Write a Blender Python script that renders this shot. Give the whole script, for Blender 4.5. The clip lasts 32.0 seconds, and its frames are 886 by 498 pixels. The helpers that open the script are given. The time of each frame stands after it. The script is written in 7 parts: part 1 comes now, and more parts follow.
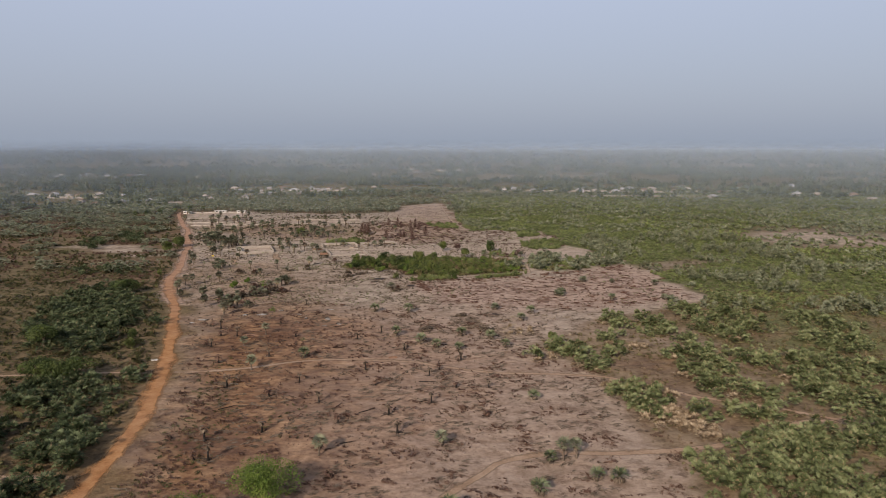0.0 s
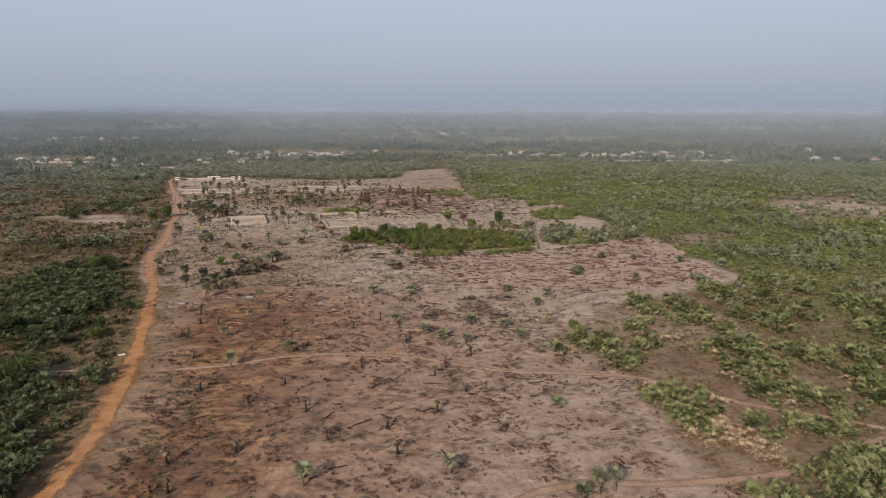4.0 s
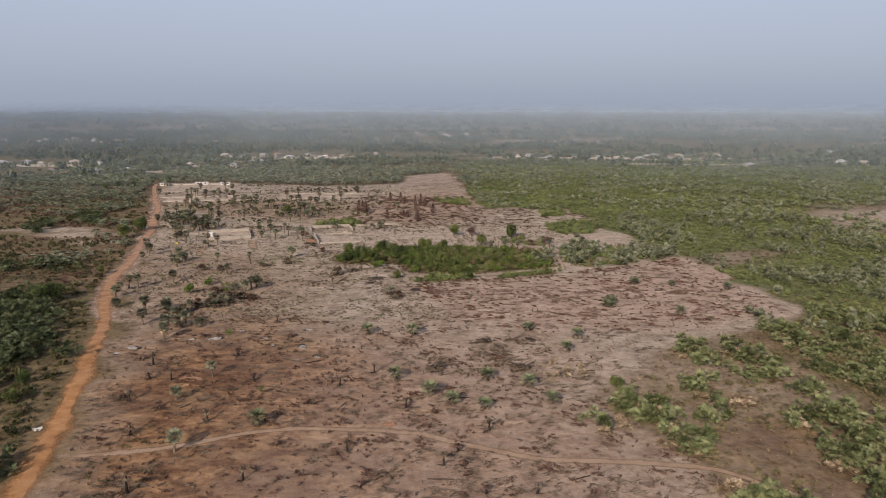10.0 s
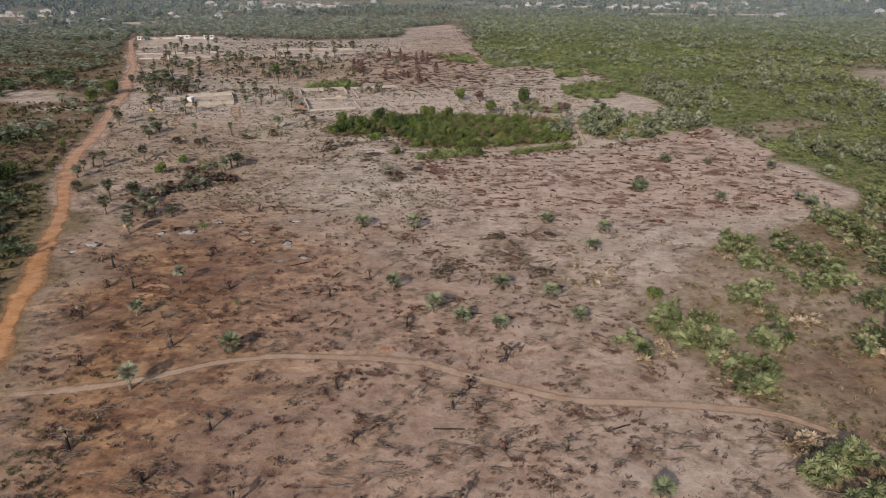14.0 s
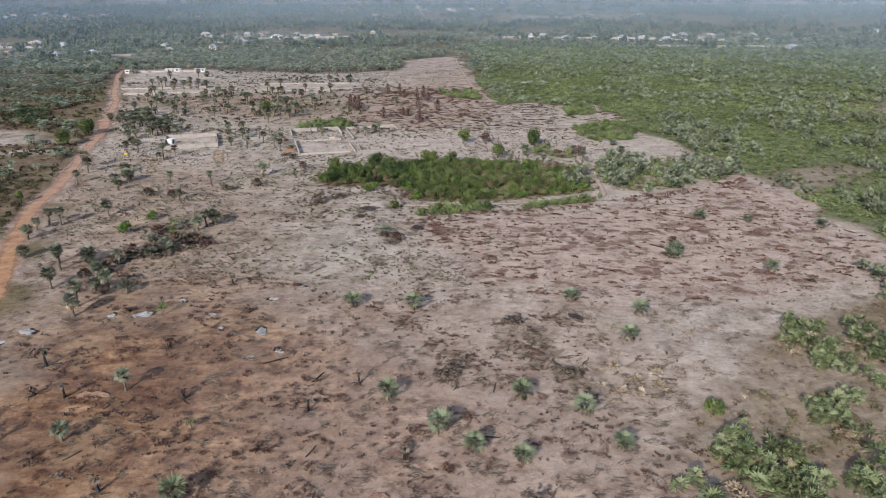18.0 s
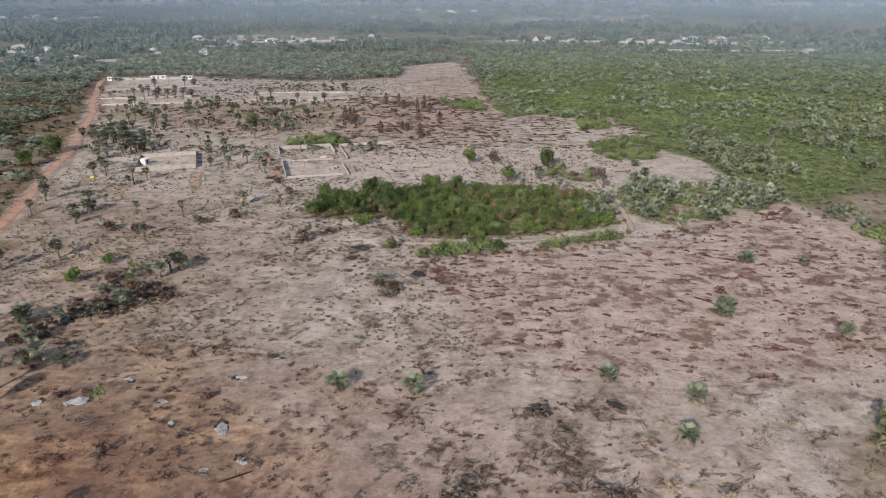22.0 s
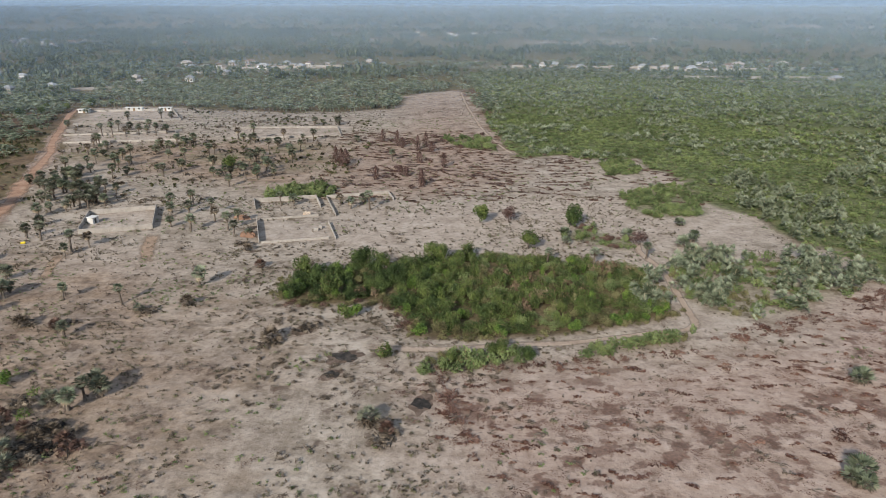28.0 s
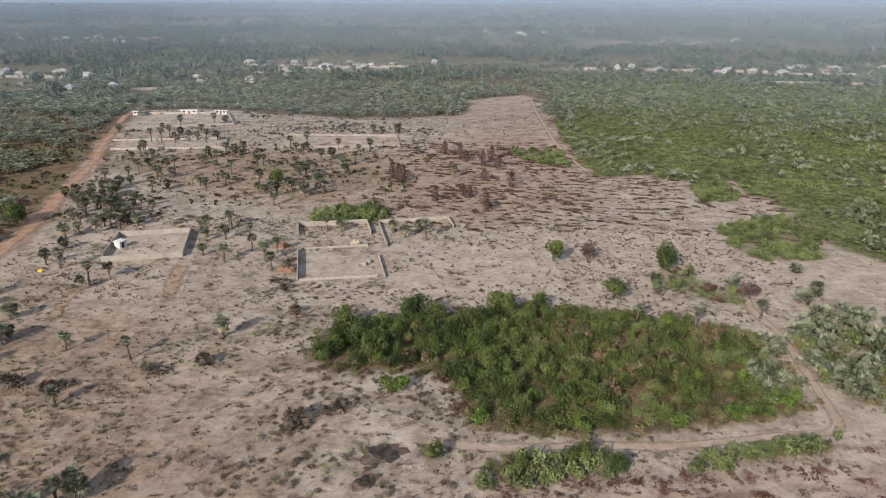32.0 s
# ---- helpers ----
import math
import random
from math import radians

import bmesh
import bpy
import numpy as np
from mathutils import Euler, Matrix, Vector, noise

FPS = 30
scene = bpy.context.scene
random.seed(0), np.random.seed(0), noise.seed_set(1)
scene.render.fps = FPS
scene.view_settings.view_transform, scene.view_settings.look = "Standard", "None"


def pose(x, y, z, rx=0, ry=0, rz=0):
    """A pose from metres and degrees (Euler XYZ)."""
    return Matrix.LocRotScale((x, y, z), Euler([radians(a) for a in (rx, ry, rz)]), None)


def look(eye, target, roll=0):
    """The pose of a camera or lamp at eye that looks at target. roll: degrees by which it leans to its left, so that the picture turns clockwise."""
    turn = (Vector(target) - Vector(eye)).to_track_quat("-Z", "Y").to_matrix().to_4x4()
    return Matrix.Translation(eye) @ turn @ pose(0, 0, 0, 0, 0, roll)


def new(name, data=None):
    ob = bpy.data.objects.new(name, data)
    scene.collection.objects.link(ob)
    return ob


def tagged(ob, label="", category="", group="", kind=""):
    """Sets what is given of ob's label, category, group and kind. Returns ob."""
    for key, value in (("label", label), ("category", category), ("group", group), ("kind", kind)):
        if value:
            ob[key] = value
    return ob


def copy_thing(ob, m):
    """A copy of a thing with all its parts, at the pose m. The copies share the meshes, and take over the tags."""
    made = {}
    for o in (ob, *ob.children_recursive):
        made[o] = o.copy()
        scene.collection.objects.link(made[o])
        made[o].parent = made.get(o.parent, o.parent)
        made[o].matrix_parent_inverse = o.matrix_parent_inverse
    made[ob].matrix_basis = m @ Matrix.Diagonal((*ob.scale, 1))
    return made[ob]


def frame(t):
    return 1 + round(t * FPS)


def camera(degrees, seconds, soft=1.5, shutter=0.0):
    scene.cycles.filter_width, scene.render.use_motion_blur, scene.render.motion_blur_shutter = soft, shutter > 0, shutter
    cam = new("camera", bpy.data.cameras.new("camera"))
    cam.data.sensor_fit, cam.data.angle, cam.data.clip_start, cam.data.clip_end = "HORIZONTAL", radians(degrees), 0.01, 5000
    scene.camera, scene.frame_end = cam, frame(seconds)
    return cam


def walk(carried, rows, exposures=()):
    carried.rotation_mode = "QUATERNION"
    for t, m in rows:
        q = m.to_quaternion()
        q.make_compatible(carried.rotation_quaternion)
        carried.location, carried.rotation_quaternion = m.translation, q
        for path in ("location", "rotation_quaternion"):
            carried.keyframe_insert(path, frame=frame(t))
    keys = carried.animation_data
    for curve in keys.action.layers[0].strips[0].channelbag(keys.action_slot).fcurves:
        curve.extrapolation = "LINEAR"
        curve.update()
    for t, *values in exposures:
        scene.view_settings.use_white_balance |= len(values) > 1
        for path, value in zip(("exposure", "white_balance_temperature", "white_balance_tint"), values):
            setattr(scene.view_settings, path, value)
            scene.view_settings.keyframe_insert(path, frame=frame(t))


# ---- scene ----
# ---------------------------------------------------------------- camera and its way
cam = camera(63.9, 32.0, soft=0.9)
XC, YC, ZC = (-8.754e-05, 8.875e-04, -0.19599, 2.7311), (0.015694, 6.45176, -105.070), (0.002618, -0.024484, 59.5256)


def poly(c, t):
    v = 0.0
    for k in c:
        v = v * t + k
    return v


# seconds, yaw, pitch: the drone flies straight on and its gimbal tilts in steps
AIM = [
    (0.0, -0.70, -8.60), (0.1, -0.70, -8.63), (0.27, -0.68, -10.1), (0.4, -0.66, -11.45), (0.5, -0.65, -11.57), (1.0, -0.60, -11.57), (3.0, -0.50, -11.57),
    (6.0, -0.40, -11.57), (9.0, -0.33, -11.55), (12.0, -0.17, -11.58), (12.6, -0.16, -11.62), (12.8, -0.15, -13.1), (13.0, -0.15, -15.64),
    (13.5, -0.11, -21.0), (13.75, -0.1, -22.9), (14.0, -0.09, -23.24), (15.5, -0.08, -23.26), (17.5, -0.07, -23.28), (17.6, -0.07, -23.0), (17.8, -0.07, -21.4),
    (17.9, -0.08, -21.17), (18.5, -0.08, -21.15), (20.0, -0.08, -21.12), (24.0, -0.08, -21.1), (26.2, -0.09, -21.1), (26.35, -0.09, -20.95), (26.5, -0.09, -20.58),
    (26.8, -0.09, -19.66), (27.0, -0.09, -19.55), (28.0, -0.13, -19.56), (28.5, -0.03, -19.6), (29.0, 0.39, -19.6), (29.5, 1.27, -19.62),
    (30.0, 2.59, -19.64), (30.5, 3.94, -19.65), (31.0, 4.92, -19.67), (31.5, 5.04, -19.72), (32.0, 5.07, -19.75),
]
EXPOSURES = [(0.0, -0.13, 7850, 17), (0.15, -0.13, 7850, 17), (0.5, -0.04, 7850, 17), (13.3, -0.04, 7700, 17), (15.2, 0.36, 6200, 9), (22.0, 0.30, 6500, 11), (25.0, 0.28, 6600, 10), (27.0, 0.20, 6600, 6), (28.2, 0.20, 6650, 6), (29.5, 0.21, 6800, 10), (32.0, 0.23, 6950, 11)]
walk(cam, [(t, pose(poly(XC, t), poly(YC, t), poly(ZC, t), 90 + p, 0, w)) for t, w, p in AIM], EXPOSURES)

# ---------------------------------------------------------------- light: low hazy sun behind, dusty sky
SUN_EL, SUN_AZ = radians(27), math.atan2(-0.40, -0.917)
world = bpy.data.worlds.new("sky")
scene.world = world
world.use_nodes = True
wn, wl = world.node_tree.nodes, world.node_tree.links
wn.clear()
sky = wn.new("ShaderNodeTexSky")
sky.sky_type, sky.sun_disc, sky.sun_elevation, sky.sun_rotation = "NISHITA", False, SUN_EL, SUN_AZ
sky.air_density, sky.dust_density, sky.ozone_density, sky.altitude = 1.0, 3.0, 1.0, 60.0
dust = wn.new("ShaderNodeMix")
dust.data_type = "RGBA"
dust.inputs["Factor"].default_value = 0.8
tc, sp, up = wn.new("ShaderNodeTexCoord"), wn.new("ShaderNodeSeparateXYZ"), wn.new("ShaderNodeMapRange")
lift = wn.new("ShaderNodeMix")
lift.data_type = "RGBA"
lift.inputs["A"].default_value, lift.inputs["B"].default_value = (4.05, 5.5, 7.8, 1), (6.5, 8.7, 13.0, 1)
up.inputs["From Max"].default_value = 0.3
wl.new(tc.outputs["Generated"], sp.inputs["Vector"])
wl.new(sp.outputs["Z"], up.inputs["Value"])
wl.new(up.outputs["Result"], lift.inputs["Factor"])
high, dome = wn.new("ShaderNodeMapRange"), wn.new("ShaderNodeMix")
dome.data_type = "RGBA"
dome.inputs["B"].default_value = (4.0, 4.8, 6.2, 1)
high.inputs["From Min"].default_value, high.inputs["From Max"].default_value = 0.25, 0.8
wl.new(sp.outputs["Z"], high.inputs["Value"])
wl.new(high.outputs["Result"], dome.inputs["Factor"])
wl.new(lift.outputs["Result"], dome.inputs["A"])
wl.new(dome.outputs["Result"], dust.inputs["B"])
bg, wout = wn.new("ShaderNodeBackground"), wn.new("ShaderNodeOutputWorld")
bg.inputs["Strength"].default_value = 0.087
wl.new(sky.outputs["Color"], dust.inputs["A"])
wl.new(dust.outputs["Result"], bg.inputs["Color"])
wl.new(bg.outputs["Background"], wout.inputs["Surface"])

sun = new("sun", bpy.data.lights.new("sun", "SUN"))
sun.data.energy, sun.data.angle, sun.data.color = 5.0, radians(1.0), (1.0, 0.94, 0.88)
sun.matrix_world = look((-40, -92, 51 * 1.0), (0, 0, 0))

# ---------------------------------------------------------------- materials


def nodes_of(name):
    m = bpy.data.materials.new(name)
    m.use_nodes = True
    nt = m.node_tree
    b = nt.nodes["Principled BSDF"]
    b.inputs["Specular IOR Level"].default_value = 0.15
    return m, nt.nodes, nt.links, b


def noise_node(n, l, vec, scale, detail=4.0, rough=0.6):
    t = n.new("ShaderNodeTexNoise")
    t.inputs["Scale"].default_value, t.inputs["Detail"].default_value, t.inputs["Roughness"].default_value = scale, detail, rough
    l.new(vec, t.inputs["Vector"])
    return t.outputs["Fac"]


def ramp_node(n, l, fac, stops):
    r = n.new("ShaderNodeValToRGB")
    e = r.color_ramp.elements
    while len(e) < len(stops):
        e.new(0.5)
    for k, (p, c) in zip(e, stops):
        k.position, k.color = p, (*c, 1)
    l.new(fac, r.inputs["Fac"])
    return r.outputs["Color"]


def mix_node(n, l, fac, a, b, mode="MIX"):
    m = n.new("ShaderNodeMix")
    m.data_type, m.blend_type = "RGBA", mode
    for sock, v in ((m.inputs["Factor"], fac), (m.inputs["A"], a), (m.inputs["B"], b)):
        if isinstance(v, (int, float)):
            sock.default_value = v
        elif isinstance(v, tuple):
            sock.default_value = (*v, 1)
        else:
            l.new(v, sock)
    return m.outputs["Result"]


def math_node(n, l, op, a, b=0.0, clamp=False):
    m = n.new("ShaderNodeMath")
    m.operation, m.use_clamp = op, clamp
    for sock, v in zip(m.inputs, (a, b)):
        if isinstance(v, (int, float)):
            sock.default_value = v
        else:
            l.new(v, sock)
    return m.outputs["Value"]


def bump_node(n, l, b, height, strength, dist):
    k = n.new("ShaderNodeBump")
    k.inputs["Strength"].default_value, k.inputs["Distance"].default_value = strength, dist
    l.new(height, k.inputs["Height"])
    l.new(k.outputs["Normal"], b.inputs["Normal"])


def leaf_material(name, dark, mid, light, odd=None, through_light=0.25, scale=0.12):
    """Foliage: hue drifts over the land and from leaf to leaf."""
    m, n, l, b = nodes_of(name)
    geo = n.new("ShaderNodeNewGeometry")
    land = noise_node(n, l, geo.outputs["Position"], scale, 3.0)
    leaf = geo.outputs["Random Per Island"]
    plant = noise_node(n, l, geo.outputs["Position"], max(0.3, scale * 2.2), 2.0)
    f = math_node(n, l, "ADD", math_node(n, l, "MULTIPLY", math_node(n, l, "ADD", math_node(n, l, "MULTIPLY", land, 0.9), math_node(n, l, "MULTIPLY", plant, 1.7)), 1.0), math_node(n, l, "MULTIPLY", leaf, 0.24))
    col = ramp_node(n, l, math_node(n, l, "SUBTRACT", f, 0.93, True), [(0.2, dark), (0.48, mid), (0.8, light)])
    if odd:
        rare = ramp_node(n, l, leaf, [(0.90, (0, 0, 0)), (0.93, (1, 1, 1))])
        sep = n.new("ShaderNodeSeparateColor")
        l.new(rare, sep.inputs["Color"])
        col = mix_node(n, l, math_node(n, l, "MULTIPLY", sep.outputs["Red"], 0.8), col, odd)
    l.new(col, b.inputs["Base Color"])
    b.inputs["Roughness"].default_value = 0.55
    tr, mx = n.new("ShaderNodeBsdfTranslucent"), n.new("ShaderNodeMixShader")
    l.new(col, tr.inputs["Color"])
    mx.inputs["Fac"].default_value = through_light
    l.new(b.outputs["BSDF"], mx.inputs[1])
    l.new(tr.outputs["BSDF"], mx.inputs[2])
    l.new(mx.outputs["Shader"], n["Material Output"].inputs["Surface"])
    return m


def rough_material(name, a, b_col, c, scale, bump=0.3, dist=0.02, rough=0.9):
    """Two-scale mottled matt surface."""
    m, n, l, b = nodes_of(name)
    geo, oi = n.new("ShaderNodeNewGeometry"), n.new("ShaderNodeObjectInfo")
    big, fine = noise_node(n, l, geo.outputs["Position"], scale, 5.0), noise_node(n, l, geo.outputs["Position"], scale * 9, 3.0)
    f = math_node(n, l, "ADD", math_node(n, l, "MULTIPLY", big, 0.7), math_node(n, l, "MULTIPLY", fine, 0.3))
    f = math_node(n, l, "ADD", f, math_node(n, l, "MULTIPLY", math_node(n, l, "SUBTRACT", oi.outputs["Random"], 0.5), 0.12))
    l.new(ramp_node(n, l, f, [(0.3, a), (0.5, b_col), (0.7, c)]), b.inputs["Base Color"])
    b.inputs["Roughness"].default_value = rough
    bump_node(n, l, b, fine, bump, dist)
    return m


PALM = leaf_material("palm_leaf", (0.070, 0.088, 0.054), (0.145, 0.170, 0.112), (0.26, 0.285, 0.195), (0.24, 0.19, 0.13))
ROSETTE = leaf_material("rosette_leaf", (0.066, 0.080, 0.046), (0.165, 0.190, 0.122), (0.31, 0.338, 0.235), (0.28, 0.24, 0.16))
DARK_PALM = leaf_material("dark_palm_leaf", (0.055, 0.062, 0.042), (0.128, 0.138, 0.095), (0.235, 0.240, 0.175), (0.21, 0.165, 0.115))
WEST_PALM = leaf_material("west_palm_leaf", (0.026, 0.040, 0.019), (0.062, 0.086, 0.041), (0.14, 0.175, 0.095), (0.16, 0.125, 0.075))
SE_PALM = leaf_material("yellowish_palm_leaf", (0.058, 0.074, 0.031), (0.138, 0.168, 0.076), (0.258, 0.292, 0.152), (0.30, 0.23, 0.14))
SCRUB = leaf_material("scrub_leaf", (0.076, 0.100, 0.041), (0.152, 0.190, 0.077), (0.235, 0.280, 0.110), (0.20, 0.155, 0.10), 0.35, 0.035)
THICKET = leaf_material("thicket_leaf", (0.042, 0.058, 0.020), (0.095, 0.128, 0.040), (0.175, 0.212, 0.064), (0.16, 0.125, 0.065), 0.35, 0.14)
DARK_THICKET = leaf_material("dark_thicket_leaf", (0.030, 0.046, 0.017), (0.066, 0.096, 0.032), (0.125, 0.160, 0.054), None, 0.35, 0.16)
LEFT_SCRUB = leaf_material("left_scrub_leaf", (0.032, 0.033, 0.015), (0.067, 0.07, 0.03), (0.125, 0.125, 0.056), (0.14, 0.092, 0.055), 0.3, 0.05)
BRIGHT = leaf_material("bright_leaf", (0.055, 0.09, 0.022), (0.10, 0.16, 0.035), (0.19, 0.26, 0.06), None, 0.35, 0.3)
FAR_LEAF = leaf_material("far_leaf", (0.05, 0.065, 0.04), (0.095, 0.115, 0.068), (0.17, 0.185, 0.115), None, 0.25, 0.010)
TAN = leaf_material("dry_frond", (0.15, 0.105, 0.068), (0.28, 0.215, 0.145), (0.44, 0.365, 0.265), None, 0.2, 0.4)
BROWN = leaf_material("brown_leaf", (0.055, 0.031, 0.024), (0.105, 0.060, 0.046), (0.175, 0.110, 0.083), None, 0.15, 0.3)
DEAD_LEAF = leaf_material("dead_red_leaf", (0.050, 0.029, 0.025), (0.100, 0.058, 0.049), (0.16, 0.102, 0.086), None, 0.15, 0.3)
LITTER = leaf_material("litter_leaf", (0.058, 0.027, 0.019), (0.118, 0.060, 0.044), (0.19, 0.112, 0.084), None, 0.05, 0.1)
GREY_LITTER = leaf_material("grey_litter", (0.05, 0.037, 0.026), (0.105, 0.08, 0.058), (0.215, 0.172, 0.13), None, 0.05, 0.35)
DRYGRASS = leaf_material("dry_grass", (0.08, 0.05, 0.032), (0.17, 0.115, 0.075), (0.28, 0.22, 0.14), None, 0.2, 0.25)
OLIVE = leaf_material("olive_leaf", (0.075, 0.068, 0.034), (0.155, 0.143, 0.066), (0.25, 0.235, 0.112), (0.19, 0.13, 0.08), 0.3, 0.2)
FIELD_PALM = leaf_material("field_palm_leaf", (0.090, 0.106, 0.062), (0.178, 0.200, 0.128), (0.275, 0.300, 0.205), (0.22, 0.19, 0.12))
OLIVE_DRY = leaf_material("dry_olive_leaf", (0.055, 0.048, 0.028), (0.115, 0.100, 0.058), (0.19, 0.168, 0.10), None, 0.2, 0.3)
YOUNG_LEAF = leaf_material("young_palm_leaf", (0.055, 0.078, 0.042), (0.128, 0.165, 0.092), (0.24, 0.285, 0.175), (0.24, 0.19, 0.12))
BARK = rough_material("bark", (0.05, 0.038, 0.03), (0.12, 0.095, 0.075), (0.21, 0.18, 0.15), 1.4, 0.6, 0.03)
CHAR = rough_material("charred_wood", (0.008, 0.007, 0.006), (0.02, 0.017, 0.015), (0.07, 0.06, 0.055), 1.6, 0.6, 0.03)
DEADWOOD = rough_material("dead_wood", (0.04, 0.03, 0.024), (0.09, 0.07, 0.055), (0.22, 0.185, 0.15), 0.6, 0.4, 0.02)
ASH = rough_material("ash", (0.13, 0.12, 0.11), (0.26, 0.25, 0.24), (0.48, 0.47, 0.455), 1.1, 0.4, 0.03)
SCORCHED = rough_material("scorched_soil", (0.05, 0.035, 0.027), (0.11, 0.078, 0.06), (0.20, 0.15, 0.12), 0.8, 0.5, 0.04)
SOOT = rough_material("soot", (0.012, 0.011, 0.010), (0.03, 0.026, 0.023), (0.085, 0.07, 0.06), 0.9, 0.5, 0.04)
BLOCK = rough_material("cement_block", (0.225, 0.200, 0.175), (0.31, 0.278, 0.245), (0.40, 0.363, 0.325), 0.5, 0.3, 0.02)
PLASTER = rough_material("white_plaster", (0.38, 0.36, 0.33), (0.50, 0.48, 0.45), (0.64, 0.62, 0.59), 0.4, 0.15, 0.01)
TIN = rough_material("tin_roof", (0.17, 0.17, 0.17), (0.27, 0.27, 0.27), (0.40, 0.40, 0.40), 0.2, 0.2, 0.02, 0.45)
RUST = rough_material("rusty_roof", (0.10, 0.065, 0.048), (0.18, 0.125, 0.095), (0.28, 0.22, 0.18), 0.3, 0.2, 0.02, 0.6)
# near-black: the shade inside window openings, put into a panel's colour
OPENING_SHADE = rough_material("opening_shade", (0.015, 0.014, 0.013), (0.025, 0.023, 0.02), (0.04, 0.037, 0.033), 0.6)
WOODDOOR = rough_material("door_wood", (0.10, 0.06, 0.04), (0.16, 0.10, 0.06), (0.22, 0.15, 0.09), 1.5)
CLAY = rough_material("dug_clay", (0.12, 0.068, 0.046), (0.20, 0.117, 0.08), (0.29, 0.185, 0.13), 0.5, 0.5, 0.05)
PALESAND = rough_material("pale_sand", (0.30, 0.225, 0.165), (0.37, 0.285, 0.215), (0.46, 0.37, 0.29), 0.22, 0.5, 0.05)


def track_material(name, a, b_col, c, far=None):
    """Trodden soil that thins out into the land towards its ragged edges."""
    m, n, l, b = nodes_of(name)
    geo, edge = n.new("ShaderNodeNewGeometry"), n.new("ShaderNodeAttribute")
    edge.attribute_name = "edge"
    pos = geo.outputs["Position"]
    big, fine = noise_node(n, l, pos, 0.3, 5), noise_node(n, l, pos, 2.2, 4, 0.7)
    l.new(ramp_node(n, l, math_node(n, l, "ADD", math_node(n, l, "MULTIPLY", big, 0.65), math_node(n, l, "MULTIPLY", fine, 0.35)), [(0.34, a), (0.5, b_col), (0.66, c)]), b.inputs["Base Color"])
    b.inputs["Roughness"].default_value = 0.95
    drift = b.inputs["Base Color"].links[0].from_socket
    dusty = ramp_node(n, l, noise_node(n, l, pos, 0.045, 5, 0.6), [(0.45, (0, 0, 0)), (0.65, (0.4, 0.4, 0.4))])
    l.new(mix_node(n, l, dusty, drift, tuple(0.55 * p + 0.45 * q for p, q in zip(b_col, (0.30, 0.23, 0.185)))), b.inputs["Base Color"])
    if far:
        # blends to a second set of colours further along the track
        sep, along = n.new("ShaderNodeSeparateXYZ"), n.new("ShaderNodeMapRange")
        l.new(pos, sep.inputs["Vector"])
        along.inputs["From Min"].default_value, along.inputs["From Max"].default_value = 110.0, 250.0
        l.new(sep.outputs["Y"], along.inputs["Value"])
        other = ramp_node(n, l, math_node(n, l, "ADD", math_node(n, l, "MULTIPLY", big, 0.6), math_node(n, l, "MULTIPLY", fine, 0.4)), far)
        l.new(mix_node(n, l, along.outputs["Result"], b.inputs["Base Color"].links[0].from_socket, other), b.inputs["Base Color"])
    wear = math_node(n, l, "ADD", math_node(n, l, "MULTIPLY", big, 1.3), math_node(n, l, "MULTIPLY", fine, 1.0))
    body = math_node(n, l, "MULTIPLY", math_node(n, l, "SUBTRACT", 1.0, edge.outputs["Fac"]), 2.0)
    l.new(math_node(n, l, "SUBTRACT", math_node(n, l, "ADD", body, wear), 1.4, True), b.inputs["Alpha"])
    bump_node(n, l, b, fine, 0.5, 0.1)
    return m


ROADSOIL = track_material("laterite_track", (0.185, 0.08, 0.033), (0.32, 0.158, 0.07), (0.415, 0.235, 0.12), [(0.34, (0.195, 0.108, 0.070)), (0.5, (0.305, 0.185, 0.126)), (0.66, (0.39, 0.268, 0.195))])
PATHSOIL = track_material("sandy_track", (0.23, 0.165, 0.123), (0.315, 0.24, 0.185), (0.39, 0.31, 0.25))
EARTHPATH = track_material("earth_path", (0.19, 0.123, 0.080), (0.275, 0.190, 0.133), (0.35, 0.258, 0.190))
VERGE = track_material("road_verge", (0.21, 0.145, 0.11), (0.29, 0.21, 0.165), (0.36, 0.275, 0.225))
YELLOW = rough_material("yellow_plastic", (0.55, 0.38, 0.03), (0.65, 0.47, 0.05), (0.70, 0.55, 0.12), 1.2, 0.1, 0.01, 0.4)


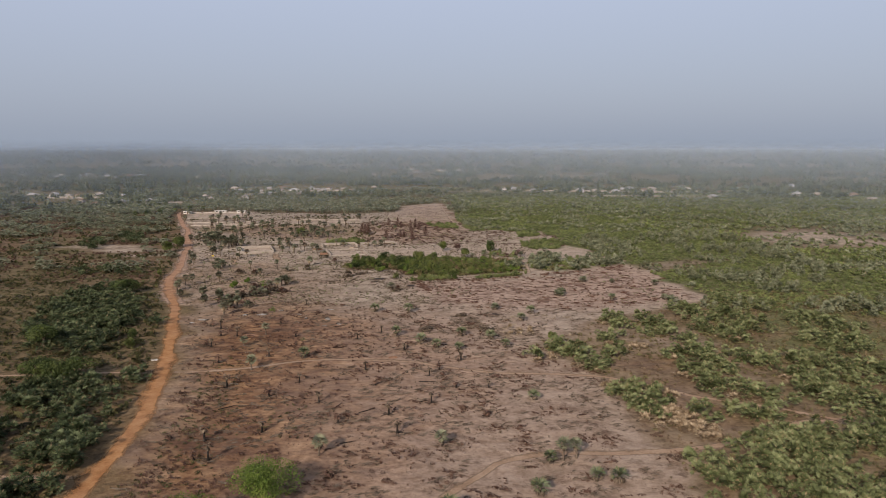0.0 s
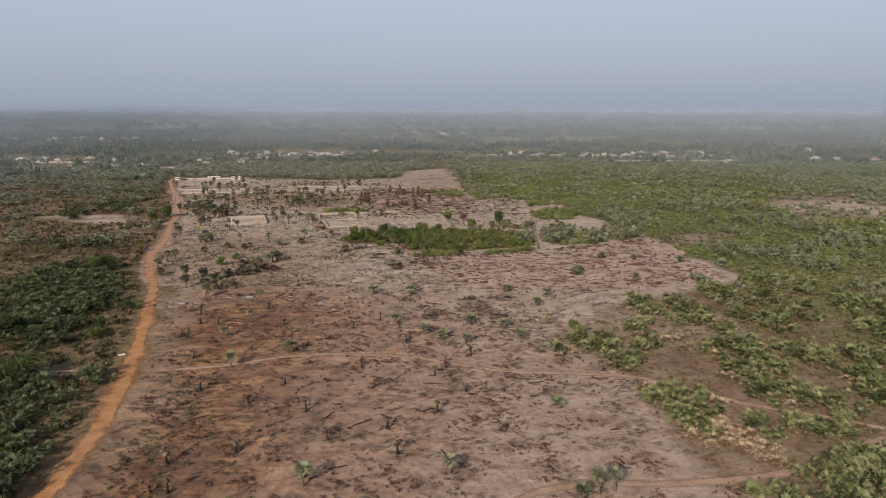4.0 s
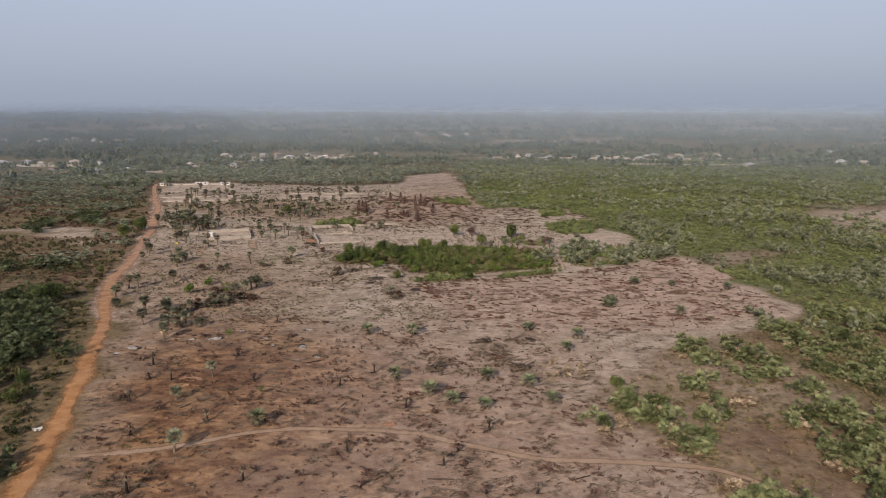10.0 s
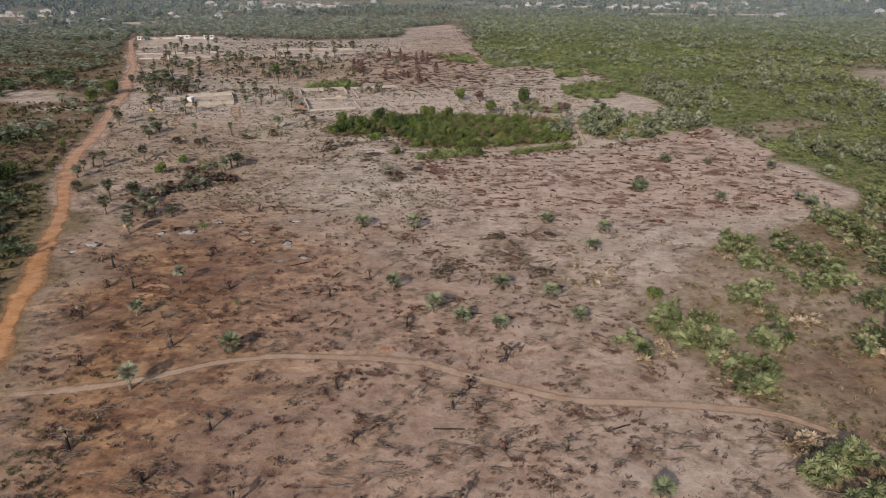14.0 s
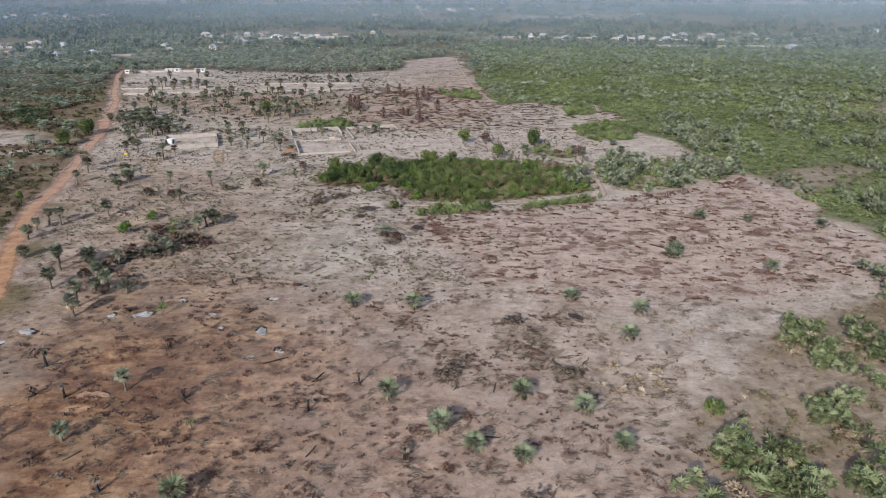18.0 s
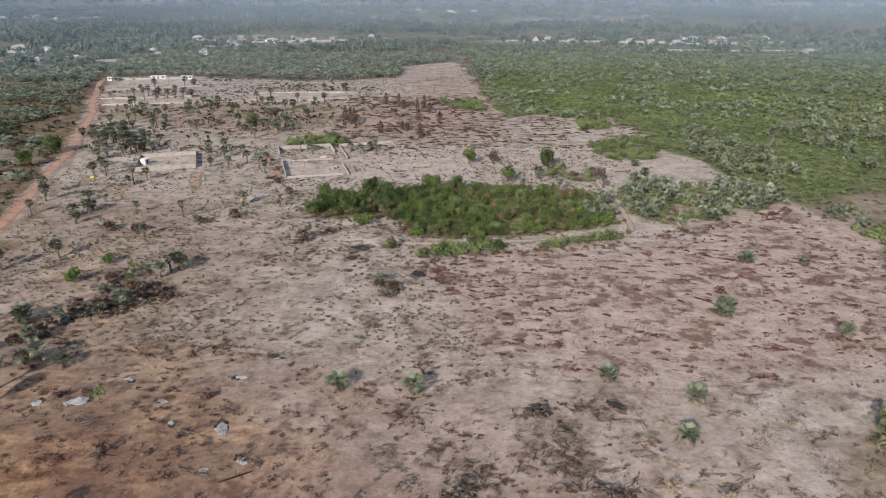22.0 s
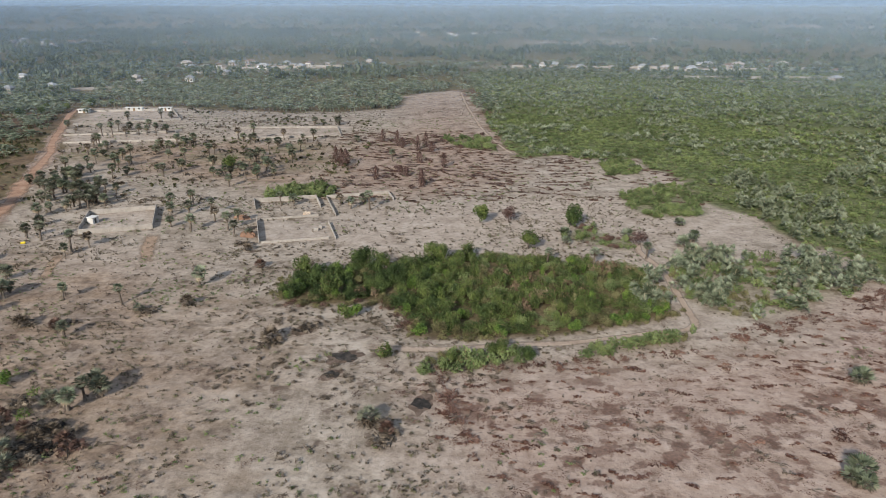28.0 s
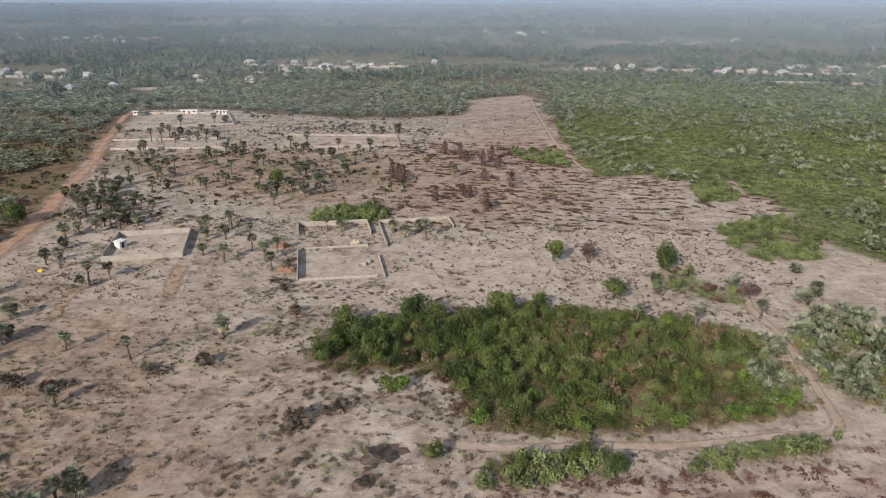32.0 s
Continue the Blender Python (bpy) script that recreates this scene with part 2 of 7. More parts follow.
def ground_material():
    """Sandy soil; the land-use weights (cleared, litter, burnt, green, bare) come with the sheet."""
    m, n, l, b = nodes_of("ground_soil")
    geo = n.new("ShaderNodeNewGeometry")
    pos = geo.outputs["Position"]
    w = {}
    for key in ("cleared", "litter", "burnt", "green", "bare"):
        a = n.new("ShaderNodeAttribute")
        a.attribute_name = key
        w[key] = a.outputs["Fac"]
    st = n.new("ShaderNodeMapping")
    st.inputs["Scale"].default_value, st.inputs["Rotation"].default_value = (0.6, 1.35, 1.0), (0, 0, radians(-12))
    l.new(pos, st.inputs["Vector"])
    big, mid, fine = noise_node(n, l, pos, 0.035, 4), noise_node(n, l, pos, 0.22, 6, 0.65), noise_node(n, l, pos, 1.6, 5, 0.7)
    stain = noise_node(n, l, pos, 0.75, 6, 0.7)
    streak = noise_node(n, l, st.outputs["Vector"], 0.24, 4, 0.55)
    streak.node.inputs["Distortion"].default_value = 0.5
    both = math_node(n, l, "ADD", math_node(n, l, "MULTIPLY", mid, 0.55), math_node(n, l, "MULTIPLY", stain, 0.45))
    sand = ramp_node(n, l, both, [(0.35, (0.115, 0.091, 0.069)), (0.43, (0.207, 0.168, 0.132)), (0.50, (0.295, 0.243, 0.196)), (0.62, (0.42, 0.355, 0.295))])
    sand = mix_node(n, l, math_node(n, l, "MULTIPLY", big, 0.25), sand, (0.31, 0.25, 0.20))
    brush = ramp_node(n, l, noise_node(n, l, pos, 0.10, 7, 0.68), [(0.51, (0, 0, 0)), (0.62, (0.55, 0.55, 0.55))])
    sand = mix_node(n, l, brush, sand, (0.155, 0.118, 0.086))
    pale = ramp_node(n, l, noise_node(n, l, pos, 0.06, 7, 0.7), [(0.54, (0, 0, 0)), (0.64, (0.5, 0.5, 0.5))])
    sand = mix_node(n, l, pale, sand, (0.43, 0.37, 0.31))
    brown = ramp_node(n, l, math_node(n, l, "ADD", math_node(n, l, "MULTIPLY", math_node(n, l, "ADD", mid, stain), 0.3), math_node(n, l, "MULTIPLY", streak, 0.4)),
                      [(0.37, (0.038, 0.018, 0.011)), (0.45, (0.125, 0.063, 0.036)), (0.52, (0.225, 0.126, 0.068)), (0.62, (0.385, 0.240, 0.138))])
    scorch = ramp_node(n, l, noise_node(n, l, pos, 0.055, 7, 0.66), [(0.47, (0, 0, 0)), (0.60, (0.65, 0.65, 0.65))])
    brown = mix_node(n, l, scorch, brown, (0.088, 0.047, 0.034))
    straw = ramp_node(n, l, noise_node(n, l, pos, 0.085, 7, 0.66), [(0.53, (0, 0, 0)), (0.64, (0.6, 0.6, 0.6))])
    brown = mix_node(n, l, straw, brown, (0.24, 0.155, 0.092))
    more = math_node(n, l, "MULTIPLY", math_node(n, l, "SUBTRACT", w["litter"], 0.8), -0.1)
    red = ramp_node(n, l, both, [(0.36, (0.215, 0.145, 0.112)), (0.45, (0.29, 0.208, 0.166)), (0.53, (0.345, 0.256, 0.208)), (0.65, (0.42, 0.325, 0.272))])
    sc = n.new("ShaderNodeMapping")
    sc.inputs["Scale"].default_value, sc.inputs["Rotation"].default_value = (0.85, 0.95, 1.0), (0, 0, radians(-28))
    l.new(pos, sc.inputs["Vector"])
    clod = noise_node(n, l, sc.outputs["Vector"], 0.25, 4, 0.55)
    twig = noise_node(n, l, pos, 1.5, 5, 0.7)
    clod = math_node(n, l, "ADD", math_node(n, l, "MULTIPLY", clod, 0.78), math_node(n, l, "MULTIPLY", twig, 0.22))
    clod = math_node(n, l, "ADD", clod, math_node(n, l, "MULTIPLY", math_node(n, l, "SUBTRACT", noise_node(n, l, pos, 0.05, 3), 0.5), 0.26))
    heap = ramp_node(n, l, math_node(n, l, "SUBTRACT", clod, more), [(0.545, (0, 0, 0)), (0.585, (0.82, 0.82, 0.82))])
    red = mix_node(n, l, heap, red, ramp_node(n, l, fine, [(0.35, (0.062, 0.028, 0.020)), (0.62, (0.155, 0.080, 0.058))]))
    green = ramp_node(n, l, math_node(n, l, "ADD", math_node(n, l, "MULTIPLY", mid, 0.35), math_node(n, l, "MULTIPLY", stain, 0.65)),
                      [(0.36, (0.034, 0.038, 0.018)), (0.45, (0.078, 0.088, 0.038)), (0.55, (0.132, 0.140, 0.062)), (0.66, (0.19, 0.165, 0.098))])
    under = ramp_node(n, l, both, [(0.34, (0.045, 0.028, 0.017)), (0.48, (0.115, 0.072, 0.046)), (0.66, (0.21, 0.142, 0.094))])
    col = mix_node(n, l, w["cleared"], under, sand)
    col = mix_node(n, l, w["burnt"], col, brown)
    col = mix_node(n, l, w["litter"], col, red)
    sooty = ramp_node(n, l, noise_node(n, l, pos, 0.15, 7, 0.68), [(0.57, (0, 0, 0)), (0.64, (0.66, 0.66, 0.66))])
    col = mix_node(n, l, sooty, col, (0.072, 0.044, 0.032))
    col = mix_node(n, l, w["bare"], col, ramp_node(n, l, both, [(0.38, (0.265, 0.207, 0.165)), (0.50, (0.355, 0.288, 0.238)), (0.62, (0.43, 0.362, 0.308))]))
    col = mix_node(n, l, w["green"], col, green)
    # dark specks: leaf crumbs, and the small shadows of debris put into the colour
    crumb_shade = ramp_node(n, l, noise_node(n, l, pos, 1.15, 6, 0.75), [(0.58, (0, 0, 0)), (0.65, (0.5, 0.5, 0.5))])
    col = mix_node(n, l, crumb_shade, col, (0.062, 0.042, 0.030))
    l.new(col, b.inputs["Base Color"])
    b.inputs["Roughness"].default_value = 0.95
    bump_node(n, l, b, math_node(n, l, "ADD", math_node(n, l, "ADD", fine, stain), math_node(n, l, "MULTIPLY", mid, 2.0)), 0.55, 0.22)
    return m


GROUND = ground_material()


def haze_sheet_material(amount, full, crest):
    """A sheet that imitates dust haze: thin at the ground line, thicker upwards, lit by sun and sky."""
    m, n, l, b = nodes_of("haze_sheet")
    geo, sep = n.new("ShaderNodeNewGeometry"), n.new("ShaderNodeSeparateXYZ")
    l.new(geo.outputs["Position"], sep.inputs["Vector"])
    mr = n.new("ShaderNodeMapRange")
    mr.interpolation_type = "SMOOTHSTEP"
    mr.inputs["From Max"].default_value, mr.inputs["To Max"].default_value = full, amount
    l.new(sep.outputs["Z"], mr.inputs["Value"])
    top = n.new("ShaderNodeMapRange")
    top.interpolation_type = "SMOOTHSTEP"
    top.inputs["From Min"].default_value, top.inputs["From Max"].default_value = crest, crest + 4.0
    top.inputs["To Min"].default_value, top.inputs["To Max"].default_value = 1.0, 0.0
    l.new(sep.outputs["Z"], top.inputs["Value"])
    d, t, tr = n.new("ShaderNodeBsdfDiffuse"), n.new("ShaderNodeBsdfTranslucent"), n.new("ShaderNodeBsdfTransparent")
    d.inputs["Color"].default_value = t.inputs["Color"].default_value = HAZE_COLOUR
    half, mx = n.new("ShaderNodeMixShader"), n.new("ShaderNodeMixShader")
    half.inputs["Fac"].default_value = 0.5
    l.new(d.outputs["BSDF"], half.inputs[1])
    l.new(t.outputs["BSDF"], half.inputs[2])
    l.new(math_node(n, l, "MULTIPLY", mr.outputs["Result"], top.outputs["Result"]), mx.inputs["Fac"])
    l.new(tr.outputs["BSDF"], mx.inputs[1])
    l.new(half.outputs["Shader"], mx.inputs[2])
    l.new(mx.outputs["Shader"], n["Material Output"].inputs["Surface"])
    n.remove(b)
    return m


# haze tint, given to the translucent sheets as their colour
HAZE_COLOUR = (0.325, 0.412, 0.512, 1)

# ---------------------------------------------------------------- mesh helpers


def land(x, y):
    """Height of the ground: low swells of sand."""
    return 0.16 * np.sin(x / 11.0 + 1.3 * np.sin(y / 17.0)) * np.cos(y / 13.0) + 0.10 * np.sin(x / 37.0 - y / 29.0)


def fast_mesh(name, verts, faces, mat, smooth=False):
    """verts (n, 3) and faces (m, k) as arrays; k is 3 or 4."""
    verts, faces = np.asarray(verts, np.float32), np.asarray(faces, np.int32)
    me = bpy.data.meshes.new(name)
    k = faces.shape[1]
    me.vertices.add(len(verts))
    me.vertices.foreach_set("co", verts.ravel())
    me.loops.add(faces.size)
    me.loops.foreach_set("vertex_index", faces.ravel())
    me.polygons.add(len(faces))
    me.polygons.foreach_set("loop_start", np.arange(0, faces.size, k, dtype=np.int32))
    if smooth:
        me.polygons.foreach_set("use_smooth", np.ones(len(faces), bool))
    me.materials.append(mat)
    me.update(calc_edges=True)
    return me


def join(*pieces):
    """Joins (verts, faces) pairs with faces of one size."""
    vs, fs, k = [], [], 0
    for v, f in pieces:
        vs.append(v)
        fs.append(np.asarray(f) + k)
        k += len(v)
    return np.concatenate(vs), np.concatenate(fs)


def part(name, me, parent, label="", at=None):
    ob = new(name, me)
    ob.parent = parent
    if at is not None:
        ob.matrix_local = at
    if label:
        ob["label"] = label
    return ob


def scatter(name, variants, xy, size, mat, label, category, high=None, seed=1, sink=0.0, turn=True):
    """One object of many plants or bits: variants of (verts, faces), a place and a size for each."""
    rng = np.random.default_rng(seed)
    xy, size = np.asarray(xy, float), np.asarray(size, float)
    pick = rng.integers(0, len(variants), len(xy))
    high = size if high is None else high
    allv, allf, k = [], [], 0
    for i, (v, f) in enumerate(variants):
        who = np.nonzero(pick == i)[0]
        if not len(who):
            continue
        a = rng.uniform(0, 2 * np.pi, len(who)) if turn else rng.normal(-0.15, 0.3, len(who))
        c, s, sc, sh = np.cos(a)[:, None], np.sin(a)[:, None], size[who][:, None], high[who][:, None]
        x, y = xy[who, 0][:, None], xy[who, 1][:, None]
        out = np.stack([x + sc * (c * v[:, 0] - s * v[:, 1]), y + sc * (s * v[:, 0] + c * v[:, 1]), land(x, y) + sh * v[:, 2] - sink], -1)
        allv.append(out.reshape(-1, 3))
        allf.append((np.asarray(f)[None] + (np.arange(len(who)) * len(v))[:, None, None]).reshape(-1, np.asarray(f).shape[1]) + k)
        k += len(who) * len(v)
    me = fast_mesh(name, np.concatenate(allv), np.concatenate(allf), mat)
    return tagged(new(name, me), label, category, "", "stuff")


def leaf_cloud(n, rx, ry, rz, leaf, seed, low=0.0, lumps=7, thick=0.35, corners=4):
    """A bushy crown: bent leaf sprays spread over lumps, uneven in outline."""
    rng = np.random.default_rng(seed)
    d = rng.normal(size=(lumps, 3))
    d /= np.linalg.norm(d, axis=1)[:, None]
    d[:, 2] = np.abs(d[:, 2]) * 0.9 - 0.15
    cen, rad = d * rng.uniform(0.35, 0.66, (lumps, 1)), rng.uniform(0.34, 0.56, lumps)
    who = rng.integers(0, lumps, n)
    u = rng.normal(size=(n, 3))
    u /= np.linalg.norm(u, axis=1)[:, None]
    p = cen[who] + u * (rad[who] * rng.uniform(1 - thick, 1.04, n))[:, None]
    p[:, 2] = np.where(p[:, 2] < -0.6, -0.6 + 0.3 * rng.random(n), p[:, 2])
    p = p * (rx, ry, rz) + (0, 0, low + rz * 0.62)
    nor = u * 0.75 + rng.normal(size=(n, 3)) * 0.55 + (0, 0, 0.25)
    nor /= np.linalg.norm(nor, axis=1)[:, None]
    t = np.cross(nor, rng.normal(size=(n, 3)))
    t /= np.linalg.norm(t, axis=1)[:, None]
    w = np.cross(nor, t)
    s = (leaf * rng.uniform(0.6, 1.35, n))[:, None]
    v = np.stack([p - t * s, p - w * s * 0.55 - nor * s * 0.12, p + t * s, p + w * s * 0.55 - nor * s * 0.12], 1)
    v[..., 2] = np.maximum(v[..., 2], 0.02)
    if corners == 3:
        v = np.stack([v[:, 0], v[:, 1] * 1.5 - p * 0.5, v[:, 2]], 1)
        v[..., 2] = np.maximum(v[..., 2], 0.02)
    return v.reshape(-1, 3), np.arange(n * corners).reshape(-1, corners)


def fan_crown(n, reach, blade, seed, blades=5, droop=0.0, up=(-0.2, 1.25), width=0.9, stalks=True):
    """A palm's head: stalks out of one point, each with a pleated fan of pointed blades."""
    rng = np.random.default_rng(seed)
    bw = 0.62 / blades
    vs, fs, k = [], [], 0
    for i in range(n):
        az, el = 2.39996 * i + rng.uniform(-0.3, 0.3), up[0] + (up[1] - up[0]) * ((i + 0.5) / n) ** 0.9 + rng.uniform(-0.15, 0.15)
        out = np.array([math.cos(az) * math.cos(el), math.sin(az) * math.cos(el), math.sin(el)])
        side = np.array([-math.sin(az), math.cos(az), 0.0])
        upv = np.cross(out, side)
        upv *= -1 if upv[2] < 0 else 1
        r, b = reach * rng.uniform(0.75, 1.15), blade * rng.uniform(0.8, 1.15)
        hub = out * r
        tw = rng.uniform(-0.5, 0.5)
        side, upv = side * math.cos(tw) + upv * math.sin(tw), upv * math.cos(tw) - side * math.sin(tw)
        if stalks:
            vs += [side * 0.03, hub, -side * 0.03, hub - upv * 0.05]
            fs.append((k, k + 1, k + 2, k + 3))
            k += 4
        for j in range(blades):
            a = (j - (blades - 1) / 2) / max(1, blades - 1) * 2.2 * width
            dirn = out * math.cos(a) + side * math.sin(a) - upv * (0.12 + droop + 0.1 * (j % 2))
            acr = side * math.cos(a) - out * math.sin(a)
            tip = hub + dirn * b * (1 - 0.18 * abs(a)) - np.array([0, 0, droop * b * 0.5])
            m = hub + dirn * b * 0.55
            vs += [hub, m + acr * b * bw + upv * 0.04 * b, tip, m - acr * b * bw + upv * 0.04 * b]
            fs.append((k, k + 1, k + 2, k + 3))
            k += 4
    return np.array(vs), np.array(fs)


def rings(path, radii, sides=7, seed=0, rough=0.0):
    """A bent tapered tube through the points of path, closed on top."""
    rng = np.random.default_rng(seed)
    vs, fs = [], []
    line = np.asarray(path, float)
    for i, (p, r) in enumerate(zip(path, radii)):
        t = line[min(i + 1, len(line) - 1)] - line[max(i - 1, 0)]
        t /= np.linalg.norm(t)
        e1 = np.cross((0.0, 1.0, 0.0) if abs(t[1]) < 0.8 else (1.0, 0.0, 0.0), t)
        e1 /= np.linalg.norm(e1)
        e2 = np.cross(t, e1)
        for j in range(sides):
            a = 2 * math.pi * j / sides
            q = r * (1 + rng.uniform(-rough, rough))
            vs.append(tuple(np.asarray(p, float) + q * (math.cos(a) * e1 + math.sin(a) * e2)))
    for i in range(len(path) - 1):
        for j in range(sides):
            a, b = i * sides + j, i * sides + (j + 1) % sides
            fs.append((a, b, b + sides, a + sides))
    top = len(vs)
    vs.append(tuple(path[-1]))
    for j in range(sides):
        fs.append(((len(path) - 1) * sides + j, (len(path) - 1) * sides + (j + 1) % sides, top, top))
    return np.array(vs), fs


def tube_mesh(name, tubes, mat):
    """A bmesh of one or more tubes."""
    bm = bmesh.new()
    for path, radii, sides in tubes:
        v, f = rings(path, radii, sides, len(path), 0.08)
        bv = [bm.verts.new(p) for p in v]
        for q in f:
            bm.faces.new([bv[i] for i in (q if q[2] != q[3] else q[:3])])
    me = bpy.data.meshes.new(name)
    bm.to_mesh(me)
    bm.free()
    me.materials.append(mat)
    for p in me.polygons:
        p.use_smooth = True
    return me


def box_mesh(name, boxes, mat, bevel=0.02):
    """Boxes (x0, y0, z0, x1, y1, z1), with softened edges, in one mesh."""
    bm = bmesh.new()
    for x0, y0, z0, x1, y1, z1 in boxes:
        g = bmesh.ops.create_cube(bm, size=1.0)["verts"]
        for v in g:
            v.co = Vector(((x0, x1)[v.co.x > 0], (y0, y1)[v.co.y > 0], (z0, z1)[v.co.z > 0]))
    if bevel:
        bmesh.ops.bevel(bm, geom=bm.edges[:], offset=bevel, segments=1, affect="EDGES")
    me = bpy.data.meshes.new(name)
    bm.to_mesh(me)
    bm.free()
    me.materials.append(mat)
    return me


def inside(poly_pts, x, y):
    """Which of the points lie in the polygon."""
    x, y = np.asarray(x, float), np.asarray(y, float)
    r, n = np.zeros(x.shape, bool), len(poly_pts)
    for i in range(n):
        (xa, ya), (xb, yb) = poly_pts[i], poly_pts[i - 1]
        if ya != yb:
            r ^= ((ya > y) != (yb > y)) & (x < (xb - xa) * (y - ya) / (yb - ya) + xa)
    return r


def gap_to(line, x, y):
    """Distance to a polyline."""
    x, y = np.asarray(x, float), np.asarray(y, float)
    best = np.full(x.shape, 1e9)
    for (xa, ya), (xb, yb) in zip(line, line[1:]):
        dx, dy = xb - xa, yb - ya
        t = np.clip(((x - xa) * dx + (y - ya) * dy) / (dx * dx + dy * dy), 0, 1)
        best = np.minimum(best, np.hypot(x - xa - t * dx, y - ya - t * dy))
    return best


def soft_in(poly_pts, x, y, soft):
    """1 inside, 0 outside, with an edge some metres wide."""
    d = gap_to(list(poly_pts) + [poly_pts[0]], x, y)
    return np.clip(0.5 + np.where(inside(poly_pts, x, y), d, -d) / soft, 0, 1)


def smooth_line(pts, step=2.0):
    """A rounded line through the points."""
    p = [Vector((*q, 0)) for q in pts]
    p = [2 * p[0] - p[1], *p, 2 * p[-1] - p[-2]]
    out = []
    for a, b, c, d in zip(p, p[1:], p[2:], p[3:]):
        n = max(1, int((c - b).length / step))
        for i in range(n):
            t = i / n
            q = 0.5 * (2 * b + (c - a) * t + (2 * a - 5 * b + 4 * c - d) * t * t + (3 * b - a - 3 * c + d) * t ** 3)
            out.append((q.x, q.y))
    return out + [(p[-2].x, p[-2].y)]


# ---------------------------------------------------------------- plan
ROAD = [(-50, -75), (-55, -30), (-57.8, 8), (-59.7, 29), (-63.4, 55), (-70, 80.5), (-78, 107), (-83, 122), (-92.5, 151), (-98.7, 164), (-106.3, 182), (-111.3, 196), (-114.8, 210), (-118, 227),
        (-125, 252), (-132, 275), (-138.5, 299), (-151.5, 336), (-164, 374), (-176, 400), (-190, 435), (-206, 475), (-216, 505)]
CROSS = [(-68.5, 75.5), (-63, 74.1), (-49.4, 76.3), (-42.6, 78.6), (-35.8, 81.9), (-28.2, 83.9), (-20, 84.4), (-10.9, 83.9), (-3.6, 82.7), (3.6, 79.3), (10.3, 76.1), (17.5, 73.1), (26.4, 72.1),
         (38.3, 70.9), (48, 68.5), (60.2, 57.5), (69.2, 52.2), (79.6, 47.9), (95, 38), (120, 33)]
SOUTH = [(-14, -22), (-0.2, 0.9), (11.2, 15.6), (15.7, 20.9), (26.6, 24.2), (40.3, 24.1), (58.6, 27.5), (74.4, 35.1), (84, 40), (93, 38)]
WEST_1, WEST_2 = [(-68.9, 75.5), (-84.8, 73.7), (-99.6, 72), (-130, 70)], [(-60, 15.5), (-73, 15.8), (-110, 17)]
COPSE_WAY = [(48.5, 268), (46.5, 257.5), (48.2, 246), (47.6, 234.6), (46.8, 223), (45.2, 213.4), (37, 211.2), (20.8, 207.4), (8.5, 206), (-7.8, 204), (-20, 206)]
EAST_WAY = [(45.2, 213.4), (60, 214), (78, 226), (92, 246), (112, 249), (135, 253), (170, 262)]
FIELD_WAY = [(27, 372), (23.2, 384), (19.6, 405), (16.7, 427), (14.6, 455), (12.4, 490), (11, 514), (10, 545), (9.4, 580)]
CLEARED = [(-48, -140), (-54, 10), (-60, 55), (-78, 120), (-100, 180), (-112, 215), (-128, 272), (-158, 361), (-185, 432), (-205, 505), (-160, 507), (-107, 491), (-63, 487), (-30, 500), (-25, 566), (9, 588),
           (17, 486), (22, 416), (23.5, 379), (26, 370), (46, 371.5), (51, 364), (60, 366), (75, 367.5), (74.5, 347), (81, 345.5), (77.5, 320), (79.5, 306), (86, 298), (88, 284), (90, 262), (98, 250), (103, 205), (110, 165), (102, 153), (84, 142), (62, 133),
           (44, 109), (32, 99), (39, 85), (44, 74), (47, 60), (45, 49), (50, 26), (47, 10), (42, -10), (38, -140)]
RED_1 = [(-9, 192), (-3, 170), (6, 150), (30, 140), (60, 143), (100, 158), (104, 205), (95, 240), (60, 205), (20, 198)]
RED_2 = [(-46, 320), (-10, 312), (18, 335), (20, 378), (14, 480), (6, 575), (-22, 560), (-26, 500), (-20, 430), (-45, 380)]
BURNT = [(-55, -120), (4, -120), (8, 20), (22, 55), (38, 78), (22, 98), (8, 118), (-14, 138), (-40, 160), (-62, 178), (-98, 182), (-78, 118), (-60, 52)]
WARM = [(-20, -130), (48, -130), (52, 10), (48, 60), (42, 85), (32, 105), (40, 118), (20, 140), (-10, 150), (-30, 120)]
WEST_BROWN = [(-112, 185), (-70, 150), (-40, 155), (-34, 200), (-52, 222), (-70, 250), (-128, 262)]
DRY = [(-165, 372), (-60, 318), (-45, 330), (-45, 402), (-120, 400), (-160, 390)]
COPSE = [(-39.3, 227), (-28.8, 223.5), (-21, 225), (-16.3, 224), (-11, 218), (-9.6, 208), (4.5, 208.2), (17.7, 209.4), (28, 213), (39, 216), (43.5, 219), (44.5, 226), (44.5, 236), (42, 243),
         (32.8, 249.5), (19, 252), (7.6, 252.5), (-3.9, 252.5), (-15.3, 248.2), (-26.4, 245.8), (-35.4, 245), (-40.7, 236.7)]
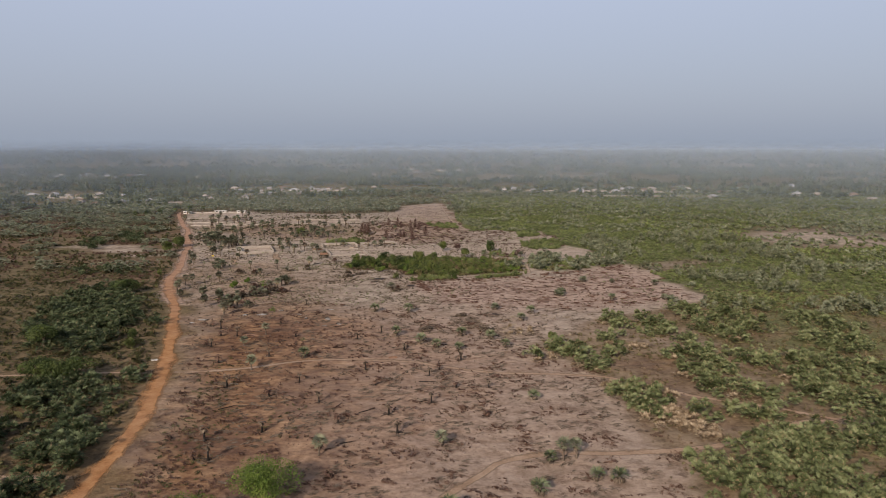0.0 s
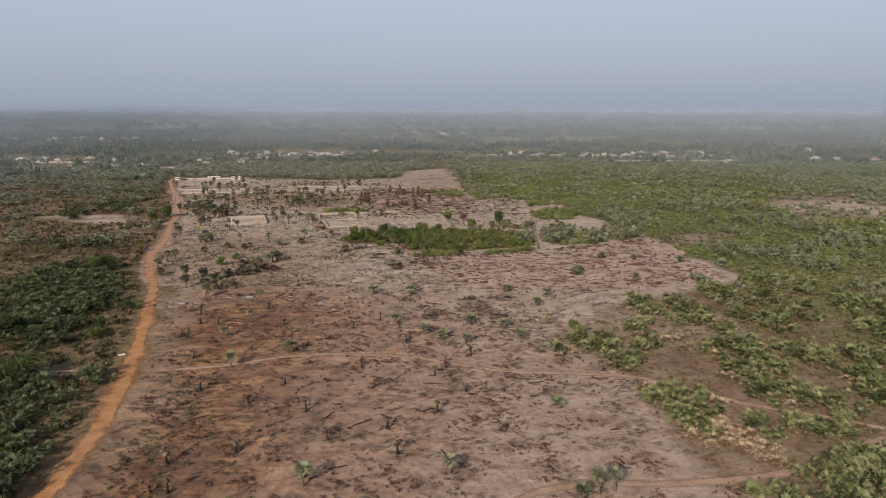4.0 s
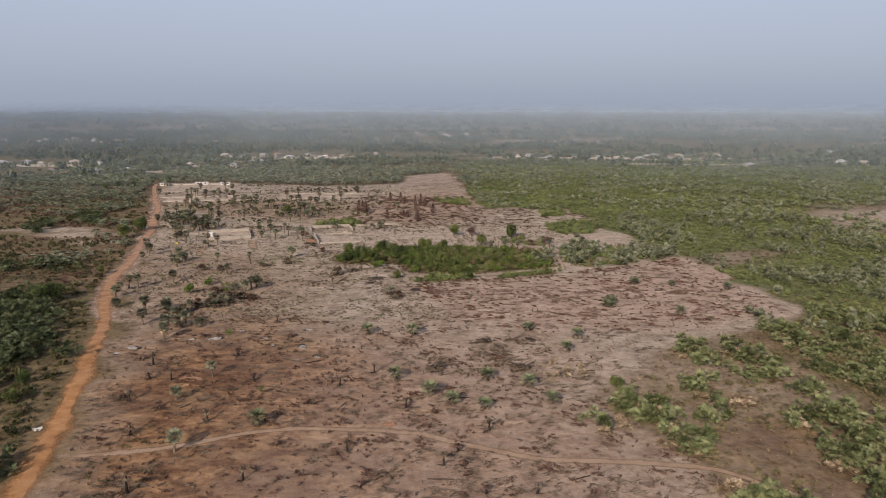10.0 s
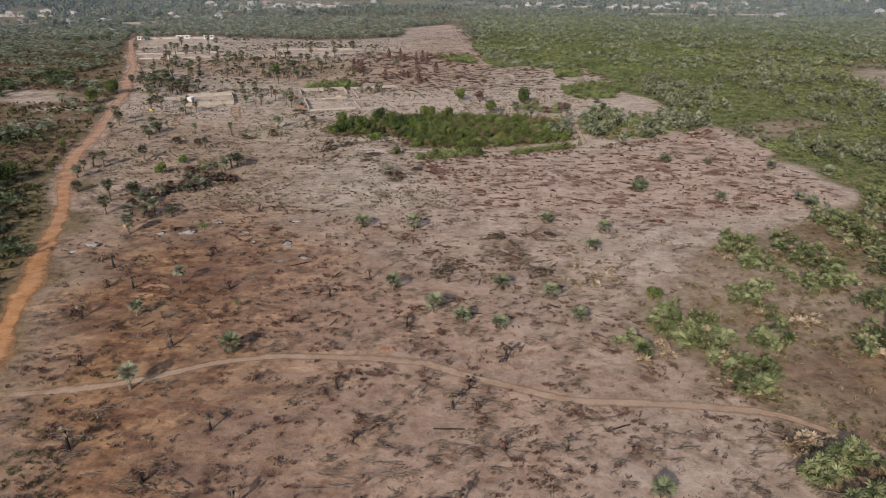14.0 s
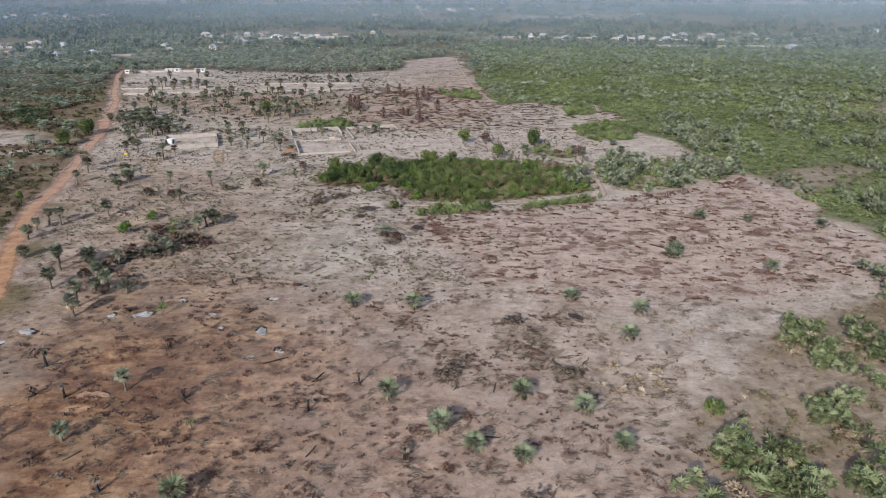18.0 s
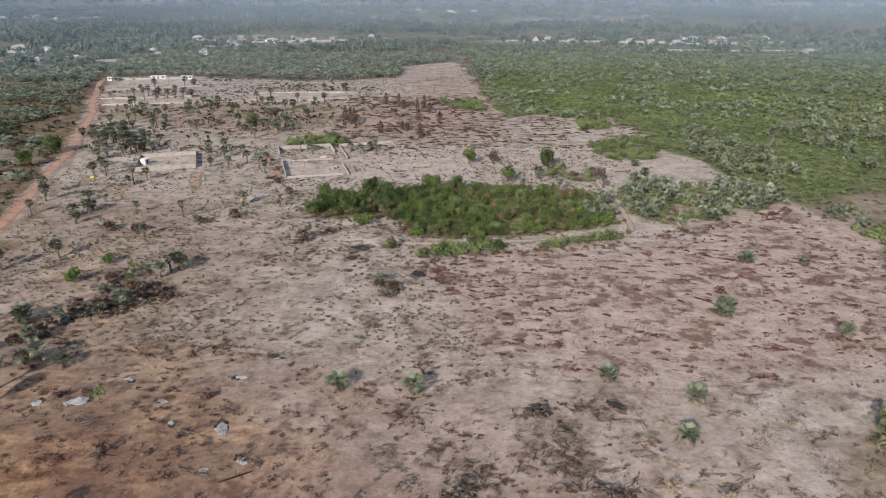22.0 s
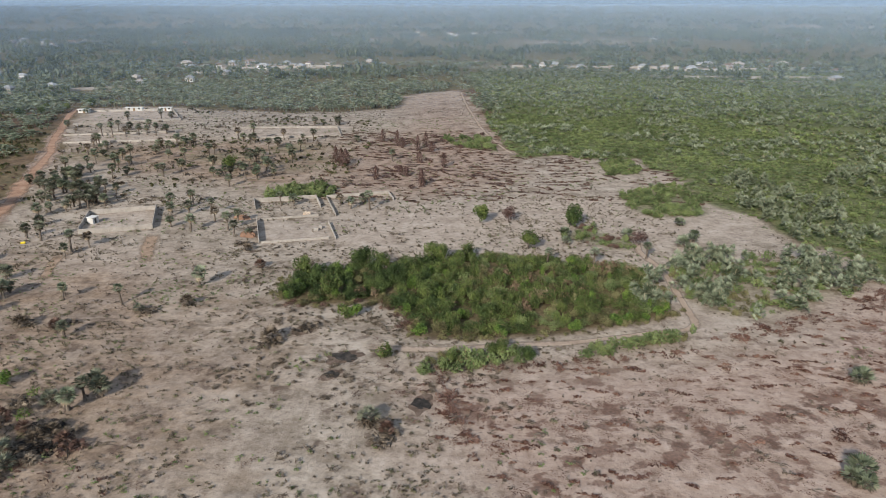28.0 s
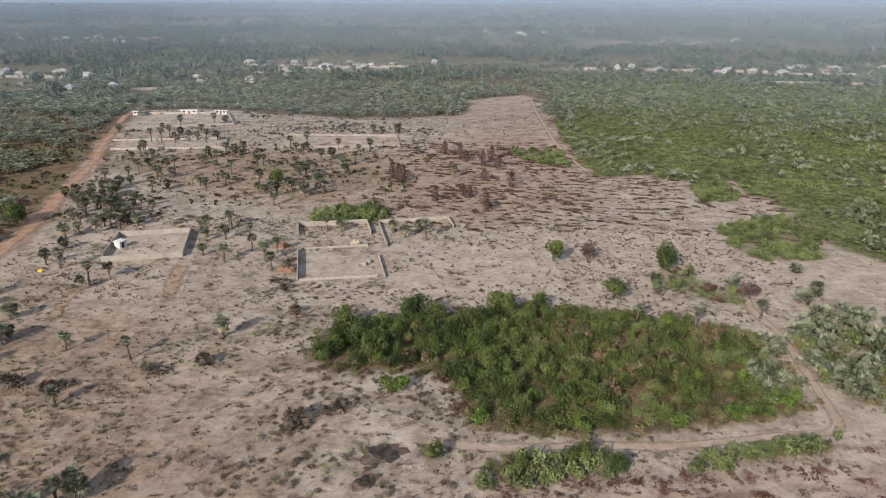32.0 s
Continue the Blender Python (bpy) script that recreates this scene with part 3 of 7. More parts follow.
HEDGES = {
    "front": [(-7.7, 202), (12.8, 203.5), (12.1, 199), (-7.4, 195)], "thin": [(21, 203.5), (37, 209), (44, 210.5), (44, 208), (37, 206), (21, 200.5)],
    "pocket": [(56.8, 353), (56, 338.4), (67.5, 339.4), (70, 348), (69.5, 364), (62, 362)], "pocket_big": [(53.6, 313), (53.6, 294), (57, 286), (76, 288), (78, 301), (78, 315), (75, 324), (63.4, 317)], "small": [(-61, 306.5), (-51.7, 305.5), (-40, 310), (-39.4, 318), (-46, 325), (-56, 321), (-61, 316)],
    "far": [(1, 392), (19, 379), (20, 410), (-4, 416)], "corner": [(47, 242), (58, 252), (90, 252), (96, 236), (80, 226), (58, 216), (50, 220)], "spit": [(27, 268), (36, 282), (48, 262), (44, 258)],
}
# swept or trodden pale sand: outline, width of its edge, how bare
BARE = [([(-102.5, 271.5), (-84.6, 276.2), (-90.7, 295), (-108, 290)], 2.0, 0.85), ([(-188.4, 445), (-141, 461.5), (-156, 494), (-205, 487)], 3.0, 0.95), ([(-170, 397), (-123.5, 405.5), (-131, 425.5), (-178, 416)], 3.0, 0.6),
        ([(-102, 408), (-50.5, 415), (-55.5, 437), (-108, 434)], 3.0, 0.6), ([(-51, 263.5), (-34, 267.5), (-37, 282), (-56, 282)], 2.0, 0.7), ([(-34, 257), (8, 258), (45, 262), (82, 268), (86, 288), (58, 284), (51, 312), (46, 308), (0, 304), (-30, 296)], 12.0, 0.8),
        ([(40, 210), (50, 209), (56, 216), (48, 224), (50, 246), (46, 258), (44, 245), (44, 220)], 3.0, 0.8), ([(95, 216), (108, 217), (136, 238), (150, 246), (114, 242)], 9.0, 0.6), ([(61, 366), (75, 368), (75, 347), (82, 346), (80, 316), (75, 326), (71, 338), (72, 348)], 4.0, 0.7),
        ([(77, 303), (84, 298), (88, 284), (84, 282), (76, 290)], 3.0, 0.7), ([(-104, 236), (-72, 242), (-74, 262), (-100, 262)], 10.0, 0.5), ([(-120, 258), (-108, 250), (-112, 276), (-126, 290), (-136, 296)], 8.0, 0.6), ([(24, 108), (44, 112), (52, 128), (36, 136), (20, 126)], 10.0, 0.35)]
EAST_BARE = [(93, 214), (108, 215), (120, 224), (138, 238), (152, 248), (128, 248), (112, 243), (100, 234)]
EAST_DRY = [(190, 281), (225, 281), (300, 300), (300, 400), (222, 389), (200, 340)]
# palm clumps as ellipses: middle x, y, half-widths, turn in degrees, how full
SE_CLUMPS = [(62.2, 123.1, 4.1, 6.3, 0, 1.2), (72.9, 124.3, 3.3, 4.5, 0, 1.1), (76.4, 115.5, 3.1, 7, 0, 1.1), (92, 128.3, 4.9, 7.5, 0, 1.0), (88, 115.4, 2.8, 5, 0, 1.0), (78.2, 100.6, 2.4, 3.6, 0, 1.2), (93.7, 106, 3.7, 7, 0, 1.1), (38.4, 94.5, 2.5, 3.9, 0, 1.2), (42.7, 89.7, 3.9, 5.7, 0, 1.3),
             (54.9, 100.7, 3, 3.6, 0, 1.2), (53.4, 88.3, 2.4, 3.5, 0, 1.2), (30.7, 84.3, 1.2, 3, 0, 1.2), (69.3, 87.5, 3.2, 3.5, 0, 1.2), (79.3, 88, 4.4, 5.5, 0, 1.2), (90, 82, 6, 5, 0, 1.1), (78.5, 79, 2.6, 8, 0, 1.2), (69.5, 73.5, 3.2, 5, 0, 1.2),
             (45.6, 79.4, 3.8, 4.8, 0, 1.1), (71.3, 66.4, 1.9, 6, 0, 1.2), (103.5, 81.8, 4.1, 5.6, 0, 1.1), (95.4, 61.3, 4.9, 10, 0, 1.2), (73.7, 56.9, 5.4, 5.4, 0, 1.2), (79.5, 52, 4.8, 5, 0, 1.2), (50.3, 54.1, 4.6, 8, 0, 1.2), (52.7, 45, 3.3, 4.5, 0, 0.8)]
SE_MORE = [(73, 42.5, 4.5, 3.6, 0, 1.2), (62.4, 42.5, 3, 4, 0, 0.8), (71.5, 23, 8, 8.6, 0, 1.4), (52, 18.6, 2.7, 2.3, 0, 1.2), (86, 28, 9, 7, 0, 1.2), (66, 9, 14, 7, 0, 1.1), (111, 153, 3.2, 6.5, 0, 1.0), (119, 150, 4.7, 8.5, 0, 1.0), (92, 143, 4.6, 4, 0, 0.9), (105, 118, 6, 8, 0, 0.7), (122, 98, 8, 9, 0, 0.9),
           (112, 70, 7, 9, 0, 1.0), (128, 120, 9, 10, 0, 0.6), (100, 44, 8, 9, 0, 0.9), (125, 60, 9, 12, 0, 0.7), (66, 107, 5, 4, 0, 0.6), (108, 138, 6, 6, 0, 0.6)]
TAN_CLUMPS = [(44.8, 76.8, 5, 3.8, 0, 1.6), (36.2, 85.9, 1.5, 3.4, 0, 1.3), (43.6, 82.3, 3.1, 3.2, 0, 1.3), (47.9, 61.7, 4.3, 3.2, 0, 1.5), (58.3, 57, 3.5, 3.6, 0, 0.8), (54.1, 41.4, 5.8, 6, 0, 1.6), (58.9, 34.1, 3, 5.4, 0, 1.6), (66.9, 69.6, 2.8, 2.2, 0, 1.2), (60.8, 96.3, 4.6, 2.2, 0, 0.8), (72.8, 59.9, 2.5, 3.1, 0, 0.8), (30, 112, 4, 7, 0, 0.35)]
WEST_CLUMPS = [(-116, 134, 16, 50, 20, 1.0), (-85, 56, 10, 17, 25, 1.0), (-71, 29, 7, 12, 20, 1.0), (-74, 70, 4, 5, 0, 1.0), (-68, 49, 3.5, 6, 0, 1.0), (-64.5, 9, 4, 4, 0, 1.0), (-195, 305, 7, 20, 25, 0.4),
               (-182, 330, 8, 24, 25, 0.4), (-88, 123, 4, 3, 0, 0.7), (-95, 25, 12, 18, 0, 0.9), (-76, 6, 8, 8, 0, 1.0), (-66, 19, 3.5, 5, 0, 1.0), (-145, 215, 14, 10, 0, 0.3)]


def clump_places(blobs, seed, per=0.17):
    """Random places in the ellipses, so many to the square metre."""
    rng = np.random.default_rng(seed)
    out = []
    for cx, cy, rx, ry, deg, full in blobs:
        n = int(math.pi * rx * ry * per * full)
        r, a, t = np.sqrt(rng.random(n)) * rng.uniform(0.85, 1.12, n), rng.uniform(0, 6.283, n), math.radians(deg)
        u, v = rx * r * np.cos(a), ry * r * np.sin(a)
        out.append(np.stack([cx + u * math.cos(t) - v * math.sin(t), cy + u * math.sin(t) + v * math.cos(t)], 1))
    p = np.concatenate(out)
    return p[:, 0], p[:, 1]

# ---------------------------------------------------------------- ground, roads


def patchy(x, y, scale, seed):
    """A slow random field from 0 to 1, for clumps and gaps."""
    g = np.random.default_rng(seed).random((64, 64))
    v = np.zeros(len(x))
    for s, w in ((scale * 0.5, 0.68), (scale * 0.21, 0.32)):
        u, t = x / s + 500.3 * w, y / s + 700.7 * w
        i, j = np.floor(u).astype(int), np.floor(t).astype(int)
        a, b = u - i, t - j
        a, b = a * a * (3 - 2 * a), b * b * (3 - 2 * b)
        p = lambda di, dj: g[(i + di) % 64, (j + dj) % 64]
        v += w * ((p(0, 0) * (1 - a) + p(1, 0) * a) * (1 - b) + (p(0, 1) * (1 - a) + p(1, 1) * a) * b)
    return np.clip(0.5 + (v - 0.5) * 1.55, 0, 1)


def build_ground():
    xs = np.concatenate([-230 - np.geomspace(3, 4900, 34)[::-1], np.arange(-230, 171, 2.0), 170 + np.geomspace(3, 4900, 34)])
    ys = np.concatenate([-130 - np.geomspace(4, 4700, 22)[::-1], np.arange(-130, 621, 2.0), 620 + np.geomspace(3, 4900, 40)])
    gx, gy = np.meshgrid(xs, ys)
    x, y = gx.ravel(), gy.ravel()
    v = np.stack([x, y, land(x, y)], 1)
    w = len(xs)
    i = (np.arange(len(ys) - 1)[:, None] * w + np.arange(w - 1)[None]).ravel()
    me = fast_mesh("ground", v, np.stack([i, i + 1, i + w + 1, i + w], 1), GROUND, True)
    wob = 2.5 * np.sin(x / 5.3 + 2 * np.sin(y / 7.1)) + 1.8 * np.sin(y / 3.7 + x / 9.0)
    xw, yw = x + wob, y + 0.7 * wob
    cleared = soft_in(CLEARED, xw, yw, 5.0)
    litter = np.maximum(0.85 * soft_in(RED_1, xw, yw, 18.0), 0.5 * soft_in(RED_2, xw, yw, 26.0))
    burnt = np.maximum(np.maximum(soft_in(WARM, xw, yw, 40.0) * 0.34, soft_in(WEST_BROWN, xw, yw, 30.0) * 0.4), soft_in(BURNT, xw, yw, 30.0) * np.clip(0.92 - (x + 25) / 120, 0.62, 1.0) * np.clip((200 - y) / 80, 0.55, 1))
    litter = np.maximum(litter, soft_in(WARM, xw, yw, 40.0) * 0.42)
    burnt = np.maximum(burnt, soft_in(DRY, xw, yw, 20.0) * 0.45)
    burnt = np.maximum(burnt, soft_in(RED_2, xw, yw, 26.0) * np.clip(0.75 - np.abs(y - 370) / 160, 0.2, 0.5))
    se = (1 - soft_in(CLEARED, xw, yw, 14.0)) * np.clip((x - 20) / 15, 0, 1) * np.clip((160 - y) / 40, 0, 1)
    cleared = np.maximum(cleared, se * np.clip(0.05 + 0.5 * patchy(x, y, 24, 69) + np.clip((y - 74) / 45, 0, 0.75) * np.clip((88 - x) / 16, 0, 1), 0, 0.9))
    burnt = np.maximum(burnt, se * 0.35)
    burnt = np.maximum(burnt, 0.75 * np.clip(1.5 - np.hypot((xw - 63) / 11, (yw - 82) / 11), 0, 1))
    cleared *= 1 - np.clip(soft_in(COPSE, x, y, 4.0) * 2 - 0.9, 0, 1)
    green = np.zeros(len(x))
    for p in (COPSE, *HEDGES.values()):
        green = np.maximum(green, (0.35 if p is COPSE else 0.25 if p is HEDGES["corner"] else 0.7) * np.clip(soft_in(p, x, y, 5.0) * 2 - 1, 0, 1))
    east = (1 - soft_in(CLEARED, xw, yw, 4.0)) * np.clip((x - 20) / 10, 0, 1) * np.clip(np.maximum((y - 125) / 60, (x - 70) / 60), 0.2, 1) * np.where(y < 150, 0.3 + 1.2 * patchy(x, y, 26, 66), 1.0)
    east *= (1 - 0.85 * soft_in(EAST_DRY, xw, yw, 30.0)) * (1 - 0.8 * soft_in(EAST_BARE, xw, yw, 12.0))
    green = np.maximum(green, east * np.clip((900 - y) / 200, 0.35, 1))
    west = (1 - cleared) * (x < 0) * np.clip(0.22 + (y - 60) / 700, 0.22, 0.45) * np.where((y > 180) & (y < 520), 0.15 + 0.8 * patchy(x, y, 40, 67), 1.0)
    green = np.clip(np.maximum(green, west), 0, 1)
    green = np.maximum(green, soft_in(DRY, xw, yw, 30.0) * np.clip(patchy(x, y, 40, 61) * 1.0 - 0.45, 0, 0.35))
    green = np.where(y > 590, np.maximum(green, 0.5), green)
    # bare sandy clearings in the village belt and far fields
    for cx, cy, rx, ry in ((-160, 755, 95, 44), (80, 757, 65, 28), (190, 745, 70, 16), (-390, 662, 60, 16), (190, 1100, 110, 45), (-250, 590, 45, 8), (250, 640, 60, 6), (205, 735, 80, 22), (-570, 1075, 90, 40), (245, 330, 60, 45),
                           (-700, 1900, 160, 40), (900, 1700, 220, 60), (100, 2300, 300, 60), (-170, 286, 22, 8), (-190, 300, 30, 9), (-150, 268, 14, 5)):
        e = np.clip(1.6 - np.hypot((xw - cx) / rx, (yw - cy) / ry) * 1.3, 0, 1)
        cleared, green = np.maximum(cleared, e), green * (1 - e * 0.9)
    bare = np.zeros(len(x))
    for p, soft, full in BARE:
        bare = np.maximum(bare, full * soft_in(p, xw if soft > 4 else x, yw if soft > 4 else y, soft))
    bare *= 0.55 + 0.45 * patchy(x, y, 14, 70)
    for key, val in (("cleared", cleared), ("litter", litter), ("burnt", burnt), ("green", green), ("bare", bare)):
        me.attributes.new(key, "FLOAT", "POINT").data.foreach_set("value", val.astype(np.float32))
    return tagged(new("ground", me), "flat sandy savanna soil, partly cleared and burnt", "ground", "", "structure")


build_ground()


def strip(name, line, width, mat, label, category, rise=0.03, ragged=0.35, seed=3):
    """A track laid on the ground: ragged edges, two worn ruts."""
    rng = np.random.default_rng(seed)
    pts = np.array(smooth_line(line, 1.5))
    d = np.gradient(pts, axis=0)
    d /= np.linalg.norm(d, axis=1)[:, None]
    nrm = np.stack([-d[:, 1], d[:, 0]], 1)
    prof = [(-0.66, 0.0), (-0.45, 0.006), (-0.25, 0.0), (0.0, 0.01), (0.25, 0.0), (0.45, 0.006), (0.66, 0.0)]
    rows = []
    sides = {s: ragged * np.convolve(rng.normal(size=len(pts) + 6), np.ones(7) / 7 * 2.2, "valid") for s in (-1.0, 1.0)}
    for k, (o, z) in enumerate(prof):
        wob = np.maximum(sides[np.sign(o)], -0.12 * width) if abs(o) > 0.3 else 0
        p = pts + nrm * (o * width + wob * np.sign(o))[:, None] if abs(o) > 0.3 else pts + nrm * (o * width)
        rows.append(np.stack([p[:, 0], p[:, 1], land(p[:, 0], p[:, 1]) + rise + z], 1))
    v = np.stack(rows, 1).reshape(-1, 3)
    m = len(prof)
    i = (np.arange(len(pts) - 1)[:, None] * m + np.arange(m - 1)[None]).ravel()
    me = fast_mesh(name, v, np.stack([i, i + 1, i + m + 1, i + m], 1), mat, True)
    me.attributes.new("edge", "FLOAT", "POINT").data.foreach_set("value", np.maximum(np.array([abs(o) / 0.66 for o, _ in prof])[None], np.clip(1 - np.minimum(np.arange(len(pts)), np.arange(len(pts))[::-1]) / 7.0, 0, 1)[:, None]).astype(np.float32).ravel())
    return tagged(new(name, me), label, category, "", "structure")


strip("road_verge", [p for p in ROAD if 140 < p[1] < 440], 6.8, VERGE, "trodden pinkish sand verge beside the dirt road", "verge", 0.015, 1.6, 13)
strip("road", ROAD, 4.1, ROADSOIL, "orange-red laterite dirt road with worn wheel ruts", "road", 0.035, 0.7)
strip("footpath", CROSS, 1.9, EARTHPATH, "pale sandy footpath across burnt brown soil", "path", 0.02, 0.3, 4)
strip("footpath", SOUTH, 2.2, EARTHPATH, "pale sandy track through burnt clearing", "path", 0.02, 0.4, 5)
strip("footpath", WEST_1, 1.5, EARTHPATH, "narrow sandy side path beside palms", "path", 0.02, 0.3, 6)
strip("footpath", WEST_2, 1.5, EARTHPATH, "narrow sandy side path beside palms", "path", 0.02, 0.3, 7)
strip("footpath", COPSE_WAY, 2.0, PATHSOIL, "pale sandy track round the green thicket", "path", 0.02, 0.35, 8)
strip("footpath", FIELD_WAY, 1.9, PATHSOIL, "straight sandy boundary track beside green scrub", "path", 0.02, 0.5, 10)

strip("wheel_track", [(-75.5, 247), (-77.5, 254), (-80.5, 264), (-82.5, 274)], 3.6, EARTHPATH, "faint wheel track over sand to the plot", "path", 0.02, 0.4, 11)
strip("wheel_track", [(-94, 236), (-96, 242), (-99, 252), (-98.5, 258)], 3.2, EARTHPATH, "faint wheel track over sand", "path", 0.02, 0.4, 12)

# added translucent sheets imitating dust haze in the distance, ring behind ring
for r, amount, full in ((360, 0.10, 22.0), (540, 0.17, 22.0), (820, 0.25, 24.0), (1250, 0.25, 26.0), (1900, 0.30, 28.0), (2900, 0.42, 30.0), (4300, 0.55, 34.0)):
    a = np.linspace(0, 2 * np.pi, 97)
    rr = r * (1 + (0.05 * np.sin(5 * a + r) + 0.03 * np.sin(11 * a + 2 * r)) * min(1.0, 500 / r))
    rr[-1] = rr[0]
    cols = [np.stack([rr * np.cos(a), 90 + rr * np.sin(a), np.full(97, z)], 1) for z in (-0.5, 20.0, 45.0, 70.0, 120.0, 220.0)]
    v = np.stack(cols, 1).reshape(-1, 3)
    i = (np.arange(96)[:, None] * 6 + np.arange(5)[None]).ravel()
    tagged(new("backdrop", fast_mesh("haze", v, np.stack([i, i + 6, i + 7, i + 1], 1), haze_sheet_material(amount, min(full, 0.75 * (62 - r / 88)), 62 - r / 88), True)), "translucent pale grey-blue sheet imitating haze over the distance", "haze", "", "structure")

# ---------------------------------------------------------------- plants: kinds


def trunk_path(h, lean, seed, n=6):
    rng = np.random.default_rng(seed)
    a, b = rng.uniform(-lean, lean, 2)
    return [(a * (i / n) ** 1.5 * h, b * (i / n) ** 1.5 * h, h * i / n - 0.15 * (i == 0)) for i in range(n + 1)]


def fan_palm(seed, h, reach, blade, n=26, leaf=None, skirt=True, r=0.2):
    """A fan palm: bare trunk, head of fans, hanging dead fronds."""
    top = new("fan_palm")
    path = trunk_path(h, 0.08, seed)
    part("trunk", tube_mesh("trunk", [(path, [r * 1.5, r * 1.05, r, r, r, r * 1.05, r * 0.8], 8)], BARK), top)
    off = np.array(path[-1])
    v, f = fan_crown(n, reach, blade, seed, 8, 0.05, (-0.45, 1.3))
    part("crown", fast_mesh("crown", v + off, f, leaf or PALM), top)
    if skirt:
        v, f = fan_crown(14, reach * 0.85, blade * 0.8, seed + 50, 5, 0.3, (-1.3, -0.3))
        part("dead_fronds", fast_mesh("dead_fronds", v + off, f, TAN if seed % 2 else GREY_LITTER), top, "dry hanging tan fronds")
    return top


def low_palm(seed, reach, blade, n=22, leaf=None):
    """A young palm with hardly any trunk: a rosette of fans over dead ones."""
    top = new("young_palm")
    part("trunk", tube_mesh("trunk", [([(0, 0, -0.1), (0, 0, 0.35), (0.02, 0, 0.8)], [0.28, 0.24, 0.18], 7)], BARK), top)
    v, f = fan_crown(n, reach, blade, seed, 8, 0.0, (0.0, 1.4))
    part("crown", fast_mesh("crown", v + (0, 0, 0.7), f, leaf or ROSETTE), top)
    v, f = fan_crown(8, reach * 0.8, blade * 0.7, seed + 9, 4, 0.25, (-0.45, 0.0))
    part("dead_fronds", fast_mesh("dead_fronds", np.maximum(v + (0, 0, 0.75), (-99, -99, 0.03)), f, GREY_LITTER), top, "dry grey fronds at its foot")
    return top


def frond_mesh(seed, reach, blade, mat, blades=8):
    """One fan leaf on its stalk, pointing along x."""
    q = np.random.default_rng(seed)
    vs, fs = [(0, -0.03, 0), (reach, -0.015, 0.02), (reach, 0.015, 0.02), (0, 0.03, 0)], [(0, 1, 2, 3)]
    for j in range(blades):
        a = (j - (blades - 1) / 2) / (blades - 1) * 2.1
        b = blade * (1 - 0.17 * abs(a)) * q.uniform(0.9, 1.08)
        d, w = np.array([math.cos(a), math.sin(a), -0.12 - 0.1 * (j % 2)]), np.array([-math.sin(a), math.cos(a), 0.0])
        h = np.array([reach, 0, 0.02])
        k = len(vs)
        vs += [tuple(h), tuple(h + d * b * 0.55 + w * b * 0.085 + (0, 0, 0.05)), tuple(h + d * b - (0, 0, 0.12 * b)), tuple(h + d * b * 0.55 - w * b * 0.085 + (0, 0, 0.05))]
        fs.append((k, k + 1, k + 2, k + 3))
    return fast_mesh("frond", np.array(vs), np.array(fs), mat)


def frond_palm(seed, h, fronds, n, mat, low, name):
    """A palm whose fans are leaves of their own."""
    top = new(name)
    q = np.random.default_rng(seed)
    path = trunk_path(h, 0.06, seed)
    part("trunk", tube_mesh("trunk", [(path, [0.3, 0.22, 0.2, 0.19, 0.19, 0.2, 0.15], 8)], BARK), top)
    off = np.array(path[-1])
    v, f = fan_crown(6, 0.35, 0.6, seed, 4, 0.0, (1.0, 1.45))
    crown = part("crown", fast_mesh("crown", v + off, f, mat), top)
    for i in range(n):
        el = low + (1.2 - low) * ((i + 0.5) / n) ** 0.9 + q.uniform(-0.15, 0.15)
        m = Matrix.Translation(off) @ Euler((q.uniform(-0.5, 0.5), -el, 2.39996 * i + q.uniform(-0.3, 0.3))).to_matrix().to_4x4()
        part("frond", fronds[i % len(fronds)], crown, "", m)
    v, f = fan_crown(9, 0.6, 0.8, seed + 9, 4, 0.3, (low - 0.75, low - 0.3))
    v = v + off
    v[:, 2] = np.maximum(v[:, 2], 0.03)
    part("dead_fronds", fast_mesh("dead_fronds", v, f, GREY_LITTER), top, "dry grey hanging fronds")
    return top


def leafy_tree(seed, h, spread_r, leaf, n, size, name="tree", trunk=0.16, squash=0.62):
    """A broadleaf tree: forked trunk, limbs, uneven crown."""
    top = new(name)
    rng = np.random.default_rng(seed)
    fork = h * 0.34
    tubes = [([(0, 0, -0.15), (0.05, 0, fork * 0.5), (0.0, 0.06, fork)], [trunk * 1.4, trunk, trunk * 0.9], 7)]
    part("trunk", tube_mesh("trunk", tubes, BARK), top)
    for k in range(4):
        a = 1.57 * k + rng.uniform(-0.4, 0.4)
        e = spread_r * rng.uniform(0.4, 0.65)
        p = [(0, 0, fork * 0.95), (e * 0.45 * math.cos(a), e * 0.45 * math.sin(a), fork + (h - fork) * 0.3), (e * math.cos(a), e * math.sin(a), fork + (h - fork) * rng.uniform(0.5, 0.75))]
        part("limb", tube_mesh("limb", [(p, [trunk * 0.6, trunk * 0.4, trunk * 0.12], 5)], BARK), top)
    v, f = leaf_cloud(n, spread_r, spread_r, (h - fork * 0.6) * squash, size, seed, fork * 0.55, 9)
    part("crown", fast_mesh("crown", v, f, leaf), top)
    return top


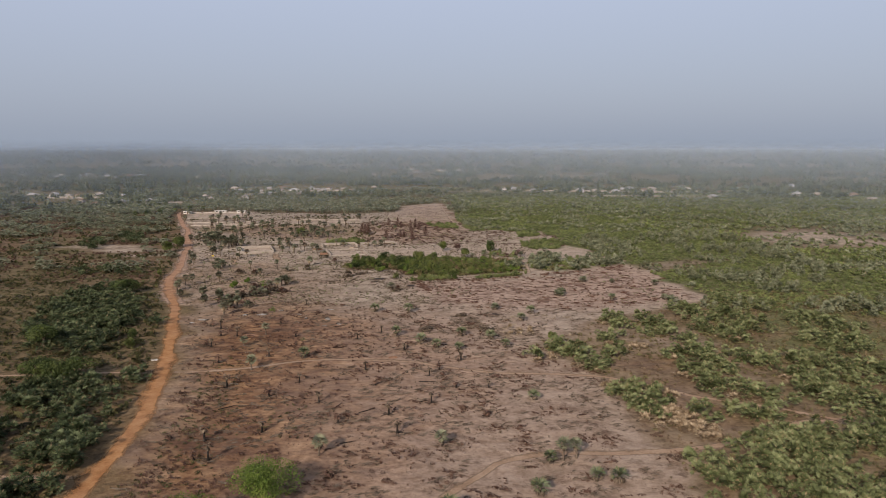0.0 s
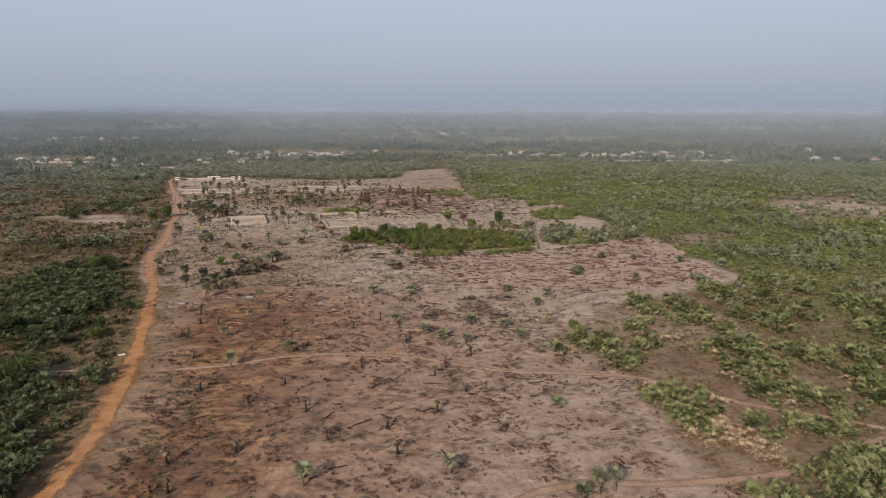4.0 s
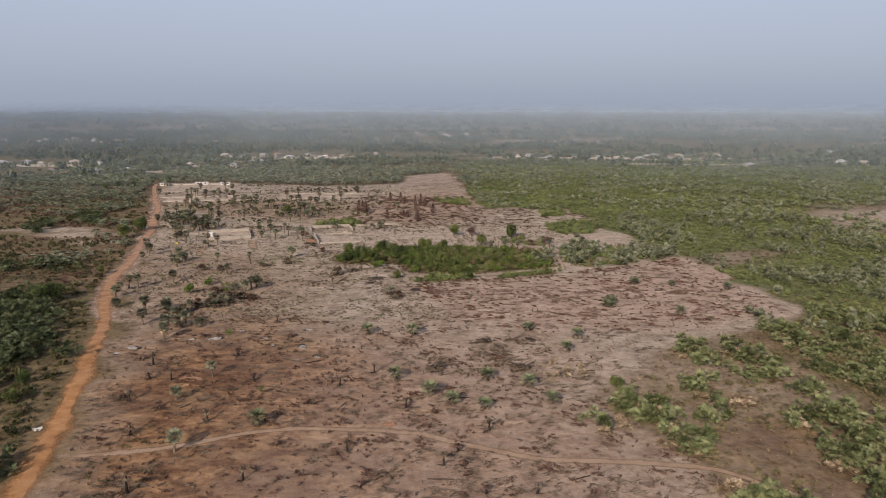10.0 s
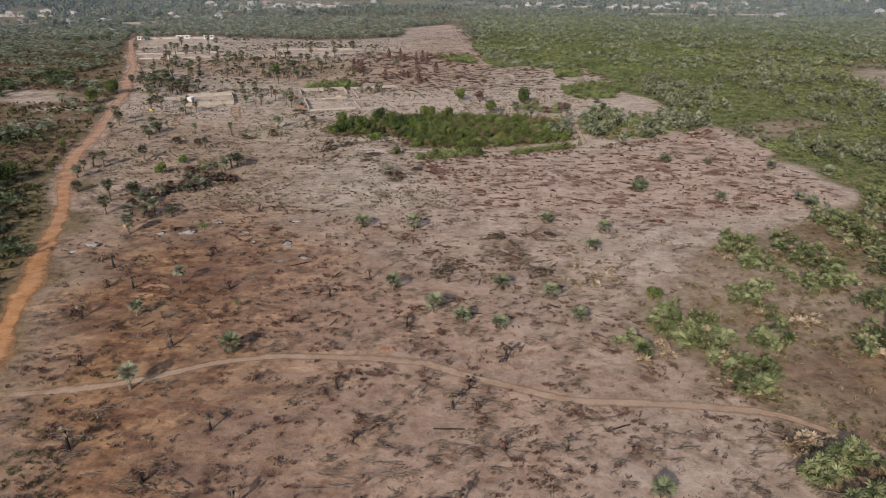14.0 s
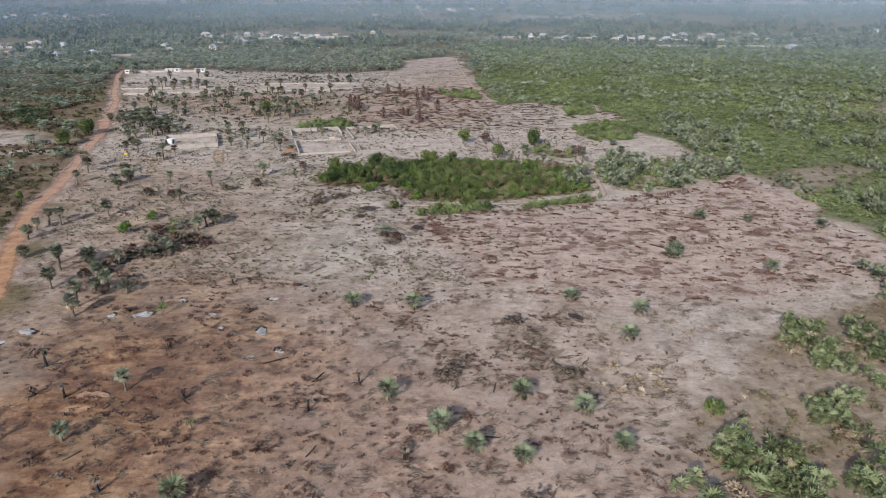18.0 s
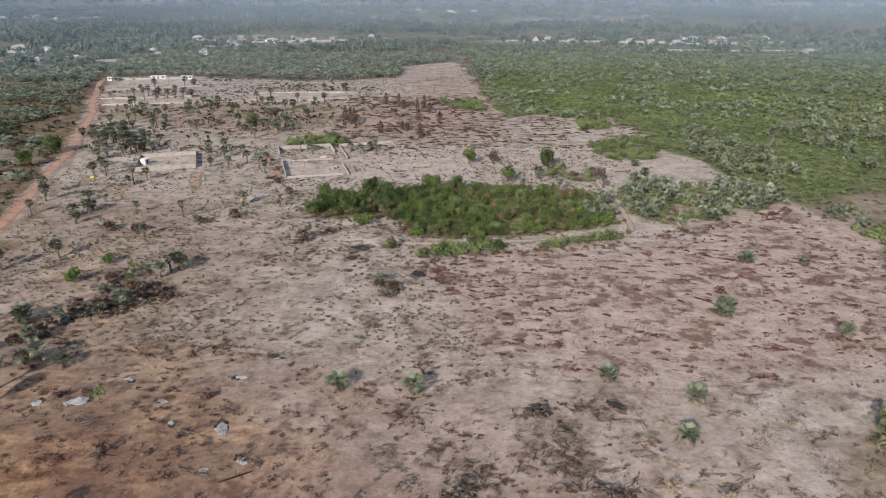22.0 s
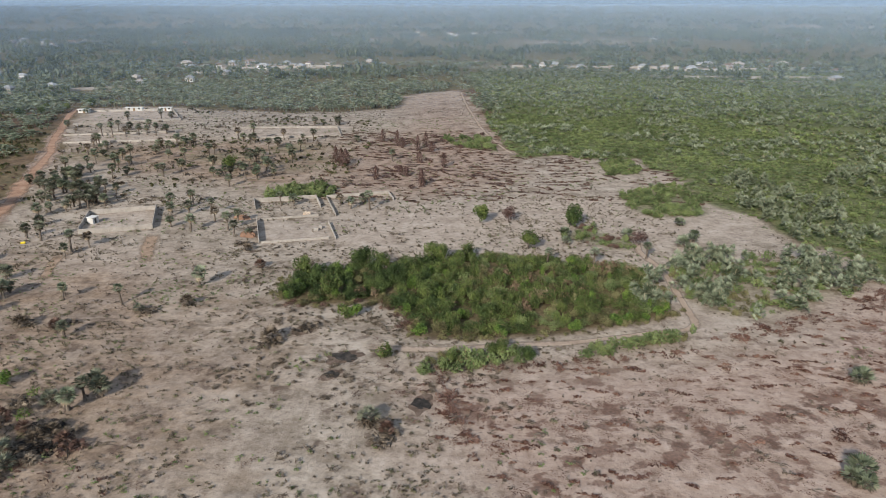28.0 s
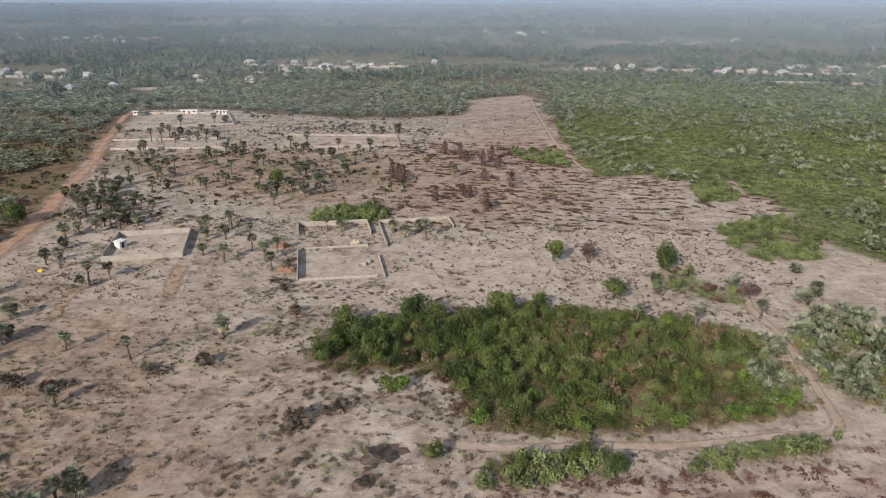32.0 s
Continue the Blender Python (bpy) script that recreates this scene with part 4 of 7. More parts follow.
def bush(seed, h, spread_r, leaf, n, size, name="bush"):
    """A shrub leafy to the ground, on a few stems."""
    top = new(name)
    tubes = [([(0.1 * k, 0.06 * k, -0.1), (0.2 * k * spread_r, 0.1 * spread_r, h * 0.5)], [0.06, 0.03], 5) for k in (-1, 0, 1)]
    part("stem", tube_mesh("stem", tubes, DEADWOOD), top)
    v, f = leaf_cloud(n, spread_r, spread_r, h * 0.62, size, seed, 0.02, 8)
    part("crown", fast_mesh("crown", v, f, leaf), top)
    return top


def column_bush(seed, h, r, leaf, n, size, name="withered_bush"):
    """A withered tree leafy to the ground, narrow and pointed like a flame."""
    top = new(name)
    part("stem", tube_mesh("stem", [([(0, 0, -0.1), (0.1, 0.05, h * 0.5), (0.05, 0.0, h * 0.9)], [0.14, 0.09, 0.02], 6)], DEADWOOD), top)
    q = np.random.default_rng(seed)
    z, a = q.random(n) ** 0.9, q.uniform(0, 6.283, n)
    rr = r * (0.75 + 0.25 * np.sin(3 * a + 9 * z + seed)) * np.sin(np.pi * np.clip(0.22 + 0.78 * z, 0, 1)) ** 0.7 * q.uniform(0.55, 1.05, n)
    p = np.stack([rr * np.cos(a), rr * np.sin(a), 0.1 + z * h], 1)
    nor = np.stack([np.cos(a), np.sin(a), q.normal(0.3, 0.5, n)], 1) + q.normal(0, 0.4, (n, 3))
    nor /= np.linalg.norm(nor, axis=1)[:, None]
    t = np.cross(nor, q.normal(size=(n, 3)))
    t /= np.linalg.norm(t, axis=1)[:, None]
    w, sz = np.cross(nor, t), (size * q.uniform(0.6, 1.3, n))[:, None]
    v = np.stack([p - t * sz, p - w * sz * 0.5, p + t * sz, p + w * sz * 0.5], 1).reshape(-1, 3)
    v[:, 2] = np.maximum(v[:, 2], 0.02)
    part("crown", fast_mesh("crown", v, np.arange(n * 4).reshape(-1, 4), leaf), top)
    return top


def stump(seed, h, charred=True):
    """A burnt palm stub, sometimes with a paler broken tip."""
    top = new("palm_stump")
    p = trunk_path(h, 0.1, seed, 4)
    part("trunk", tube_mesh("trunk", [(p, [0.34, 0.22, 0.17, 0.15, 0.08], 8)], CHAR if charred else DEADWOOD), top)
    rng = np.random.default_rng(seed)
    v, f = fan_crown(9, 0.35, 0.75, seed, 4, 0.3, (-1.1, 0.9), 0.7)
    v = v + np.array(p[-1])
    v[:, 2] = np.maximum(v[:, 2], 0.04)
    part("dead_fronds", fast_mesh("dead_fronds", v, f, (BROWN, GREY_LITTER)[seed % 2]), top, "scorched hanging fronds")
    for k in range(8):
        a = rng.uniform(0, 6.28)
        q = [(0.2 * math.cos(a), 0.2 * math.sin(a), 0.12), (1.0 * math.cos(a), 1.0 * math.sin(a), 0.12 + 0.25 * rng.random()), (2.0 * math.cos(a + 0.3), 2.0 * math.sin(a + 0.3), 0.05 + 0.5 * (k % 3 == 0))]
        part("burnt_stalk", tube_mesh("burnt_stalk", [(q, [0.06, 0.05, 0.02], 4)], CHAR if k % 2 else DEADWOOD), top)
    return top


def put(kinds, places, label, category, group, smin=0.85, smax=1.2, seed=5):
    """Copies of kinds at the places, turned and sized a little differently."""
    rng = np.random.default_rng(seed)
    for i, (x, y) in enumerate(places):
        s = rng.uniform(smin, smax)
        m = Matrix.LocRotScale((x, y, float(land(x, y))), Euler((0, 0, rng.uniform(0, 6.28))), (s, s, s * rng.uniform(0.92, 1.08)))
        tagged(copy_thing(kinds[i % len(kinds)], m), label, category, group)


def done(kinds):
    """Removes the patterns that the copies were made from."""
    for k in kinds:
        for o in (*k.children_recursive, k):
            bpy.data.objects.remove(o)


PALMS = [fan_palm(11, 3.4, 0.62, 1.0, r=0.24), fan_palm(12, 4.2, 0.6, 0.95, 24, r=0.25), fan_palm(13, 2.6, 0.65, 1.05, 28, r=0.25), fan_palm(14, 4.8, 0.58, 0.95, 22, r=0.24), fan_palm(15, 3.3, 0.6, 0.95, 24, GREY_LITTER)]
DARK_PALMS = [fan_palm(21, 2.9, 0.68, 1.1, 30, DARK_PALM, r=0.25), fan_palm(22, 3.8, 0.64, 1.05, 28, DARK_PALM, r=0.25), fan_palm(24, 2.0, 0.72, 1.2, 30, DARK_PALM, r=0.25), fan_palm(25, 2.5, 0.66, 1.1, 28, PALM, r=0.25)]
YOUNG = [low_palm(31, 0.75, 1.1), low_palm(32, 0.85, 1.2, 26), low_palm(33, 0.65, 1.0, 20)]
THIN_TREES = [leafy_tree(41, 4.6, 1.5, BRIGHT, 150, 0.16, "young_tree", 0.09, 0.4), leafy_tree(42, 4.0, 1.2, SCRUB, 110, 0.15, "young_tree", 0.08, 0.4)]
GREEN_BUSHES = [bush(51, 3.0, 1.5, THICKET, 420, 0.2), bush(52, 2.6, 1.7, BRIGHT, 420, 0.2), bush(53, 3.6, 1.5, THICKET, 480, 0.2)]
BROWN_BUSHES = [column_bush(61, 5.8, 1.9, DEAD_LEAF, 1300, 0.17), column_bush(62, 4.6, 2.0, DEAD_LEAF, 1200, 0.17), column_bush(63, 6.4, 1.8, DEAD_LEAF, 1300, 0.17)]
ROUND_DEAD = bush(64, 4.6, 3.0, DEAD_LEAF, 1100, 0.18, "withered_bush")
TALL_BUSHES = [bush(54, 5.8, 2.7, THICKET, 1700, 0.19), bush(55, 6.4, 2.5, DARK_THICKET, 1700, 0.19), bush(56, 4.6, 2.4, THICKET, 1300, 0.18)]
FRONDS = [frond_mesh(401 + k, 0.8, 1.05 + 0.08 * k, YOUNG_LEAF) for k in range(3)]
TALL_FRONDS = [frond_mesh(411 + k, 0.75, 1.1 + 0.08 * k, PALM) for k in range(3)]
NEAR_YOUNG = [frond_palm(421, 1.2, FRONDS, 20, YOUNG_LEAF, 0.1, "young_palm"), frond_palm(422, 1.5, FRONDS, 22, YOUNG_LEAF, 0.0, "young_palm"), frond_palm(423, 0.9, FRONDS, 17, YOUNG_LEAF, 0.25, "young_palm")]
NEAR_PALMS = [frond_palm(431, 2.9, TALL_FRONDS, 26, PALM, -0.4, "fan_palm"), frond_palm(432, 2.3, TALL_FRONDS, 28, PALM, -0.4, "fan_palm"), frond_palm(433, 3.4, TALL_FRONDS, 22, PALM, -0.3, "fan_palm")]
WITHERED = [low_palm(35, 0.8, 1.1, 22, GREY_LITTER), low_palm(36, 0.7, 1.0, 20, BROWN), low_palm(37, 0.8, 1.1, 20, DARK_PALM)]
STUMPS = [stump(71, 2.4), stump(72, 1.6), stump(73, 3.0), stump(74, 1.1, False)]

# lone palms on the near burnt ground
put(NEAR_PALMS, [(-45.4, 75.3), (-53.2, 97.6), (-49.8, 110.5), (-19.5, 24.2), (4.0, 28.3), (27.0, 21.2), (29.7, 22.2), (-46.0, 76.0)][:7], "fan palm with bare trunk on burnt brown soil", "palm", "palms on burnt ground", 0.75, 1.0)
put(NEAR_YOUNG, [(-33.5, 85.6), (3.3, 95.3), (9.7, 93.4), (-1.3, 99.9), (-9.2, 107.9), (11.2, 108.6), (19.8, 104.4), (23.3, 95.6), (31.3, 84.5), (-18.3, 139.8), (-6.5, 138.6), (25.8, 53.6), (20.5, 7.8), (5.1, 1.1),
            (31.6, 13.3), (35.3, 12.3), (24.3, 20.2), (36.2, 136.1), (31.7, 126.3), (69.7, 156.6)], "young grey-green fan palm on cleared sandy soil", "palm", "young palms on cleared ground", 0.9, 1.25)
put(YOUNG, [(50.8, 166.5), (52.5, 168.0), (51.6, 165.2), (90.9, 152.9), (91.6, 155.0), (90.2, 158.0), (108.6, 179.6), (24.3, 143.0), (78.0, 190.0), (95.0, 186.0), (66.0, 192.0)],
    "clump of young grey-green palms on reddish sand", "palm", "young palms on red litter", 1.0, 1.4, 8)
put(DARK_PALMS, [(-81.1, 149.0), (-84.3, 159.1), (-79.4, 162.3), (-74.3, 154.6), (-72.7, 162.3), (-71.6, 140.5), (-71.3, 147.6), (-68.9, 148.3), (-70.4, 136.3), (-86.4, 163.0), (-95.8, 165.6), (-101.2, 177.5), (-102.8, 184.5),
                 (-101.8, 188.7), (-79.9, 163.8), (-62.4, 184.3), (-60.0, 189.8), (-61.0, 187.0), (-58.9, 188.3)], "dark green fan palm beside the dirt road", "palm", "palms beside the road", 0.8, 1.15, 9)
put(DARK_PALMS, [(-115.1, 238.7), (-112.7, 226.4), (-100.3, 224.9), (-97.6, 227.8), (-89.5, 195.3), (-118.0, 244.0), (-98.0, 230.8), (-57.8, 234.5), (-114.8, 268.1), (-109.9, 266.0), (-117.3, 279.6)],
    "dark fan palm with thin trunk on pale sand", "palm", "palms beside the walled plots", 0.85, 1.2, 10)
put(PALMS, [(-84.4, 226.9), (-71.1, 224.7), (-97.7, 254.1), (-97.4, 257.0), (-94.5, 260.5), (-72.7, 273.5), (-84.5, 291.6), (-79.6, 277.3), (-80.4, 299.2), (-68.7, 282.0), (-62.0, 281.7), (-62.8, 274.4), (-83.4, 288.1), (-72.2, 290.1),
            (-82.2, 302.0), (-76.3, 323.3), (-53.5, 298.9), (-31.6, 295.8), (-25.6, 294.2), (-35.3, 299.4)], "fan palm with bare trunk on pale cleared sand", "palm", "palms beside the walled plots", 0.8, 1.15, 11)
put(DARK_PALMS, [(-116.6, 293.0), (-112.2, 297.6), (-129.4, 303.5), (-122.0, 287.7), (-117.1, 298.7), (-111.9, 302.1), (-130.4, 310.4), (-114.7, 306.7), (-110.4, 313.5), (-142.8, 345.2), (-134.7, 339.5), (-132.5, 343.1), (-125.5, 300.5),
                 (-120.5, 308), (-126, 316), (-134, 322), (-119, 320), (-131, 330), (-137, 334), (-108, 300), (-123, 311), (-128, 308)], "dark fan palm in a grove beside the road", "palm", "palm grove", 0.85, 1.2, 12)
put(PALMS, [(-138.0, 359.0), (-126.8, 350.6), (-130.6, 365.6), (-123.9, 358.3), (-151.7, 388), (-123.0, 383.4), (-115.1, 375.2), (-100.3, 345.9), (-96.3, 366.6), (-96.7, 374.7), (-113.8, 388.0), (-111.6, 394.0), (-147.9, 438.8),
            (-155.1, 413.5), (-149.7, 415.0), (-144.9, 418.2), (-136.1, 416.2), (-133.3, 422.0), (-161.4, 416.7), (-166.3, 438.3)], "fan palm on dry cleared land", "palm", "palms on the far clearing", 0.9, 1.25, 13)
put(DARK_PALMS, [(-166.6, 458.1), (-150.6, 461.6), (-147.0, 466.4), (-91.7, 401.5), (-86.2, 398.9), (-76.4, 383.0), (-74.6, 392.3), (-66.2, 375.4), (-67.4, 443.9), (-61.2, 404.2), (-55.8, 445.8), (-69.0, 332.7), (-77.4, 355.0),
                 (-75.7, 358.8), (-41.0, 400.0), (-49.6, 299.1), (-90, 350), (-104, 338), (-118, 340), (-86, 338)], "dark fan palm on dry cleared land", "palm", "palms on the far clearing", 0.9, 1.25, 14)
q = np.random.default_rng(77)
extra = [(q.uniform(-165, -50), q.uniform(325, 400)) for _ in range(60)]
put(PALMS + DARK_PALMS, [(a, b) for a, b in extra if a > -0.33 * b - 28][:26], "olive fan palm on dry scrubby clearing", "palm", "palms on the far clearing", 0.7, 1.15, 24)
put(DARK_PALMS + PALMS, [(-122.9, 353.9), (-152.6, 392.2), (-121.0, 376.4), (-113.0, 367.8), (-118.0, 392.0), (-79.8, 331.6), (-70.8, 339.3), (-88.3, 407.0), (-95.4, 406.3), (-138.5, 329.8), (-160.0, 431.2), (-154.8, 431.6), (-187.0, 435.9), (-141.5, 419.4),
                         (-110.5, 387.4), (-100.4, 378.3), (-103.5, 359.8), (-75.0, 407.0), (-62.9, 363.4), (-79.1, 362.0), (-78.5, 346.0), (-69.0, 346.8), (-23.2, 362.0)], "grey-green fan palm on dry cleared land", "palm", "palms on the far clearing", 0.9, 1.25, 26)
put(DARK_PALMS, [(-78.6, 289.8), (-59.8, 269.7), (-103.4, 238.9), (-97.0, 219.1), (-75.4, 209.2), (-98.6, 188.2), (-28.3, 301.7), (-121.5, 293.2)], "dark fan palm with bare trunk on pale sand", "palm", "palms beside the walled plots", 0.85, 1.15, 33)
q = np.random.default_rng(78)
grove = [(-150, 328), (-133, 341), (-120, 330), (-108.5, 300), (-119, 285), (-132, 305), (-146, 322)]
extra = [(a, b) for a, b in zip(q.uniform(-151, -108, 90), q.uniform(284, 341, 90)) if inside(grove, np.array([a]), np.array([b]))[0]][:26]
put(DARK_PALMS, extra, "dark fan palm in a grove beside the road", "palm", "palm grove", 0.8, 1.2, 34)
put(YOUNG, [(29.4, 270.6), (33.1, 280.5), (28.6, 263.2), (45.6, 267.6), (63.2, 279.0), (63.6, 268.3), (62.0, 265.0), (58.2, 261.2), (52.7, 366.5), (57.7, 356.6), (67.7, 349.4), (66.6, 320.3), (69.5, 320.6), (88.7, 324.7), (38, 372), (46, 374)],
    "grey-green palm clump at the edge of the scrub", "palm", "palms at the scrub edge", 0.85, 1.25, 15)
put([PALMS[1]], [(46.7, 252.6), (21.6, 248.7), (32.6, 247.3)], "slender palm at the edge of the green thicket", "palm", "palms at the thicket", 0.8, 0.95, 16)
put(WITHERED, [(-72, 166), (-69, 170), (-66, 172.5), (-63, 176), (-58.5, 175.5), (-70.5, 176), (-75, 163.5), (-73, 170.5), (-67.5, 167), (-61.5, 178), (-66, 178.5), (-64, 169.5), (-68.5, 183), (-71, 181), (-66, 186), (-74, 158), (-77, 155), (-64.7, 147.1),
               (-86, 214), (-79, 213), (-66, 221), (-57, 224),  (-12, 178), (-15, 181), (-36, 208), (-47, 246), (-56, 270), (-53, 258)], "withered brown palm among felled brush", "palm", "withered palms", 0.8, 1.25, 25)
put(THIN_TREES, [(-53.7, 136.3), (-95.1, 200.0), (-66.8, 180.3), (-36.3, 100.3), (-69, 187)], "thin young tree with yellow-green crown", "tree", "young trees", 0.85, 1.1, 17)
put(GREEN_BUSHES, [(38.5, 104.0), (-76.4, 191.8), (32.9, 280.9), (-14.0, 201.0), (-79.2, 181.4), (-119.3, 207.4), (-23.5, 218.3), (-21.2, 218.6)],
    "green leafy bush standing alone on sandy soil", "bush", "lone bushes", 1.1, 1.45, 18)
put(TALL_BUSHES, [(7.1, 281.7), (33.5, 278.5), (18.4, 259.4), (-141.7, 277.3), (-142.0, 297.3), (-144.6, 299.5)], "tall dark green bush standing alone", "bush", "lone bushes", 1.15, 1.4, 30)
put([ROUND_DEAD], [(15.5, 284.0), (47.5, 262.5)], "round withered brown bush on pale sand", "bush", "withered bushes", 0.9, 1.1, 38)
put(BROWN_BUSHES, [(-27.1, 332.9), (-16.6, 337.2), (-10.7, 322.0), (-42.4, 356.9), (-20.6, 390.3), (-10.7, 391.2), (-3.1, 352.7), (-18.5, 339.0), (-45.0, 360.5), (-40.5, 355.0), (-12.5, 360.8), (-23.0, 393.0), (-30, 402), (-8, 380), (-14, 386)],
    "withered red-brown bush on cleared litter-strewn land", "bush", "withered bushes", 0.75, 1.1, 19)
STUMP_PLACES = [(-20.7, 104.9), (4.0, 76.1), (-15.5, 75.7), (-60.7, 138.0), (-44.4, 151.0), (-63.3, 109.3), (-58.2, 108.5), (-37.6, 137.4), (-7.4, 44.5), (-11.9, 63.9), (1.4, 71.0), (4.9, 71.0), (-5.0, 34.8), (-42.9, 22.4), (-40.0, 21.9),
             (-50.7, 31.7), (-43.6, 31.0), (-55.4, 93.8), (-62.5, 97.0), (-64.7, 98.0), (-43.5, 87.2), (-36.3, 56.0), (-31, 66), (14, 44), (-24, 52), (8, 62), (-48, 62), (-52, 66), (-33, 35), (-18, 40), (2, 52), (-28, 78), (10, 84), (-40, 108), (-14, 112), (-26, 96), (-6, 94), (-48, 124), (-30, 12), (-16, 15), (16, 62), (-56, 82), (-66, 118), (-70, 122)]
put(STUMPS, STUMP_PLACES, "burnt palm stump on scorched soil", "stump", "burnt stumps", 0.7, 1.15, 20)
put(TALL_BUSHES, [(-86.0, 96.1), (-89.4, 106.3)], "round olive-green bush west of the dirt road", "bush", "roadside bushes", 0.55, 0.75, 37)
put(TALL_BUSHES, [(4.8, 201.6), (10.8, 200.0), (-2.2, 198.6), (6.8, 202.2)], "round green bush in the low hedge", "bush", "hedge bushes", 0.5, 0.68, 35)
put(TALL_BUSHES, [(-222, 478), (-229, 470), (-216, 494), (-236, 462), (-207, 506), (-198, 512), (-224, 488)], "broad leafy bush at the end of the dirt road", "bush", "roadside bushes", 0.9, 1.35, 36)
put([GREEN_BUSHES[1]], [(39.5, 218.5), (41.8, 220.6), (36.5, 216.2), (30, 214.6), (22, 212), (33, 216), (7, 209.5), (-8, 210)], "bright lime-green bush at the edge of the thicket", "bush", "lime bushes", 0.75, 1.15, 27)
put(TALL_BUSHES, [(-82.2, 348.2), (-84.5, 350.5)], "dark green leafy bush on dry clearing", "bush", "lone bushes", 0.9, 1.1, 28)
BIG = [leafy_tree(81, 7.4, 6.8, BRIGHT, 9000, 0.15, "tree", 0.3, 0.66), leafy_tree(82, 7.5, 6.5, DARK_THICKET, 4200, 0.26, "tree", 0.35, 0.75)]
put([BIG[0]], [(-25.8, 7.5), (-34.7, -4.5)], "wide green broadleaf tree on scorched soil", "tree", "broadleaf trees", 0.9, 1.05, 21)
put([BIG[1]], [(-88.5, 68.8), (-94, 64), (-112.3, 99), (-119, 171)], "dark broad tree among palms", "tree", "broadleaf trees", 0.75, 1.0, 22)
put([TALL_BUSHES[1], TALL_BUSHES[2], TALL_BUSHES[0]], [(-21.5, 246.8), (-17.6, 245.0), (-6.2, 250.4), (-23.8, 245.2), (2.6, 252.6), (-36.0, 240.5), (-31.0, 236.0), (-3.8, 249.0), (-27.5, 228.5), (-14.0, 236.0), (-7.0, 226.0)], "tall leafy bush rising out of the thicket", "bush", "tall bushes in the thicket", 0.95, 1.2, 23)
done(WITHERED + NEAR_YOUNG + NEAR_PALMS + PALMS + DARK_PALMS + YOUNG + THIN_TREES + GREEN_BUSHES + TALL_BUSHES + [ROUND_DEAD] + BROWN_BUSHES + STUMPS + BIG)

# ---------------------------------------------------------------- plants in masses


def wedge(n, x0, x1, y0, y1, seed):
    """Even random places in a rectangle, kept to the land that lies ahead of the flight."""
    rng = np.random.default_rng(seed)
    x, y = rng.uniform(x0, x1, n), rng.uniform(y0, y1, n)
    keep = np.abs(x) < np.maximum(0.70 * (y + 112) + 22, 118)
    return x[keep], y[keep]


def free(x, y, near=1.5):
    """Off the road and the paths."""
    ok = gap_to(ROAD, x, y) > near + 3.0
    for p in (CROSS, SOUTH, WEST_1, WEST_2, COPSE_WAY, EAST_WAY, FIELD_WAY):
        ok &= gap_to(p, x, y) > near + 0.6
    return ok


ROSETTES = [fan_crown(15, 0.62, 0.85, 100 + k, 4, 0.03, (0.0, 1.35), 0.9, False) for k in range(4)]
ROSETTES_FAR = [fan_crown(8, 0.55, 0.9, 140 + k, 3, 0.03, (0.1, 1.3), 0.9, False) for k in range(3)]
SHRUBS = [leaf_cloud(72, 1.0, 1.0, 0.66, 0.225, 160 + k, 0.0, 5, 0.35, 3) for k in range(5)]
SHRUBS_FINE = [leaf_cloud(480, 1.0, 1.0, 0.95, 0.095, 180 + k, 0.0, 8, 0.25, 3) for k in range(6)]
SHRUBS_MID = [leaf_cloud(120, 1.0, 1.0, 0.8, 0.18, 190 + k, 0.0, 7, 0.35, 3) for k in range(5)]
SHRUBS_FAR = [leaf_cloud(28, 1.0, 1.0, 0.7, 0.39, 200 + k, 0.0, 4, 0.35, 3) for k in range(6)]
TUFTS = [leaf_cloud(20, 1.0, 1.0, 0.65, 0.27, 220 + k, 0.0, 4, 0.4, 3) for k in range(4)]
STREWN_BASE = [leaf_cloud(46, 1.0, 1.0, 0.5, 0.16, 230 + k, 0.0, 5, 0.5, 3) for k in range(4)]
STALK_PALMS = []
for k in range(4):
    pv, pf = fan_crown(9, 0.5, 0.9, 240 + k, 3, 0.08, (-0.3, 1.3), 0.8, False)
    tv = np.array([(-0.1, 0, 0), (0.1, 0, 0), (0.08, 0, 2.2), (-0.08, 0, 2.2), (0, -0.1, 0), (0, 0.1, 0), (0, 0.08, 2.2), (0, -0.08, 2.2)])
    STALK_PALMS.append(join((pv + (0, 0, 2.2), pf), (tv, np.array([(0, 1, 2, 3), (4, 5, 6, 7)]))))

CLUMPS = []
for k in range(5):
    q = np.random.default_rng(260 + k)
    heads = [fan_crown(11, 0.36, 0.66, 270 + 8 * k + j, 5, 0.04, (-0.3, 1.35), 1.0, False) for j in range(4)]
    CLUMPS.append(join(*[(v + (q.normal(0, 0.55), q.normal(0, 0.55), q.uniform(0.35, 1.5)), f) for v, f in heads]))
rng = np.random.default_rng(90)

# the green thicket and the small hedges
CANOPY = [leaf_cloud(560, 1.0, 1.0, 0.9, 0.095, 500 + k, 0.0, 7, 0.2, 3) for k in range(6)]
x, y = rng.uniform(-43, 48, 820), rng.uniform(204, 256, 820)
depth = gap_to(COPSE + [COPSE[0]], x, y)
k = inside(COPSE, x, y) & (depth > 1.4) & (rng.random(len(x)) < np.where(x > 8, 0.85, 1.0))
dark = k & (x + rng.normal(0, 7, len(x)) < -8)
k &= ~dark
tall = (1.15 + 0.17 * np.clip(depth, 0, 6) - 0.014 * np.clip(x, 0, 40)) * rng.uniform(0.45, 1.5, len(x))
